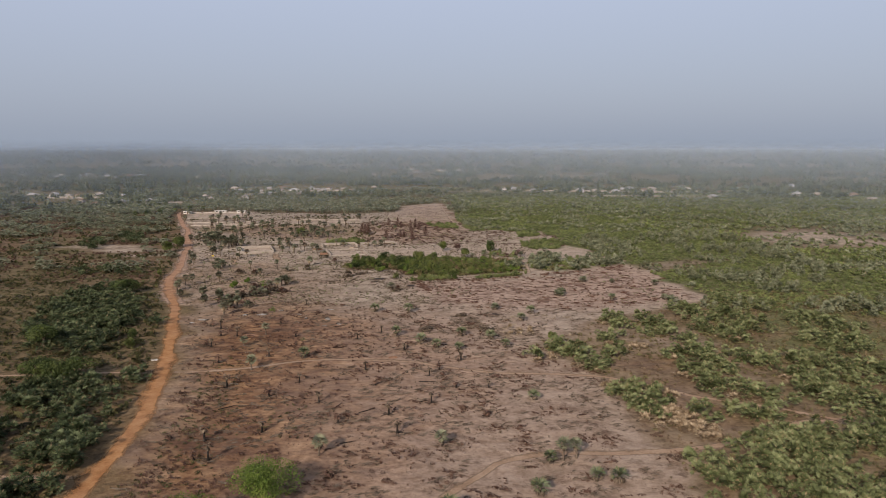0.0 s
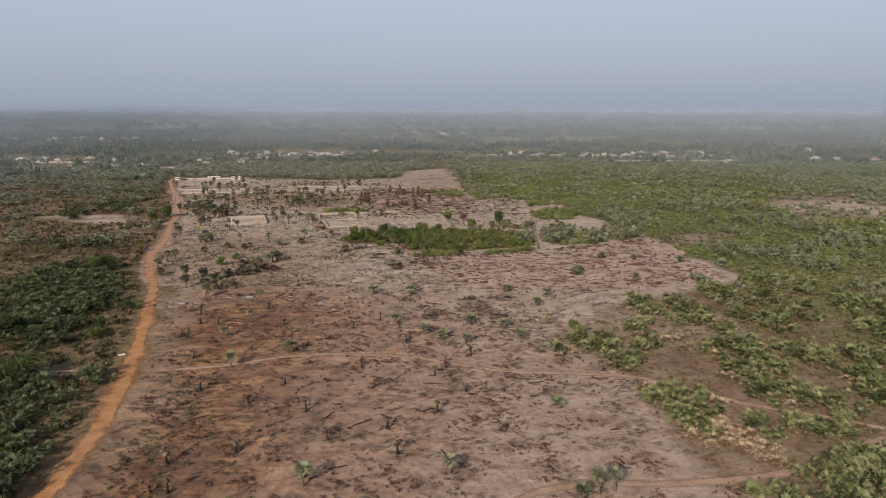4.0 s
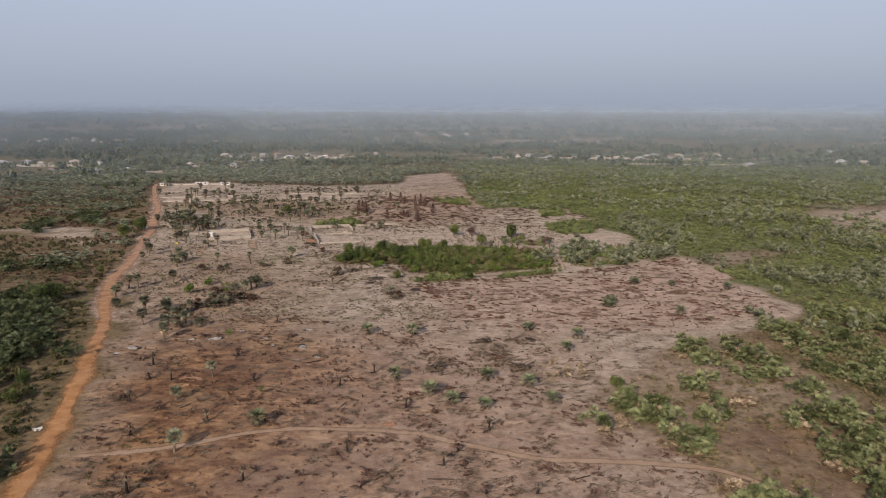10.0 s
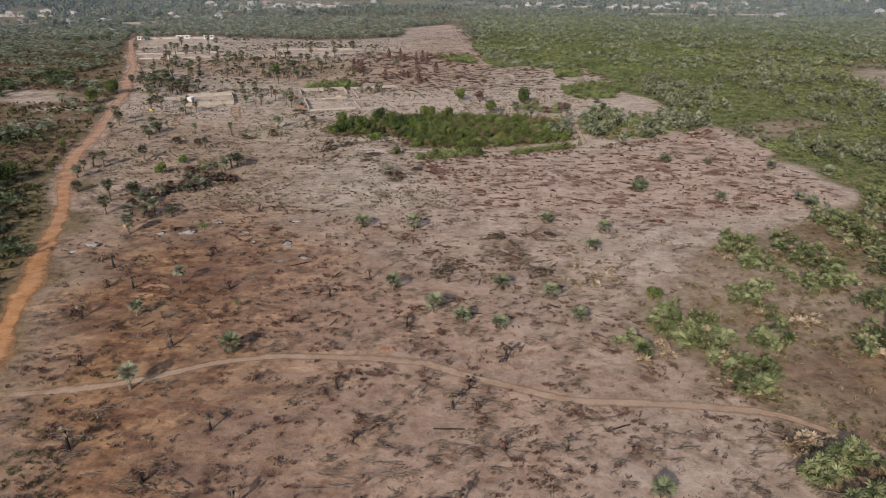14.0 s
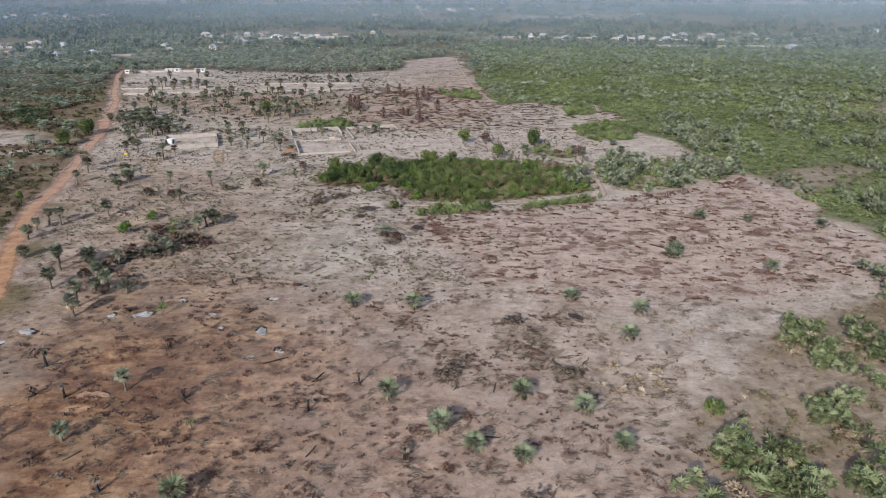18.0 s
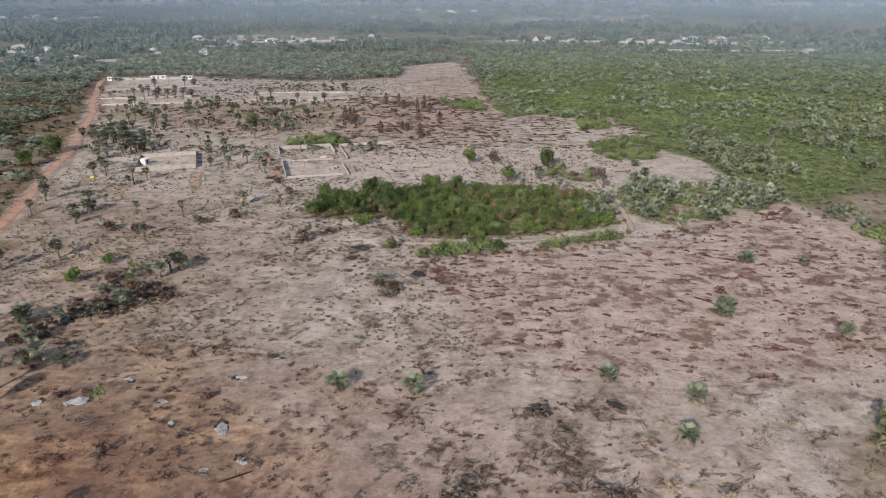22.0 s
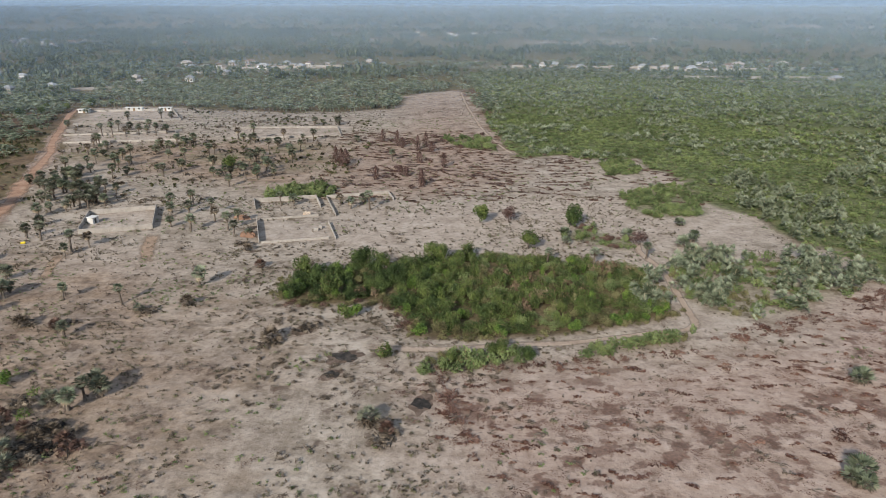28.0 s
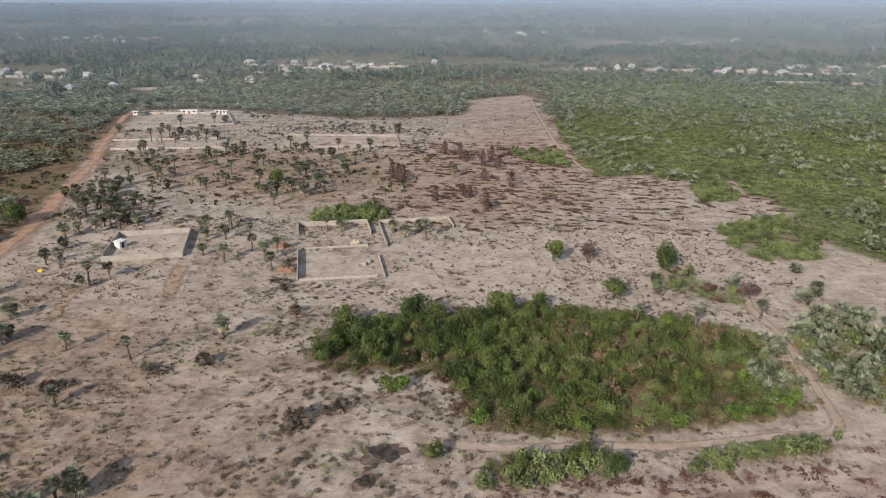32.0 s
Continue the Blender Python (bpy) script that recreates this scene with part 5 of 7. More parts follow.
scatter("thicket_dark_shrubs", CANOPY, np.stack([x, y], 1)[dark], rng.uniform(1.3, 2.5, dark.sum()), DARK_THICKET, "dense dark green leafy end of the thicket", "shrubs", tall[dark], 30)
scatter("thicket_shrubs", CANOPY, np.stack([x, y], 1)[k], rng.uniform(1.2, 2.4, k.sum()), THICKET, "dense dark green leafy thicket on pale sand", "shrubs", tall[k], 31)
x, y = rng.uniform(-43, 48, 330), rng.uniform(204, 256, 330)
k = inside(COPSE, x, y) & (gap_to(COPSE + [COPSE[0]], x, y) > 0.8) & (patchy(x, y, 22, 3) + 0.008 * (y - 230) + 0.012 * x > 0.55)
scatter("thicket_brown_shrubs", SHRUBS_FINE, np.stack([x, y], 1)[k], rng.uniform(1.2, 2.3, k.sum()), SCRUB, "yellow-green and brownish shrubs within the thicket", "shrubs", rng.uniform(1.0, 2.1, k.sum()), 32)
x, y = rng.uniform(-43, 48, 420), rng.uniform(204, 256, 420)
k = inside(COPSE, x, y) & (gap_to(COPSE + [COPSE[0]], x, y) > 0.6) & (patchy(x, y, 13, 6) + np.where(x > 2, 0.22, 0.0) > 0.62)
scatter("thicket_withered_shrubs", SHRUBS_FINE, np.stack([x, y], 1)[k], rng.uniform(1.0, 2.0, k.sum()), OLIVE, "withered olive-brown shrubs within the thicket", "shrubs", rng.uniform(0.9, 2.0, k.sum()), 32)
a = rng.uniform(0, len(COPSE), 150)
c = np.array(COPSE + [COPSE[0]])
edge = c[a.astype(int)] + (c[a.astype(int) + 1] - c[a.astype(int)]) * (a % 1)[:, None] + rng.normal(0, 0.7, (150, 2))
edge = edge[free(edge[:, 0], edge[:, 1], 0.3)]
scatter("thicket_edge_scrub", SHRUBS_MID, edge, rng.uniform(0.5, 1.3, len(edge)), OLIVE, "low olive-brown scrub round the thicket", "shrubs", rng.uniform(0.5, 1.2, len(edge)), 36)
x, y = rng.uniform(-43, 48, 130), rng.uniform(204, 256, 130)
k = inside(COPSE, x, y) & (patchy(x, y, 9, 95) > 0.55)
scatter("thicket_lime_shrubs", SHRUBS_FINE, np.stack([x, y], 1)[k], rng.uniform(0.8, 1.5, k.sum()), BRIGHT, "bright green round shrubs within the thicket", "shrubs", rng.uniform(1.8, 3.0, k.sum()), 96)
x, y = rng.uniform(-42, 0, 160), rng.uniform(212, 232, 160)
k = (gap_to(COPSE[:6], x, y) < 1.8) & (patchy(x, y, 6, 93) > 0.35)
scatter("thicket_edge_brush", SHRUBS_MID, np.stack([x, y], 1)[k], rng.uniform(0.7, 1.5, k.sum()), BROWN, "red-brown withered brush along the thicket", "brush", rng.uniform(0.5, 1.2, k.sum()), 94)
px, py = clump_places([(16, 231, 6, 7, 0, 1.0), (24, 229, 4, 5, 0, 0.8), (12, 220, 3, 3, 0, 1.0), (35, 243, 5, 3, 0, 1.0), (8, 240, 4, 3, 0, 0.8), (-20, 229, 3, 2, 0, 0.8)], 111, 0.35)
scatter("thicket_dry_brush", SHRUBS_MID, np.stack([px, py], 1), rng.uniform(0.7, 1.3, len(px)), DRYGRASS, "brown dry brush in the middle of the thicket", "brush", rng.uniform(1.6, 2.5, len(px)), 112)
x, y = rng.uniform(28, 46, 60), rng.uniform(214, 240, 60)
k = inside(COPSE, x, y) & ((np.hypot((x - 40) / 3.5, (y - 225) / 4.5) < 1) | (np.hypot((x - 36.5) / 2.2, (y - 233) / 2) < 1) | (np.hypot((x - 43) / 2, (y - 237) / 4) < 1) | (np.hypot(x - 32, y - 230.5) < 1.4))
scatter("thicket_palms", CLUMPS, np.stack([x, y], 1)[k], rng.uniform(1.1, 1.7, k.sum()), ROSETTE, "grey-green fan palms at the end of the thicket", "palms", rng.uniform(1.6, 2.2, k.sum()), 33)
hx, hy, hs = [], [], []
for i, (key, p) in enumerate(HEDGES.items()):
    q = np.array(p)
    n = int(np.ptp(q[:, 0]) * np.ptp(q[:, 1]) * 0.9)
    a, b = rng.uniform(q[:, 0].min(), q[:, 0].max(), n), rng.uniform(q[:, 1].min(), q[:, 1].max(), n)
    k = inside(p, a, b) & free(a, b, 0.6)
    k &= (rng.random(n) < (0.16 if key in ("corner", "spit") else 0.4 if key in ("far", "front") else 0.8)) & (patchy(a, b, 7, 40 + i) > (0.24 if key in ("front", "small", "thin") else 0.36))
    hx.append(a[k]), hy.append(b[k])
hx, hy = np.concatenate(hx), np.concatenate(hy)
scatter("hedge_shrubs", SHRUBS_MID, np.stack([hx, hy], 1), rng.uniform(0.7, 1.9, len(hx)), SCRUB, "low green scrub standing beside tracks", "shrubs", rng.gamma(5.0, 0.26, len(hx)).clip(0.5, 2.6), 34)
x, y = wedge(300, 47, 100, 214, 256, 35)
k = inside(HEDGES["corner"], x, y) & free(x, y, 0.6) & (patchy(x, y, 14, 8) > 0.40)
k2 = inside(HEDGES["corner"], x, y) & free(x, y, 0.6) & (patchy(x, y, 9, 88) > 0.3)
scatter("corner_dry_scrub", SHRUBS_MID, np.stack([x, y], 1)[k2], rng.uniform(0.6, 1.5, k2.sum()), OLIVE, "ochre and olive dry scrub between palms", "shrubs", rng.uniform(0.5, 1.3, k2.sum()), 89)
scatter("corner_palms", CLUMPS, np.stack([x, y], 1)[k], rng.uniform(1.0, 1.6, k.sum()), ROSETTE, "grey-green fan palm clumps beside a sandy track", "palms", rng.uniform(1.5, 2.4, k.sum()), 35)

x, y = rng.uniform(26, 49, 130), rng.uniform(257, 283, 130)
k = inside(HEDGES["spit"], x, y) & free(x, y, 0.6) & (patchy(x, y, 6, 90) > 0.45)
scatter("spit_brush", SHRUBS_MID, np.stack([x, y], 1)[k], rng.uniform(0.6, 1.4, k.sum()), BROWN, "red-brown withered brush beside the track", "brush", rng.uniform(0.5, 1.3, k.sum()), 91)

x, y = wedge(8000, 20, 150, 335, 480, 161)
k = ~inside(CLEARED, x, y) & free(x, y, 0.9)
scatter("boundary_scrub", TUFTS, np.stack([x, y], 1)[k], rng.gamma(6.0, 0.19, k.sum()), SCRUB, "low green scrub beside the boundary track", "scrub", rng.uniform(0.4, 1.1, k.sum()), 162)

px, py = clump_places([(-2, 199.5, 4, 3, 0, 1.0), (38, 207.5, 7, 1.2, 15, 0.8)], 113, 0.6)
scatter("hedge_dry_brush", SHRUBS_MID, np.stack([px, py], 1), rng.uniform(0.6, 1.1, len(px)), OLIVE, "olive-brown dry brush in the low hedge", "brush", rng.uniform(0.7, 1.5, len(px)), 114)
px, py = clump_places([(-3.5, 190, 1.4, 9, 8, 1.0), (-1, 178, 1.4, 7, 12, 1.0), (10, 197, 8, 1.5, 5, 0.8), (30, 201, 12, 1.5, 10, 0.8), (60, 212, 14, 3, 25, 0.7), (88, 226, 9, 2.5, 40, 0.7), (80, 180, 8, 3, 0, 0.3), (60, 176, 7, 3, 0, 0.3)], 115, 0.55)
scatter("red_brush", STREWN_BASE, np.stack([px, py], 1), rng.uniform(0.8, 1.6, len(px)), LITTER, "dark red-brown withered brush on sand", "brush", rng.uniform(0.5, 1.2, len(px)), 116)
px, py = clump_places([(-62, 231, 10, 8, 0, 1.0), (-86, 222, 8, 5, 0, 0.7), (-97, 241, 9, 6, 0, 0.7), (-70, 252, 8, 5, 0, 0.5), (-48, 240, 6, 6, 0, 0.5), (-80, 206, 7, 4, 0, 0.6)], 117, 0.5)
k = free(px, py, 0.5)
scatter("grass_tufts", TUFTS, np.stack([px, py], 1)[k], rng.uniform(0.25, 0.75, k.sum()), SCRUB, "fresh green grass tufts on pale sand", "grass", rng.uniform(0.2, 0.5, k.sum()), 118)

# the green field to the east
x, y = wedge(54000, 20, 470, 120, 700, 36)
k = ~inside(CLEARED, x, y) & free(x, y, 0.8) & (y > 150 - 0.2 * (x - 60)) & ~(inside(EAST_DRY, x, y) & (rng.random(len(x)) < 0.85)) & (patchy(x, y, 30, 9) > np.where((y < 340) & (x < 200), 0.04, 0.2))
k &= ~inside(EAST_BARE, x, y) | (rng.random(len(x)) < 0.12)
k &= rng.random(len(x)) < np.where(y < 330, 0.75, np.where((x < 140) & (y < 480), 0.62, 0.27))
near = k & (((y < 330) & (x < 190)) | ((x < 140) & (y < 480)))
scatter("field_scrub", SHRUBS, np.stack([x, y], 1)[near], rng.gamma(6.0, 0.19, near.sum()), SCRUB, "low bright green scrub covering the field", "scrub", rng.uniform(0.5, 1.4, near.sum()), 37)
rest = k & ~near
scatter("far_field_scrub", SHRUBS_FAR, np.stack([x, y], 1)[rest], rng.uniform(1.0, 2.2, rest.sum()), SCRUB, "low green scrub of the far field", "scrub", rng.uniform(1.0, 1.9, rest.sum()), 38)
x, y = wedge(9000, 78, 200, 145, 345, 136)
k = ~inside(CLEARED, x, y) & free(x, y, 0.8) & (y > 150 - 0.2 * (x - 60)) & ~inside(EAST_BARE, x, y) & (rng.random(len(x)) < 0.2)
scatter("field_low_scrub", SHRUBS, np.stack([x, y], 1)[k], rng.gamma(6.0, 0.15, k.sum()), SCRUB, "low green scrub filling the field", "scrub", rng.uniform(0.4, 1.0, k.sum()), 137)
x, y = wedge(15000, 20, 480, 130, 720, 39)
k = ~inside(CLEARED, x, y) & free(x, y, 1.0) & (y > 150 - 0.2 * (x - 60)) & (patchy(x, y, 42, 10) > np.where(y < 360, 0.55, 0.33) + np.clip((120 - x) / 200, 0, 0.3) * ((y > 330) & (y < 500))) & (rng.random(len(x)) < 0.8)
near = k & (y < 340) & (x < 190)
scatter("field_palms", CLUMPS, np.stack([x, y], 1)[near], rng.uniform(0.9, 1.5, near.sum()), FIELD_PALM, "grey-green palm clumps standing in green scrub", "palms", rng.uniform(1.4, 2.4, near.sum()), 40)
rest = k & ~near
scatter("far_field_palms", ROSETTES_FAR, np.stack([x, y], 1)[rest], rng.uniform(1.1, 2.1, rest.sum()), FIELD_PALM, "grey-green palm clumps in the far scrub", "palms", rng.uniform(1.2, 2.4, rest.sum()), 41)

# palm clumps and dry grass to the south-east
x, y = clump_places([(a, b, c * 1.3, d * 1.25, e, f) for a, b, c, d, e, f in SE_CLUMPS + SE_MORE], 42, 0.12)
k = free(x, y, 0.9)
scatter("south_palms", CLUMPS, np.stack([x, y], 1)[k], rng.uniform(1.0, 1.6, k.sum()), SE_PALM, "dense clumps of yellow-green fan palms on brown soil", "palms", rng.uniform(1.1, 1.8, k.sum()), 43)
x, y = clump_places(TAN_CLUMPS + TAN_CLUMPS + SE_CLUMPS, 44, 0.12)
k = free(x, y, 0.7)
scatter("dead_south_palms", ROSETTES, np.stack([x, y], 1)[k], rng.uniform(0.8, 1.5, k.sum()), TAN, "dry tan palm fronds among living palms", "palm fronds", rng.uniform(0.7, 1.5, k.sum()), 45)
x, y = wedge(9000, 30, 170, -40, 175, 46)
k = ~inside(CLEARED, x, y) & free(x, y, 0.7) & (rng.random(len(x)) < 0.55)
scatter("south_undergrowth", TUFTS, np.stack([x, y], 1)[k], rng.uniform(0.4, 1.0, k.sum()), DRYGRASS, "dry brown undergrowth between palms", "undergrowth", rng.uniform(0.3, 0.8, k.sum()), 47)
k = ~inside(CLEARED, x, y) & free(x, y, 0.7) & (patchy(x, y, 17, 26) - 0.006 * (95 - x) > 0.3) & ~(np.hypot((x - 60) / 9, (y - 77) / 8) < 1)
scatter("south_green_undergrowth", TUFTS, np.stack([x, y], 1)[k], rng.gamma(6.0, 0.14, k.sum()), OLIVE, "green undergrowth between palm clumps", "undergrowth", rng.uniform(0.4, 1.0, k.sum()), 47)

# the western side of the road
x, y = wedge(19000, -420, -50, -30, 560, 48)
west = ~inside(CLEARED, x, y) & free(x, y, 1.6) & (x < np.interp(y, [p[1] for p in ROAD], [p[0] for p in ROAD]))
bare = np.hypot((x + 180) / 34, (y - 292) / 12) < 1
k = west & ~bare & (patchy(x, y, 24, 13) > np.where(y < 330, 0.74, 0.52))
px, py = clump_places(WEST_CLUMPS, 149, 0.13)
near = free(px, py, 1.2)
scatter("west_palms", CLUMPS, np.stack([px, py], 1)[near], rng.uniform(1.2, 1.9, near.sum()), WEST_PALM, "dense dark green palms beside the dirt road", "palms", rng.uniform(1.2, 2.0, near.sum()), 49)
near = y < 210
rest = k & ~near
scatter("west_far_palms", STALK_PALMS, np.stack([x, y], 1)[rest], rng.uniform(1.3, 2.0, rest.sum()), PALM, "grey-green palms with thin trunks west of the road", "palms", rng.uniform(0.6, 1.15, rest.sum()), 50)
x, y = wedge(22000, -420, -50, -30, 570, 51)
west = ~inside(CLEARED, x, y) & free(x, y, 1.4) & (x < np.interp(y, [p[1] for p in ROAD], [p[0] for p in ROAD]))
k = west & ~(np.hypot((x + 180) / 34, (y - 292) / 12) < 1) & (patchy(x, y, 40, 14) > 0.22) & (rng.random(len(x)) < 0.9)
dry = k & (y > 170) & (patchy(x, y, 26, 68) > 0.45)
k &= ~dry
scatter("west_dry_scrub", SHRUBS_FAR, np.stack([x, y], 1)[dry], rng.uniform(0.5, 1.4, dry.sum()), BROWN, "low brown dry scrub west of the road", "scrub", rng.uniform(0.4, 1.1, dry.sum()), 153)
scatter("west_scrub", SHRUBS_FAR, np.stack([x, y], 1)[k], rng.uniform(0.5, 1.7, k.sum()), LEFT_SCRUB, "dark green and brown scrub west of the road", "scrub", rng.uniform(0.6, 1.5, k.sum()), 52)

x, y = wedge(9000, -190, -56, -10, 230, 151)
k = ~inside(CLEARED, x, y) & free(x, y, 0.9) & (x < np.interp(y, [p[1] for p in ROAD], [p[0] for p in ROAD]))
scatter("west_undergrowth", TUFTS, np.stack([x, y], 1)[k], rng.gamma(5.0, 0.2, k.sum()), LEFT_SCRUB, "low olive-brown undergrowth west of the road", "undergrowth", rng.uniform(0.3, 0.9, k.sum()), 152)

# palm wood behind the clearing, then trees to the horizon
x, y = wedge(17000, -330, 420, 480, 800, 53)
k = ~inside(CLEARED, x, y) & free(x, y, 1.2) & ((x < 30) | (y > 640)) & (patchy(x, y, 60, 15) > np.where(y < 620, 0.15, 0.34))
k &= ~(np.hypot((x + 160) / 90, (y - 755) / 40) < 1) & ~(np.hypot((x - 80) / 60, (y - 755) / 28) < 1) & ~(np.hypot((x - 200) / 80, (y - 730) / 30) < 1) & (rng.random(len(x)) < np.where(y < 640, 0.9, 0.42))
scatter("palm_wood", STALK_PALMS, np.stack([x, y], 1)[k], rng.uniform(1.4, 2.3, k.sum()), ROSETTE, "grey-green palm wood behind the clearing", "palm wood", rng.uniform(0.7, 1.35, k.sum()), 54)
x, y = wedge(14000, -900, 950, 520, 1500, 55)
k = ~inside(CLEARED, x, y) & ((y > 640) | (x < -235 - 0.1 * (y - 500))) & (patchy(x, y, 120, 16) > np.where(x < -100, 0.27, 0.46))
for cx, cy, rx, ry in ((-160, 755, 90, 40), (80, 755, 60, 28), (200, 730, 80, 30), (-390, 655, 60, 26), (190, 1080, 115, 70), (55, 670, 40, 26), (-140, 575, 45, 26), (-570, 1060, 90, 60)):
    k &= (np.hypot((x - cx) / rx, (y - cy) / ry) > 1) | (rng.random(len(x)) < 0.3)
size = rng.uniform(2.6, 5.2, len(x))
scatter("far_trees", SHRUBS_FAR, np.stack([x, y], 1)[k], size[k], FAR_LEAF, "dark broad trees round the distant village", "woodland", (size * rng.uniform(1.0, 1.7, len(x)))[k], 56)
x, y = wedge(7500, -2900, 2900, 1450, 4300, 57)
k = patchy(x, y, 420, 17) > 0.36
size = rng.uniform(6, 15, len(x))
scatter("horizon_trees", SHRUBS_FAR, np.stack([x, y], 1)[k], size[k], FAR_LEAF, "woodland fading into haze at the horizon", "woodland", (size * 0.8)[k], 58)

# ---------------------------------------------------------------- what was left on the cleared land
STREWN = []
for k in range(5):
    q = np.random.default_rng(300 + k)
    n = 26
    p = np.stack([q.normal(0, 0.5, n), q.normal(0, 0.26, n), np.abs(q.normal(0.05, 0.07, n))], 1)
    a = q.uniform(0, 6.28, n)
    s = q.uniform(0.04, 0.12, n)
    t = np.stack([np.cos(a), np.sin(a), q.uniform(-0.3, 0.3, n)], 1) * s[:, None]
    w = np.stack([-np.sin(a), np.cos(a), q.uniform(-0.4, 0.4, n)], 1) * (s * 0.5)[:, None]
    v = np.stack([p - t, p - w, p + t, p + w], 1).reshape(-1, 3)
    v[:, 2] = np.maximum(v[:, 2], 0.015)
    STREWN.append((v, np.arange(n * 4).reshape(-1, 4)))
BRANCHES = []
for k in range(5):
    q = np.random.default_rng(320 + k)
    vs, fs, m = [], [], 0
    for j in range(7):
        a, L, r = q.normal(0.2, 0.55), q.uniform(0.5, 1.5), q.uniform(0.025, 0.06)
        c0 = np.array([q.normal(0, 0.5), q.normal(0, 0.25), 0.05 + 0.1 * q.random()])
        d = np.array([math.cos(a), math.sin(a), q.uniform(-0.05, 0.25)]) * L * 0.5
        s = np.array([-math.sin(a), math.cos(a), 0]) * r
        u = np.array([0, 0, r])
        vs += [c0 - d - s, c0 - d + u, c0 - d + s, c0 + d - s * 0.5, c0 + d + u * 0.5, c0 + d + s * 0.5]
        fs += [(m, m + 1, m + 4, m + 3), (m + 1, m + 2, m + 5, m + 4), (m + 2, m, m + 3, m + 5)]
        m += 6
    v = np.array(vs)
    v[:, 2] = np.maximum(v[:, 2], 0.01)
    BRANCHES.append((v, np.array(fs)))

lots = [[(-104, 271), (-84, 276), (-90, 296), (-108, 290)], [(-52, 263), (-33, 267), (-37, 283), (-57, 283)], [(-188.4, 445), (-141, 461.5), (-156, 494), (-206, 487)], [(-170, 397), (-123.5, 405.5), (-131, 425.5), (-178, 416)], [(-101, 408), (-50.5, 415), (-55.5, 437), (-107, 435)]]
x, y = wedge(20000, -60, 115, 90, 250, 60)
k = inside(CLEARED, x, y) & free(x, y, 0.8) & ~inside(COPSE, x, y)
red = soft_in(RED_1, x, y, 20) > rng.random(len(x)) * 0.9 + 0.05
k1 = k & red & (patchy(x, y, 8, 20) > 0.58) & (rng.random(len(x)) < 0.55)
scatter("leaf_litter", STREWN, np.stack([x, y], 1)[k1], rng.uniform(0.8, 2.0, k1.sum()), LITTER, "rows of reddish-brown raked leaf litter", "leaf litter", rng.uniform(0.7, 1.5, k1.sum()), 61, 0, False)
x, y = wedge(9000, -60, 60, 300, 590, 62)
k2 = inside(CLEARED, x, y) & (soft_in(RED_2, x, y, 34) > rng.random(len(x)) * 0.8 + 0.15) & (patchy(x, y, 12, 21) > 0.55) & (rng.random(len(x)) < 0.6)
scatter("far_leaf_litter", STREWN, np.stack([x, y], 1)[k2], rng.uniform(0.9, 2.4, k2.sum()), GREY_LITTER, "dark purple-brown litter rows on the far clearing", "leaf litter", rng.uniform(0.8, 2.0, k2.sum()), 63)
x, y = wedge(12000, -100, 60, -40, 240, 64)
k3 = inside(CLEARED, x, y) & free(x, y, 0.7) & ~inside(COPSE, x, y) & (rng.random(len(x)) < np.clip(1.25 - (y - 60) / 150, 0.5, 1)) & (patchy(x, y, 7, 22) > 0.6)
scatter("brush_litter", STREWN, np.stack([x, y], 1)[k3], rng.uniform(0.6, 1.7, k3.sum()), BROWN, "scorched brush and grey-brown litter on bare soil", "leaf litter", rng.uniform(0.9, 2.2, k3.sum()), 65)
x, y = wedge(14000, -100, 60, -40, 250, 66)
k4 = inside(CLEARED, x, y) & free(x, y, 0.7) & ~inside(COPSE, x, y) & (rng.random(len(x)) < np.clip(1.2 - (y - 60) / 110, 0.12, 1)) & (patchy(x, y, 13, 23) > 0.58)
scatter("fallen_branches", BRANCHES, np.stack([x, y], 1)[k4], rng.uniform(0.5, 1.2, k4.sum()), DEADWOOD, "charred and dead branches strewn over scorched soil", "branches", rng.uniform(0.9, 2.4, k4.sum()), 67, 0, False)
x, y = wedge(30000, -190, 100, -20, 500, 68)
k5 = inside(CLEARED, x, y) & free(x, y, 0.6) & ~inside(COPSE, x, y) & (rng.random(len(x)) < np.clip((y + 20) / 250, 0.15, 0.8)) & (patchy(x, y, 16, 27) + 0.4 * patchy(x, y, 60, 28) > rng.uniform(0.45, 1.0, len(x)))
for p in lots:
    k5 &= ~inside(p, x, y) | (rng.random(len(x)) < 0.3)
scatter("regrowth_tufts", TUFTS, np.stack([x, y], 1)[k5], rng.gamma(4.0, 0.12, k5.sum()), GREY_LITTER, "small dry tufts regrowing on cleared sand", "tufts", rng.uniform(0.25, 0.8, k5.sum()), 69)
k6 = inside(CLEARED, x, y) & free(x, y, 0.6) & ~inside(COPSE, x, y) & (patchy(x, y, 30, 24) > 0.6) & (y > 150) & (rng.random(len(x)) < 0.5)
scatter("green_tufts", TUFTS, np.stack([x, y], 1)[k6], rng.uniform(0.25, 0.9, k6.sum()), SCRUB, "small green tufts regrowing on cleared sand", "tufts", rng.uniform(0.2, 0.6, k6.sum()), 70)
rng = np.random.default_rng(91)
x, y = wedge(5000, -200, -35, 300, 500, 72)
k7 = inside(CLEARED, x, y) & free(x, y, 0.8) & (patchy(x, y, 24, 29) > 0.5) & (rng.random(len(x)) < 0.3)
for p in lots:
    k7 &= ~inside(p, x, y)
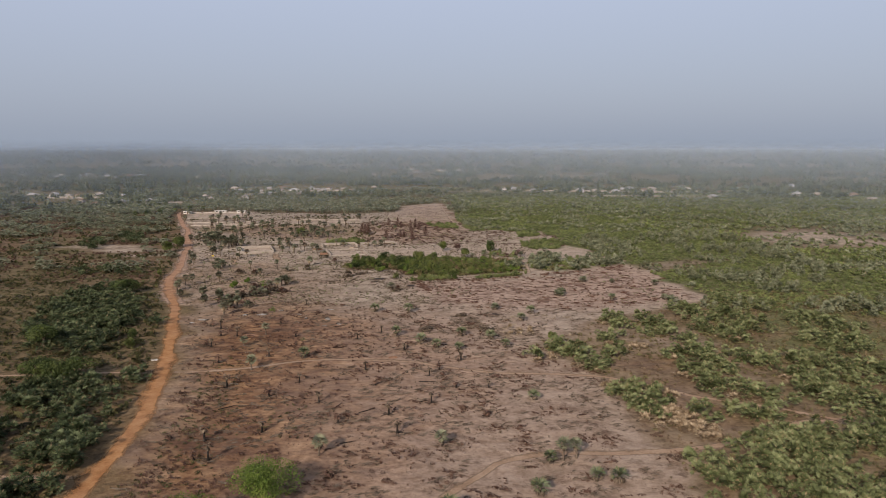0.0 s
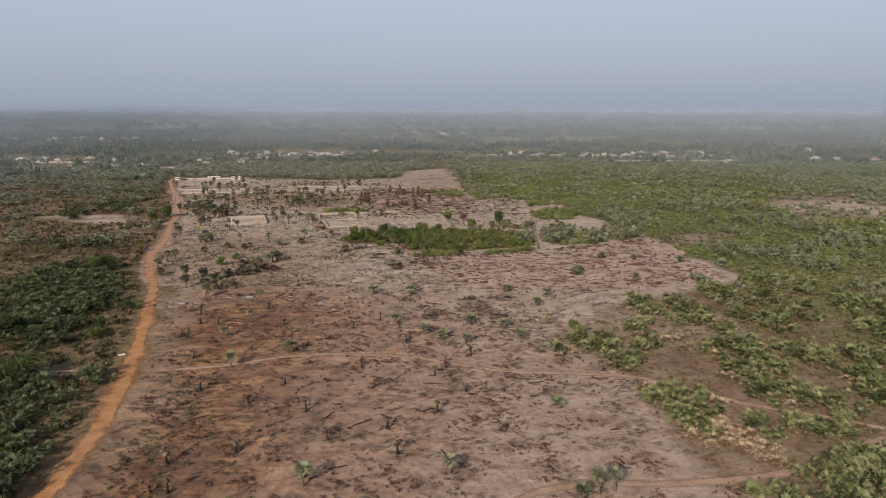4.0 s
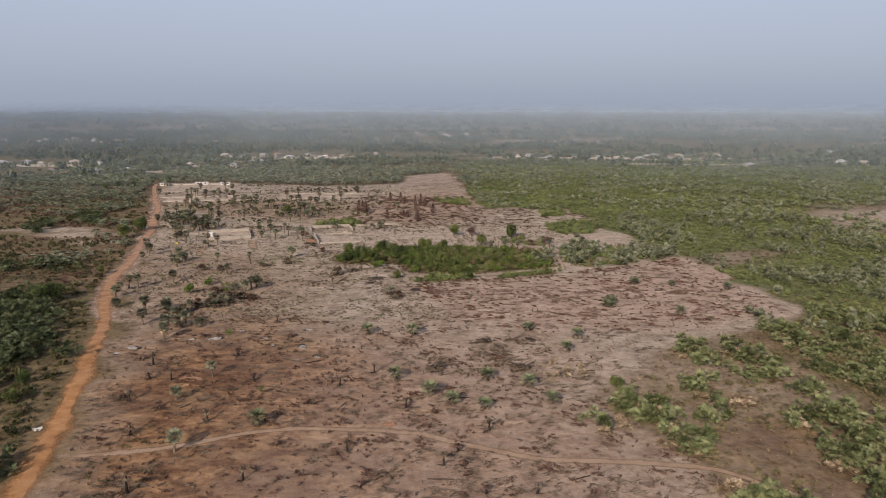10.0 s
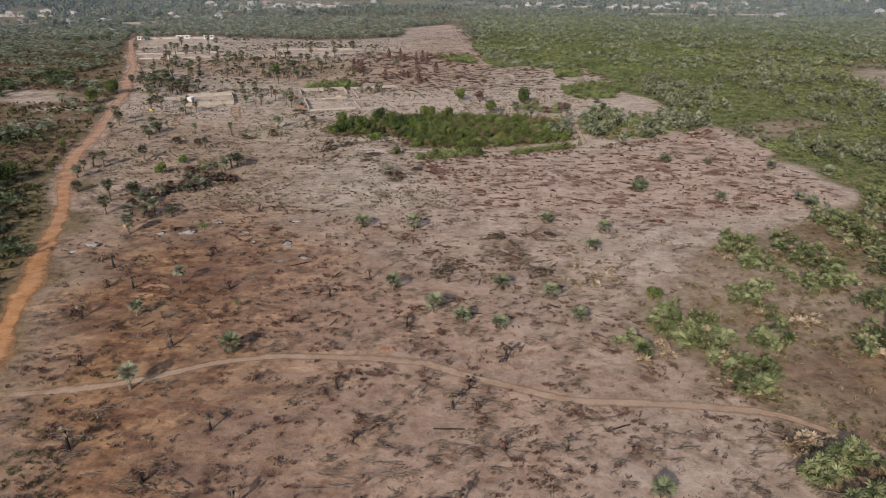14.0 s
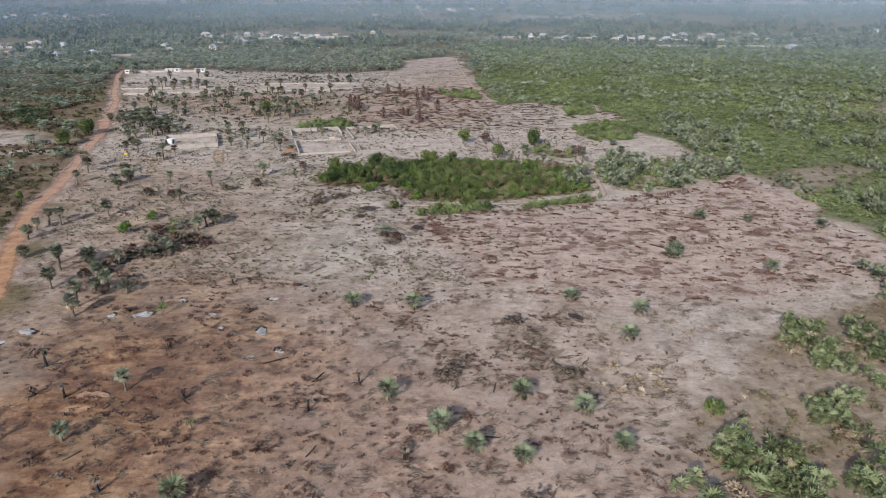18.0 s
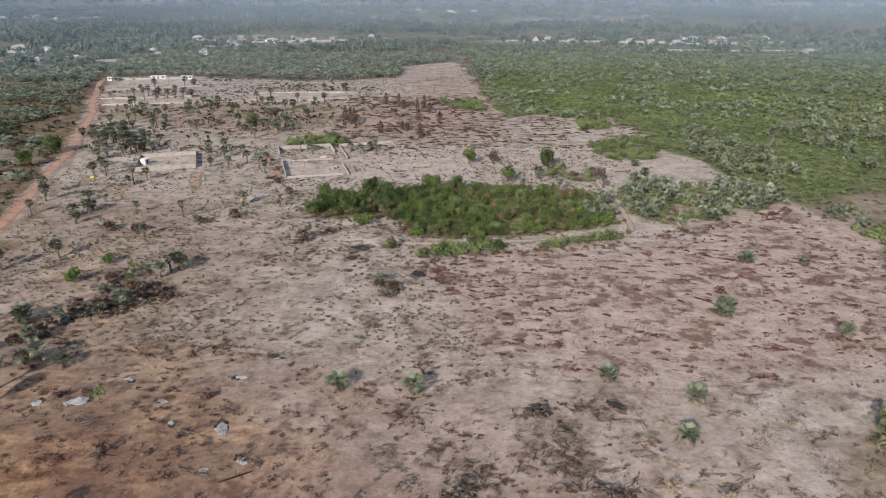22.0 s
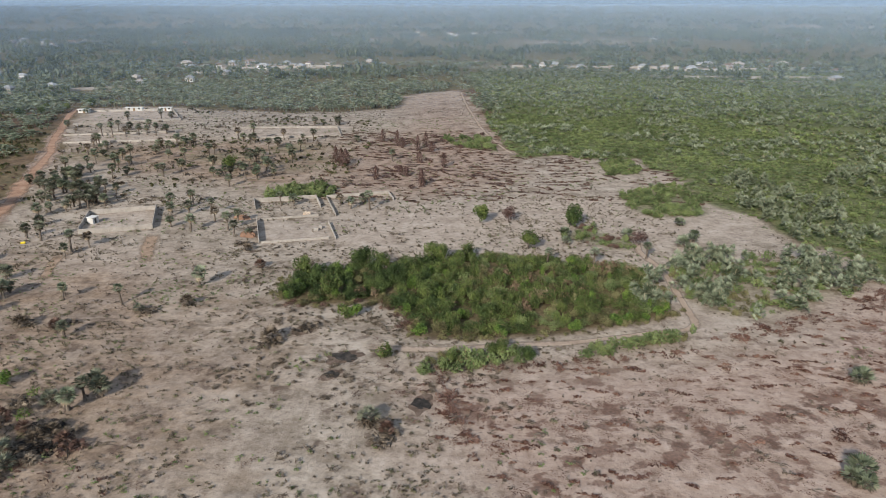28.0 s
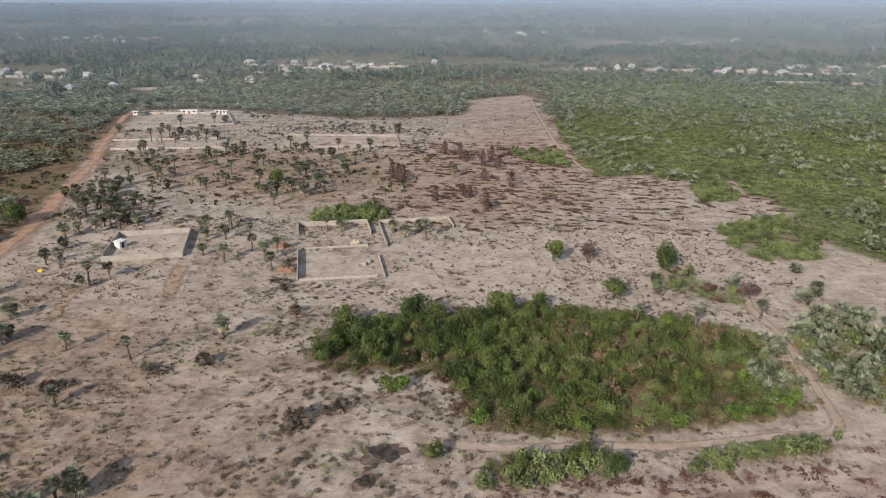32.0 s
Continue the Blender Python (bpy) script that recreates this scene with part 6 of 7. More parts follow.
scatter("dry_scrub", SHRUBS_FAR, np.stack([x, y], 1)[k7], rng.gamma(5.0, 0.16, k7.sum()), GREY_LITTER, "dry grey-brown scrub on the far clearing", "scrub", rng.uniform(0.4, 1.1, k7.sum()), 73)
k8 = inside(CLEARED, x, y) & free(x, y, 0.8) & (patchy(x, y, 24, 30) > 0.6) & (rng.random(len(x)) < 0.35)
for p in lots:
    k8 &= ~inside(p, x, y)
scatter("olive_scrub", SHRUBS_FAR, np.stack([x, y], 1)[k8], rng.gamma(5.0, 0.18, k8.sum()), LEFT_SCRUB, "low olive scrub on the far clearing", "scrub", rng.uniform(0.5, 1.3, k8.sum()), 74)
x, y = wedge(900, -50, 10, 180, 262, 78)
k9 = inside(CLEARED, x, y) & ~inside(COPSE, x, y) & free(x, y, 0.9) & (patchy(x, y, 13, 31) > 0.6)
scatter("dead_brush", SHRUBS_MID, np.stack([x, y], 1)[k9], rng.uniform(0.3, 0.9, k9.sum()), GREY_LITTER, "low dead brush on cleared sand", "brush", rng.uniform(0.2, 0.6, k9.sum()), 79)
x, y = clump_places([(13, 126, 5.5, 9, 15, 1.5), (18, 117, 5, 5, 0, 1.4), (4, 113, 10, 2.2, 4, 1.0), (21, 111, 4, 4, 0, 1.3), (24, 130, 3, 3, 0, 0.6), (-58, 176, 6, 4, 0, 0.5), (2, 122, 3, 6, 0, 0.7)], 101, 0.9)
scatter("grey_brush", STREWN + BRANCHES[:2], np.stack([x, y], 1), rng.uniform(0.6, 1.3, len(x)), GREY_LITTER, "flattened grey brush on cleared sand", "brush", rng.uniform(1.0, 3.0, len(x)), 102)
x, y = wedge(5200, -75, 60, -20, 190, 97)
k = inside(BURNT, x, y) & free(x, y, 0.8) & (patchy(x, y, 9, 98) + 0.3 * patchy(x, y, 3, 99) > 0.72)
scatter("burnt_tufts", TUFTS, np.stack([x, y], 1)[k], rng.gamma(4.0, 0.13, k.sum()), BROWN, "burnt brown stubble and tufts on scorched soil", "tufts", rng.uniform(0.3, 0.9, k.sum()), 100)
CLODS = [leaf_cloud(38, 1.0, 0.5, 0.34, 0.15, 600 + k, 0.0, 4, 0.45, 3) for k in range(5)]
x, y = wedge(16000, -75, 60, -30, 185, 104)
k = (inside(BURNT, x, y) | inside(WARM, x, y)) & free(x, y, 0.8) & (patchy(x, y, 11, 105) + 0.5 * patchy(x, y, 4, 106) > 0.93)
scatter("scorched_clods", CLODS, np.stack([x, y], 1)[k], rng.gamma(2.2, 0.30, k.sum()).clip(0.2, 2.2), BROWN, "dark clods of scorched brush on brown soil", "brush", rng.uniform(0.5, 1.5, k.sum()), 107, 0.03, False)
x, y = wedge(30000, -130, 60, 150, 310, 108)
k = inside(CLEARED, x, y) & ~inside(RED_1, x, y) & ~inside(COPSE, x, y) & free(x, y, 0.6) & (patchy(x, y, 5, 109) * 0.5 + patchy(x, y, 45, 110) * 0.35 + 0.3 * rng.random(len(x)) > 0.70)
for p in lots:
    k &= ~inside(p, x, y)
half = k & (rng.random(len(x)) < 0.6)
scatter("sand_tufts", TUFTS, np.stack([x, y], 1)[half], rng.gamma(6.0, 0.07, half.sum()), OLIVE_DRY, "small dark olive tufts dotted over pale sand", "tufts", rng.uniform(0.2, 0.55, half.sum()), 119)
k &= ~half
scatter("sand_clods", CLODS, np.stack([x, y], 1)[k], rng.gamma(5.0, 0.09, k.sum()), GREY_LITTER, "small dark brush remains dotted over pale sand", "brush", rng.uniform(0.5, 1.2, k.sum()), 120, 0.02, False)
STREAKS = [leaf_cloud(34, 1.0, 0.34, 0.26, 0.2, 620 + k, 0.0, 5, 0.45, 3) for k in range(5)]
q = np.random.default_rng(123)
rows = []
for i in range(30):
    u = np.cumsum(q.uniform(1.6, 6.5, 80)) - 20
    v = 3.4 * i + 3.5 * np.sin(u / 13 + 0.25 * i) + q.normal(0, 0.9, 80)
    rows.append(np.stack([-12 + u * 0.95 + v * 0.22, 134 + v * 0.95 - u * 0.05], 1))
rows = np.concatenate(rows)
k = inside(RED_1, rows[:, 0], rows[:, 1]) & inside(CLEARED, rows[:, 0], rows[:, 1]) & free(rows[:, 0], rows[:, 1], 0.6) & (patchy(rows[:, 0], rows[:, 1], 16, 124) > 0.3)
scatter("litter_clods", STREAKS, rows[k], q.gamma(5.0, 0.27, k.sum()), LITTER, "rows of raked red-brown litter clods", "leaf litter", q.uniform(0.5, 1.3, k.sum()), 125, 0.02, False)
rows = []
for i in range(34):
    u = np.cumsum(q.uniform(2.0, 8.0, 40)) - 52
    v = 3.6 * i + 2.2 * np.sin(u / 17 + 0.4 * i) + q.normal(0, 0.8, 40)
    rows.append(np.stack([u, 306 + v - 0.05 * u], 1))
rows = np.concatenate(rows)
k = inside(CLEARED, rows[:, 0], rows[:, 1]) & free(rows[:, 0], rows[:, 1], 0.8) & (patchy(rows[:, 0], rows[:, 1], 22, 126) > np.where(rows[:, 0] < 25, 0.25, 0.42))
scatter("far_litter_rows", STREAKS, rows[k], q.gamma(5.0, 0.48, k.sum()), BROWN, "long rows of dark brown brush on the far clearing", "leaf litter", q.uniform(0.6, 1.5, k.sum()), 127, 0.02, False)
u = rng.uniform(0, 1, (46, 2)) * (62, 110) + (-45, 315)
k = inside(RED_2, u[:, 0], u[:, 1]) & (patchy(u[:, 0], u[:, 1], 18, 128) > 0.4)
scatter("far_dead_shrubs", SHRUBS_MID, u[k], rng.uniform(0.8, 2.0, k.sum()), DEAD_LEAF, "low withered red-brown shrubs on the far clearing", "shrubs", rng.uniform(0.6, 1.8, k.sum()), 129)
px, py = clump_places([(-47, 38, 7, 26, 5, 0.7), (-53, 72, 6, 16, 12, 0.6), (-44, 8, 8, 14, 0, 0.7), (-30, 40, 9, 12, 0, 0.35)], 121, 0.45)
k = free(px, py, 0.6)
scatter("roadside_grass", TUFTS, np.stack([px, py], 1)[k], rng.uniform(0.3, 0.9, k.sum()), LEFT_SCRUB, "dark olive grass tufts on scorched roadside soil", "grass", rng.uniform(0.2, 0.6, k.sum()), 122)
px, py = clump_places([(a, b, 1.9, 1.4, 0, 1.0) for a, b in STUMP_PLACES], 131, 0.8)
scatter("stump_litter", STREWN, np.stack([px, py], 1), rng.uniform(0.4, 0.9, len(px)), BROWN, "scorched litter round burnt palm stumps", "leaf litter", rng.uniform(0.9, 2.4, len(px)), 132)
tan = [(41.0, 132.7), (56.7, 134.4), (43.0, 128.9), (30.0, 117.7), (25.4, 117.7), (25.7, 110.8), (25.4, 107.6), (24.4, 112.5), (45.8, 109.0), (29.5, 131), (27, 127), (48, 131), (28.5, 122)]
TAN_FRONDS = [frond_mesh(441 + k, 0.45, 0.85, TAN, 5) for k in range(3)]
for i, (px, py) in enumerate(tan):
    top = new("frond_heap")
    for j in range(9):
        q = rng.uniform(-1, 1, 3)
        part("frond", TAN_FRONDS[j % 3], top, "", pose(0.7 * q[0], 0.5 * q[1], 0.3 + 0.03 * j, 12 * q[2], 6, 40 * j + 30 * q[0]))
    top.matrix_world = pose(px, py, float(land(px, py)), 0, 0, 47 * i)
    tagged(top, "heap of dry tan palm fronds on sand", "palm fronds", "heaps of fronds")

# charred trunks lying about
LOG = [tube_mesh("log", [([(-1.6 * s, 0.05, 0.13), (-0.5 * s, 0.0, 0.14), (0.7 * s, 0.06, 0.13), (1.7 * s, 0.02, 0.12)], [0.08, 0.10, 0.09, 0.05], 6)], m) for s, m in ((1.0, CHAR), (0.8, DEADWOOD), (1.3, CHAR))]
for i in range(18):
    px, py = rng.uniform(-62, 30), rng.uniform(-5, 120)
    if not (inside(CLEARED, np.array([px]), np.array([py]))[0] and free(np.array([px]), np.array([py]), 1.5)[0]):
        continue
    o = tagged(new("fallen_log", LOG[i % 3]), "charred palm trunk lying on scorched soil", "log", "fallen logs")
    o.matrix_world = pose(px, py, float(land(px, py)), 0, 0, rng.normal(25, 40))


def blot(name, px, py, rx, ry, mat, seed, rim=None, high=0.10):
    """A low uneven patch of ash or soot, with a raised rim where it is a pit."""
    q = np.random.default_rng(seed)
    bm = bmesh.new()
    n, loops = 30, []
    for j, (s, h) in enumerate(((1.0, 0.0), (0.86, 0.7), (0.6, 1.0 if rim is None else 0.35), (0.3, 0.85 if rim is None else 0.15))):
        wob = [s * (1 + 0.17 * math.sin(2 * a + seed) + 0.11 * math.sin(5 * a + 2 * seed) + q.normal(0, 0.10)) for a in np.linspace(0, 6.283, n, endpoint=False)]
        loops.append([bm.verts.new((rx * w * math.cos(6.283 * i / n), ry * w * math.sin(6.283 * i / n), high * h * q.uniform(0.7, 1.2) + (0.03 if h else -0.05))) for i, w in enumerate(wob)])
    for a, b in zip(loops, loops[1:]):
        for i in range(n):
            bm.faces.new((a[i], a[(i + 1) % n], b[(i + 1) % n], b[i]))
    bm.faces.new(loops[-1])
    me = bpy.data.meshes.new(name)
    bm.to_mesh(me)
    bm.free()
    me.materials.append(mat)
    o = new(name, me)
    o.matrix_world = pose(px, py, float(land(px, py)), 0, 0, 0)
    return o


for i, (px, py, rx, ry) in enumerate(((-75.8, 130.1, 1.3, 0.9), (-57.4, 136.9, 1.7, 0.9), (-63.3, 136.5, 0.8, 0.6), (-33.3, 129.5, 1.4, 0.8), (-28.6, 122.4, 0.8, 0.6), (-44.4, 136.8, 0.7, 0.5), (-34.3, 143.6, 0.8, 0.5),
                                      (-33.1, 120.5, 0.6, 0.4), (-78, 126, 0.7, 0.5), (-41, 131, 0.6, 0.4), (-52, 143, 0.6, 0.5), (-30, 150, 0.6, 0.4), (28, 2.5, 1.9, 1.2))):
    top = new("ash_patch")
    top.matrix_world = pose(px, py, float(land(px, py)), 0, 0, 31 * i)
    for key, mat, s, hi, dx in (("scorched_soil", SOOT, 1.3, 0.02, 0.6), ("ash", ASH, 1.2, 0.06, 0.0)):
        o = blot(key, 0, 0, rx * s, ry * s, mat, i + 3, None, hi)
        o.parent, o.matrix_local = top, pose(dx, 0.2 * dx, 0)
    tagged(top, "pale grey ash over scorched soil from a fire", "ash", "ash patches")
ring = []
for i, (px, py, rx, ry) in enumerate(((-21.6, 201.6, 2.4, 1.9), (-22.9, 195.2, 1.6, 1.2), (-7.2, 185.7, 2.0, 1.5), (24.1, 135.2, 1.6, 1.0), (-31, 212, 1.4, 0.9))):
    top = new("charcoal_pit")
    top.matrix_world = pose(px, py, float(land(px, py)), 0, 0, 40 * i)
    for key, mat, s, hi in (("rim", SCORCHED, 1.35, 0.07), ("soot_bed", SOOT, 1.0, 0.14)):
        o = blot(key, 0, 0, rx * s, ry * s, mat, i + 31 + int(10 * s), None, hi)
        o.parent, o.matrix_local = top, pose(0.1 * rx, 0, 0)
    tagged(top, "blackened charcoal pit with brown scorched rim in sand", "fire pit", "charcoal pits")
    a, d = rng.uniform(0, 6.28, 26), rng.uniform(0.95, 1.7, 26)
    ring.append(np.stack([px + rx * d * np.cos(a), py + ry * d * np.sin(a)], 1))
ring = np.concatenate(ring)
scatter("pit_litter", STREWN, ring, rng.uniform(0.5, 1.2, len(ring)), BROWN, "scorched twigs and litter round charcoal pits", "leaf litter", rng.uniform(0.8, 2.0, len(ring)), 75)
for i, (px, py, rx, ry, h) in enumerate(((-54.2, 109.1, 2.2, 1.1, 0.35), (-8.8, 86.6, 1.2, 0.8, 0.3), (-61.9, 285.4, 2.2, 1.4, 0.9), (-56.2, 269.9, 2.4, 1.6, 1.0))):
    tagged(blot("soil_mound", px, py, rx, ry, CLAY, i + 51, None, h), "low heap of orange-red dug soil", "soil heap", "soil heaps")
tagged(blot("sand_heap", -43.7, 289.2, 1.5, 1.2, PALESAND, 61, None, 0.9), "pale building sand heap beside a wall", "sand heap")

# dry scrub on the bare ground beyond the red litter
u = rng.uniform(0, 1, (260, 2)) * (62, 38) + (92, 212)
k = inside(EAST_BARE, u[:, 0], u[:, 1]) & (patchy(u[:, 0], u[:, 1], 9, 133) > 0.45)
scatter("bare_ground_scrub", SHRUBS_MID, u[k], rng.uniform(0.5, 1.3, k.sum()), OLIVE_DRY, "low grey-brown dry scrub on bare ground", "scrub", rng.uniform(0.3, 0.9, k.sum()), 134)

# rubbish tipped beside the road
RAG = [box_mesh("scrap", [(-0.35 * s, -0.22, 0.0, 0.35 * s, 0.22, 0.10 * s)], PLASTER, 0.04) for s in (0.7, 1.0, 1.4)]
for px, py, n in ((-74.2, 84.6, 9), (-124.8, 235.8, 3)):
    top = new("rubbish_heap")
    for j in range(n):
        part("scrap", RAG[j % 3], top, "", pose(rng.normal(0, 0.9), rng.normal(0, 0.5), 0.01 + 0.02 * j, rng.uniform(-8, 8), rng.uniform(-8, 8), rng.uniform(0, 180)))
    top.matrix_world = pose(px, py, float(land(px, py)), 0, 0, 0)
    tagged(top, "scattered pale rubbish tipped beside the dirt road", "rubbish", "rubbish heaps")

# piles of felled brush
PILE = []
for k in range(3):
    parts_ = [fan_crown(10, 0.5, 0.8, 360 + 7 * k + j, 4, 0.25, (-0.2, 0.9)) for j in range(3)]
    q = np.random.default_rng(370 + k)
    pv, pf = join(*[(v * (1, 1, 0.7) + (q.uniform(-1.3, 1.3), q.uniform(-0.8, 0.8), 0.3), f) for v, f in parts_])
    PILE.append((np.maximum(pv, (-99, -99, 0.02)), pf))
STICKS = [tube_mesh("branch", [([(-1.3, 0, 0), (-0.3, 0.12, 0.04), (0.6, 0.0, 0.1), (1.4, 0.1, 0.2)], [0.07, 0.06, 0.05, 0.02], 5)], m) for m in (DEADWOOD, CHAR, CHAR)]
for i, (px, py, rx, ry) in enumerate(((-68.5, 169, 4.5, 2.6), (-63, 174.5, 4.0, 2.4), (-73, 164, 2.6, 1.8))):
    tagged(blot("soot_bed", px, py, rx, ry, SOOT, i + 71, None, 0.05), "blackened scorched ground under felled brush", "soot", "soot beds")
for i, (px, py) in enumerate(((-67.8, 168.0), (-66.3, 171.4), (-64.0, 173.2), (-61.0, 175.0), (-57.0, 174.2), (-68.5, 176), (-63, 179), (12.1, 133.9), (19.2, 115.9),
                              (-0.3, 115.9), (-71, 186), (-86, 215), (-78, 214), (-64, 221), (-55, 262), (-36, 207), (-30, 213), (-14, 180), (-12, 176), (-70.5, 166), (-72.5, 169.5), (-65, 166.5), (-69.5, 172.5), (-62.5, 171.5), (-59.5, 177))):
    top = new("brush_pile")
    top.matrix_world = pose(px, py, float(land(px, py)), 0, 0, 61 * i)
    v, f = PILE[i % 3]
    part("dry_fronds", fast_mesh("dry_fronds", v * (1.25, 1.25, 1.4), f, (CHAR, BROWN, GREY_LITTER)[i % 3] if i < 7 else GREY_LITTER), top)
    for j in range(6):
        part("branch", STICKS[(i + j) % 3], top, "charred branch" if (i + j) % 3 else "", pose(0.9 * math.sin(2.1 * j), 0.6 * math.cos(3.3 * j), 0.2 + 0.06 * j, 0, -8 - 3 * j, 57 * j))
    tagged(top, "pile of felled brush and dry palm fronds", "brush pile", "brush piles")

# ---------------------------------------------------------------- walls, huts, village


def wall_run(name, pts, high, parent, gap=0.0):
    """A straight block wall from point to point with posts and a coping of blocks."""
    for (xa, ya), (xb, yb) in zip(pts, pts[1:]):
        L, a = math.hypot(xb - xa, yb - ya), math.degrees(math.atan2(yb - ya, xb - xa))
        courses = [(0, -0.09, -0.2, L, 0.09, high)]
        ob = part(name, box_mesh(name, courses, BLOCK, 0.015), parent, "", pose(xa, ya, float(land((xa + xb) / 2, (ya + yb) / 2)), 0, 0, a))
        n = max(2, int(L / 3.2) + 1)
        for i in range(n):
            d = 0.15 + (L - 0.3) * i / (n - 1)
            p = part("post", POST, ob, "", pose(d, 0, 0))
            p.scale = (0.8, 0.8, (high + 0.04) / 2.0)


POST = box_mesh("post", [(-0.13, -0.13, -0.2, 0.13, 0.13, 2.0)], BLOCK, 0.02)
WALLS = [
    ("fenced plot of pale cement-block walls on sand", 1.45, [(-102.5, 271.0), (-84.2, 276.0), (-90.5, 295.5), (-108.4, 290.4), (-103.6, 273.6)]),
    ("half-built cement-block plot wall", 1.5, [(-57.0, 282.9), (-51.6, 263.3)]), ("low unfinished cement-block wall course", 0.6, [(-51.2, 263.3), (-33.9, 267.5)]), ("long straight plot wall of cement blocks", 0.8, [(-32.1, 266.9), (-36.1, 281.1)]),
    ("low cement-block wall with openings", 0.6, [(-56.4, 284.0), (-40.2, 288.5)]), ("cement-block enclosure wall", 1.4, [(-60.3, 294.6), (-62.6, 302.7), (-43.9, 306.9), (-41.0, 297.1)]),
    ("low cement-block wall beside palms", 1.0, [(-35.1, 288.2), (-40.7, 307.6), (-21.4, 313.4), (-19.1, 304.8)]), ("long pale cement-block enclosure on far clearing", 0.85, [(-101, 408.2), (-50.3, 415.0), (-55.2, 437.7), (-106.8, 435.0)]),
    ("long pale cement-block enclosure beside the road", 0.9, [(-170.0, 397.4), (-123.1, 405.0), (-130.5, 425.6), (-179, 416.1)]), ("pale enclosure wall with building plots inside", 1.0, [(-188.4, 444.7), (-140.5, 461.6), (-155.9, 494.1), (-206.9, 487.6)]),
]
for label, high, pts in WALLS:
    top = new("compound_wall")
    wall_run("wall", pts, high, top)
    tagged(top, label, "wall", "plot walls")


def house(px, py, turn, L, W, h, wall_mat, roof_mat, label, hip=True):
    """A small one-storey house with eaves, door and windows on both long sides."""
    top = new("house")
    part("wall", box_mesh("wall", [(-L / 2, -W / 2, -0.3, L / 2, W / 2, h)], wall_mat, 0.03), top)
    bm = bmesh.new()
    e, r = 0.45, (W * 0.28 if hip else 0.35)
    ins = L / 2 - W * 0.35 if hip else L / 2 + e
    base = [bm.verts.new(p) for p in ((-L / 2 - e, -W / 2 - e, h), (L / 2 + e, -W / 2 - e, h), (L / 2 + e, W / 2 + e, h), (-L / 2 - e, W / 2 + e, h))]
    low = [bm.verts.new((v.co.x, v.co.y, h - 0.1)) for v in base]
    ridge = [bm.verts.new((-ins, 0, h + r)), bm.verts.new((ins, 0, h + r))]
    for q in ((base[0], base[1], ridge[1], ridge[0]), (base[2], base[3], ridge[0], ridge[1]), (base[1], base[2], ridge[1]), (base[3], base[0], ridge[0]), low[::-1]):
        bm.faces.new(q)
    for i in range(4):
        bm.faces.new((low[i], low[(i + 1) % 4], base[(i + 1) % 4], base[i]))
    me = bpy.data.meshes.new("roof")
    bm.to_mesh(me)
    bm.free()
    me.materials.append(roof_mat)
    part("roof", me, top)
    for s in (-1, 1):
        yy = s * W / 2
        part("door", box_mesh("door", [(-0.5, yy - 0.04, 0, 0.5, yy + 0.04, 2.0)], WOODDOOR, 0.01), top)
        # windows are solid panels on the wall, coloured as dark as a room behind
        for wx in (-L * 0.3, L * 0.3):
            part("window", box_mesh("window", [(wx - 0.6, yy - 0.03, 0.95, wx + 0.6, yy + 0.03, 2.0)], OPENING_SHADE, 0.01), top)
    top.matrix_world = pose(px, py, float(land(px, py)), 0, 0, turn)
    return tagged(top, label, "house", "village houses")


def hut(px, py, turn):
    """The small flat-roofed cement hut in the first plot."""
    top = new("hut")
    part("wall", box_mesh("wall", [(-1.5, -1.3, -0.2, -0.6, -1.15, 2.3), (0.35, -1.3, -0.2, 1.5, -1.15, 2.3), (-0.6, -1.3, 1.95, 0.35, -1.15, 2.3), (-1.5, 1.15, -0.2, 1.5, 1.3, 2.3), (-1.5, -1.15, -0.2, -1.35, 1.15, 2.3),
                                  (1.35, -1.15, -0.2, 1.5, 1.15, 2.3)], PLASTER, 0.02), top)
    part("roof", box_mesh("roof", [(-1.75, -1.55, 2.305, 1.75, 1.55, 2.5)], PLASTER, 0.03), top)
    part("floor_slab", box_mesh("floor_slab", [(-1.6, -1.9, -0.2, 1.6, 1.3, 0.06)], BLOCK, 0.02), top)
    top.matrix_world = pose(px, py, float(land(px, py)), 0, 0, turn) @ Matrix.Scale(0.76, 4)
    return tagged(top, "small white flat-roofed hut with open doorway in walled plot", "hut")


hut(-103.6, 282.2, 74)
for i, (px, py, turn) in enumerate(((-39.0, 273.9, 12), (-37.2, 276.0, 100))):
    top = new("block_stack")
    for j in range(6):
        part("block", box_mesh("block", [(-0.2 + 0.45 * (j % 3), 0, 0.42 * (j // 3), 0.2 + 0.45 * (j % 3), 0.9, 0.4 + 0.42 * (j // 3))], BLOCK, 0.02), top)
    top.matrix_world = pose(px, py, float(land(px, py)), 0, 0, turn)
    tagged(top, "stack of pale cement blocks in half-built plot", "blocks", "block stacks")
top = new("water_tank")
part("tank", box_mesh("tank", [(-0.9, -0.4, 0.0, 0.3, 0.4, 0.55)], YELLOW, 0.18), top)
part("base", box_mesh("base", [(-1.0, -0.5, -0.1, 0.4, 0.5, 0.0)], BLOCK, 0.02), top)
top.matrix_world = pose(-112.8, 263.3, float(land(-112.8, 263.3)) + 0.1, 0, 0, 20)
tagged(top, "small yellow plastic tank on sandy ground beside palms", "tank")

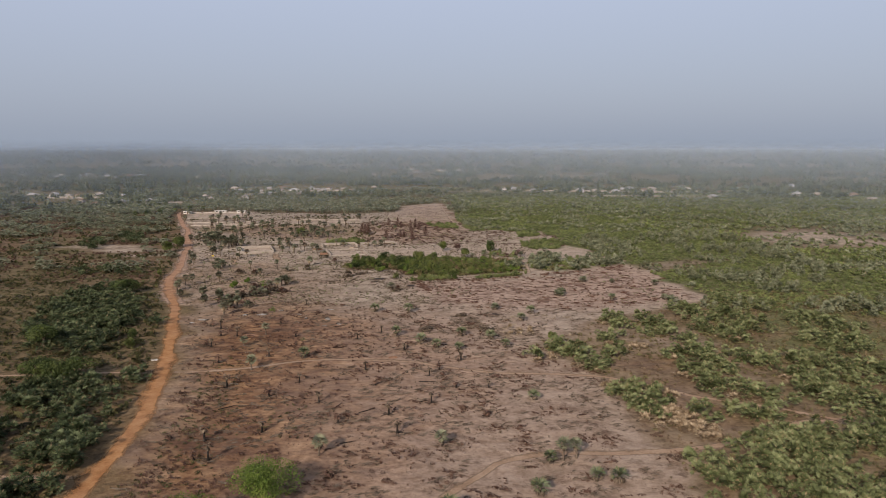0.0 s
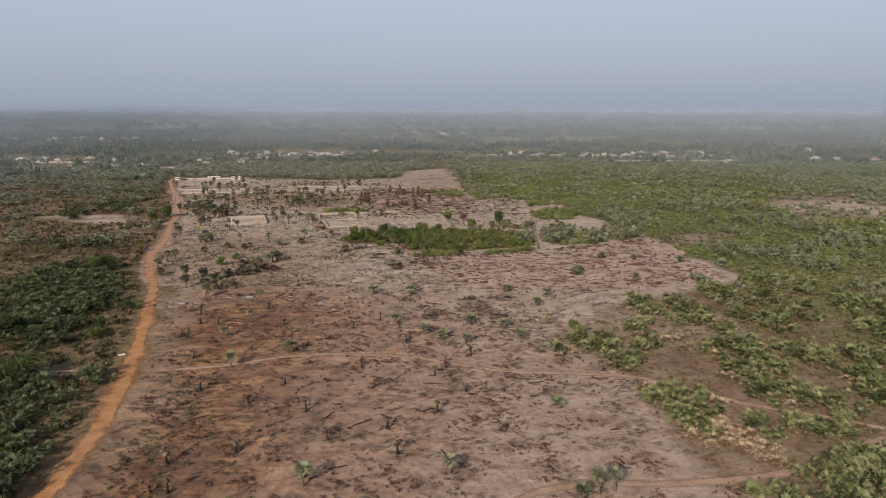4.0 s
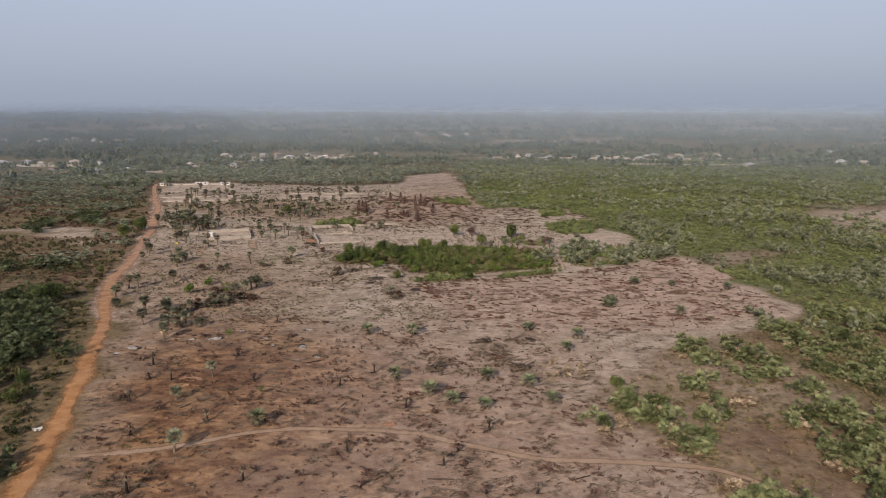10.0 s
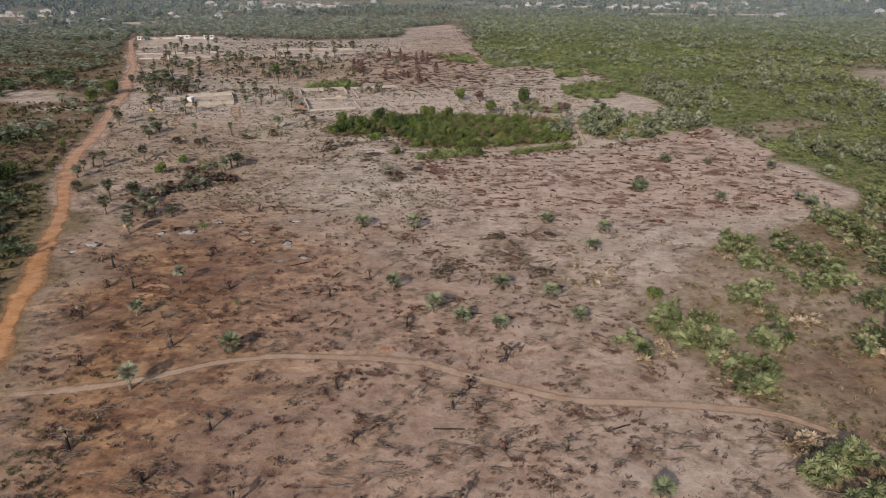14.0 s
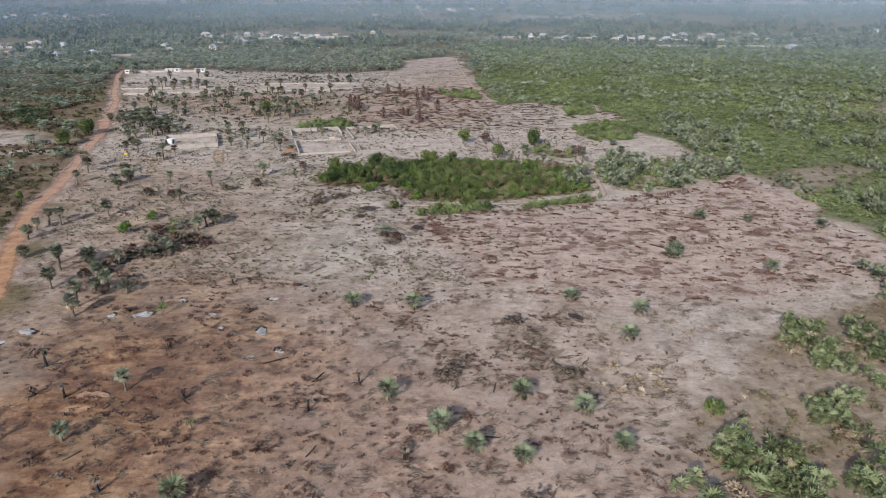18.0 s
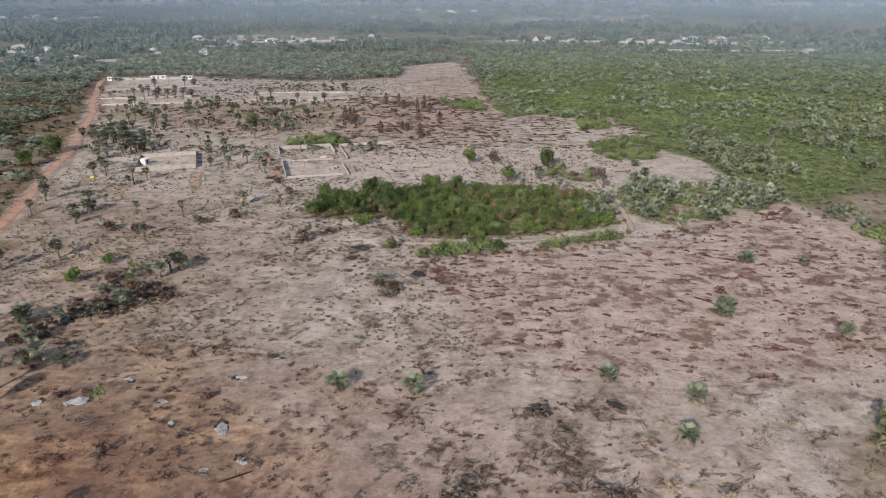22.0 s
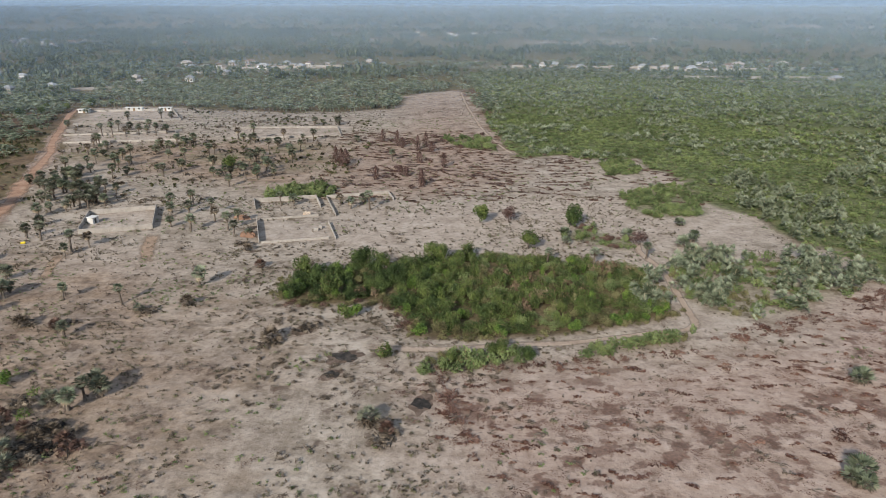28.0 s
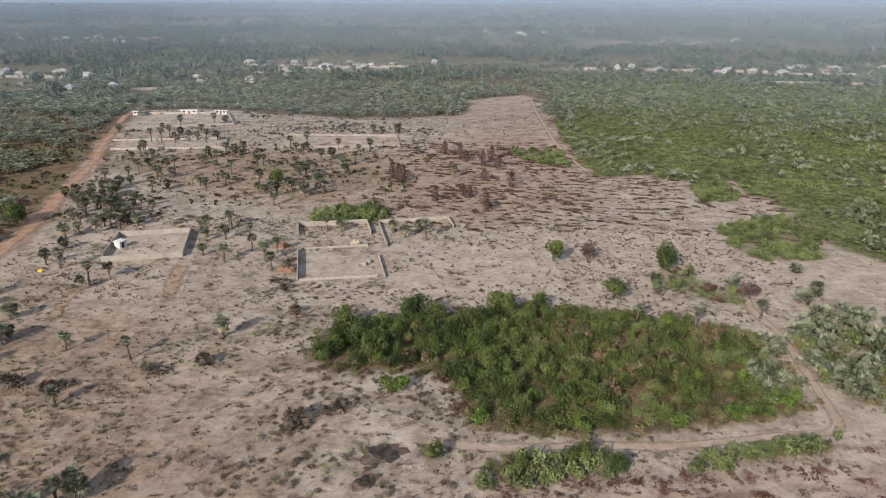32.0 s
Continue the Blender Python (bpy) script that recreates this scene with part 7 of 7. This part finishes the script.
rng = np.random.default_rng(400)
VILLAGE = [(-126.2, 766), (-183.5, 690), (-109, 770), (-163, 740), (-187, 790), (-149, 775), (-73, 790), (-140, 758), (-205, 745), (-225, 735), (88, 748), (100, 755), (31, 788), (175, 735), (192, 728), (214, 722), (255, 745), (260, 735),
           (312, 765), (392, 657), (330, 700), (296, 640), (150, 742), (230, 760), (-380, 665), (-403, 659), (-365, 672), (-420, 668), (-313, 560), (-275, 592), (-224, 618), (-295, 575), (-345, 600), (-195, 640), (-240, 650), (-330, 655)]
FAR_VILLAGE = [(-343, 1065), (-360, 1097), (-546, 1097), (-589, 1097), (-520, 1060), (-560, 1130), (-610, 1070), (-500, 1120), (-32, 1277), (-37, 1338), (-180, 1638), (222, 1130), (86, 1226), (-320, 1090), (-380, 1060), (-470, 980), (-640, 1040),
               (-690, 1100), (-440, 1150), (-300, 1180), (-100, 1150), (-60, 1200), (20, 1250), (300, 1150), (420, 1010), (500, 1100), (560, 900), (470, 820), (620, 980), (700, 1050)]
MORE = [(rng.normal(-160, 60), rng.normal(765, 14)) for _ in range(7)] + [(rng.normal(200, 70), rng.normal(745, 12)) for _ in range(4)] + [(rng.normal(-570, 70), rng.normal(1100, 35)) for _ in range(9)]
MORE += [(rng.normal(-400, 40), rng.normal(668, 10)) for _ in range(6)] + [(rng.uniform(-150, 100), rng.normal(1290, 60)) for _ in range(10)] + [(rng.normal(420, 50), rng.normal(665, 15)) for _ in range(5)]
for i, (px, py) in enumerate(VILLAGE + FAR_VILLAGE + MORE):
    big = 1.3 if i in (10, 11, 15) else 1.0
    white = i % 5 in (0, 3)
    house(px, py, rng.uniform(-25, 25), rng.uniform(5, 10) * big * (1.2 if py > 900 else 1), rng.uniform(5, 7) * big, rng.uniform(2.8, 3.4) * (1.15 if py > 900 else 1), PLASTER if white else BLOCK,
          (RUST, TIN, BLOCK, TIN)[i % 4], "white plastered village house with tin roof" if white else "grey block village house with metal roof", i % 5 != 2)
vt = np.array([(px + rng.normal(0, 9), py + rng.normal(-7, 6)) for px, py in VILLAGE + FAR_VILLAGE + MORE for _ in range(6)])
size = rng.uniform(1.6, 3.2, len(vt)) * np.where(vt[:, 1] > 900, 1.4, 1.0)
scatter("village_trees", SHRUBS_FAR, vt, size, FAR_LEAF, "leafy trees standing among village houses", "trees", size * rng.uniform(0.9, 1.5, len(vt)), 401)
for i, (xa, ya, xb, yb) in enumerate(((-235, 722, -90, 760), (60, 752, 210, 742), (-275, 571, -229, 601), (-420, 650, -340, 655), (160, 664, 300, 655), (205, 715, 330, 735), (-215, 700, -150, 712))):
    top = new("compound_wall")
    wall_run("wall", [(xa, ya), ((xa + xb) / 2, (ya + yb) / 2), (xb, yb)], 2.0, top)
    tagged(top, "long pale compound wall at the village edge", "wall", "village walls")
for i, (px, py, turn, mat, label) in enumerate(((-202.5, 486.5, 4, PLASTER, "small white building at the back of a walled plot"), (-177, 492.5, 4, PLASTER, "long low white building at the back of a walled plot"), (-160, 494.2, 4, PLASTER, "small white unfinished building in walled plot"))):
    house(px, py, turn, (6.0, 9.0, 6.5)[i], 2.6, 1.9, mat, mat, label, False)
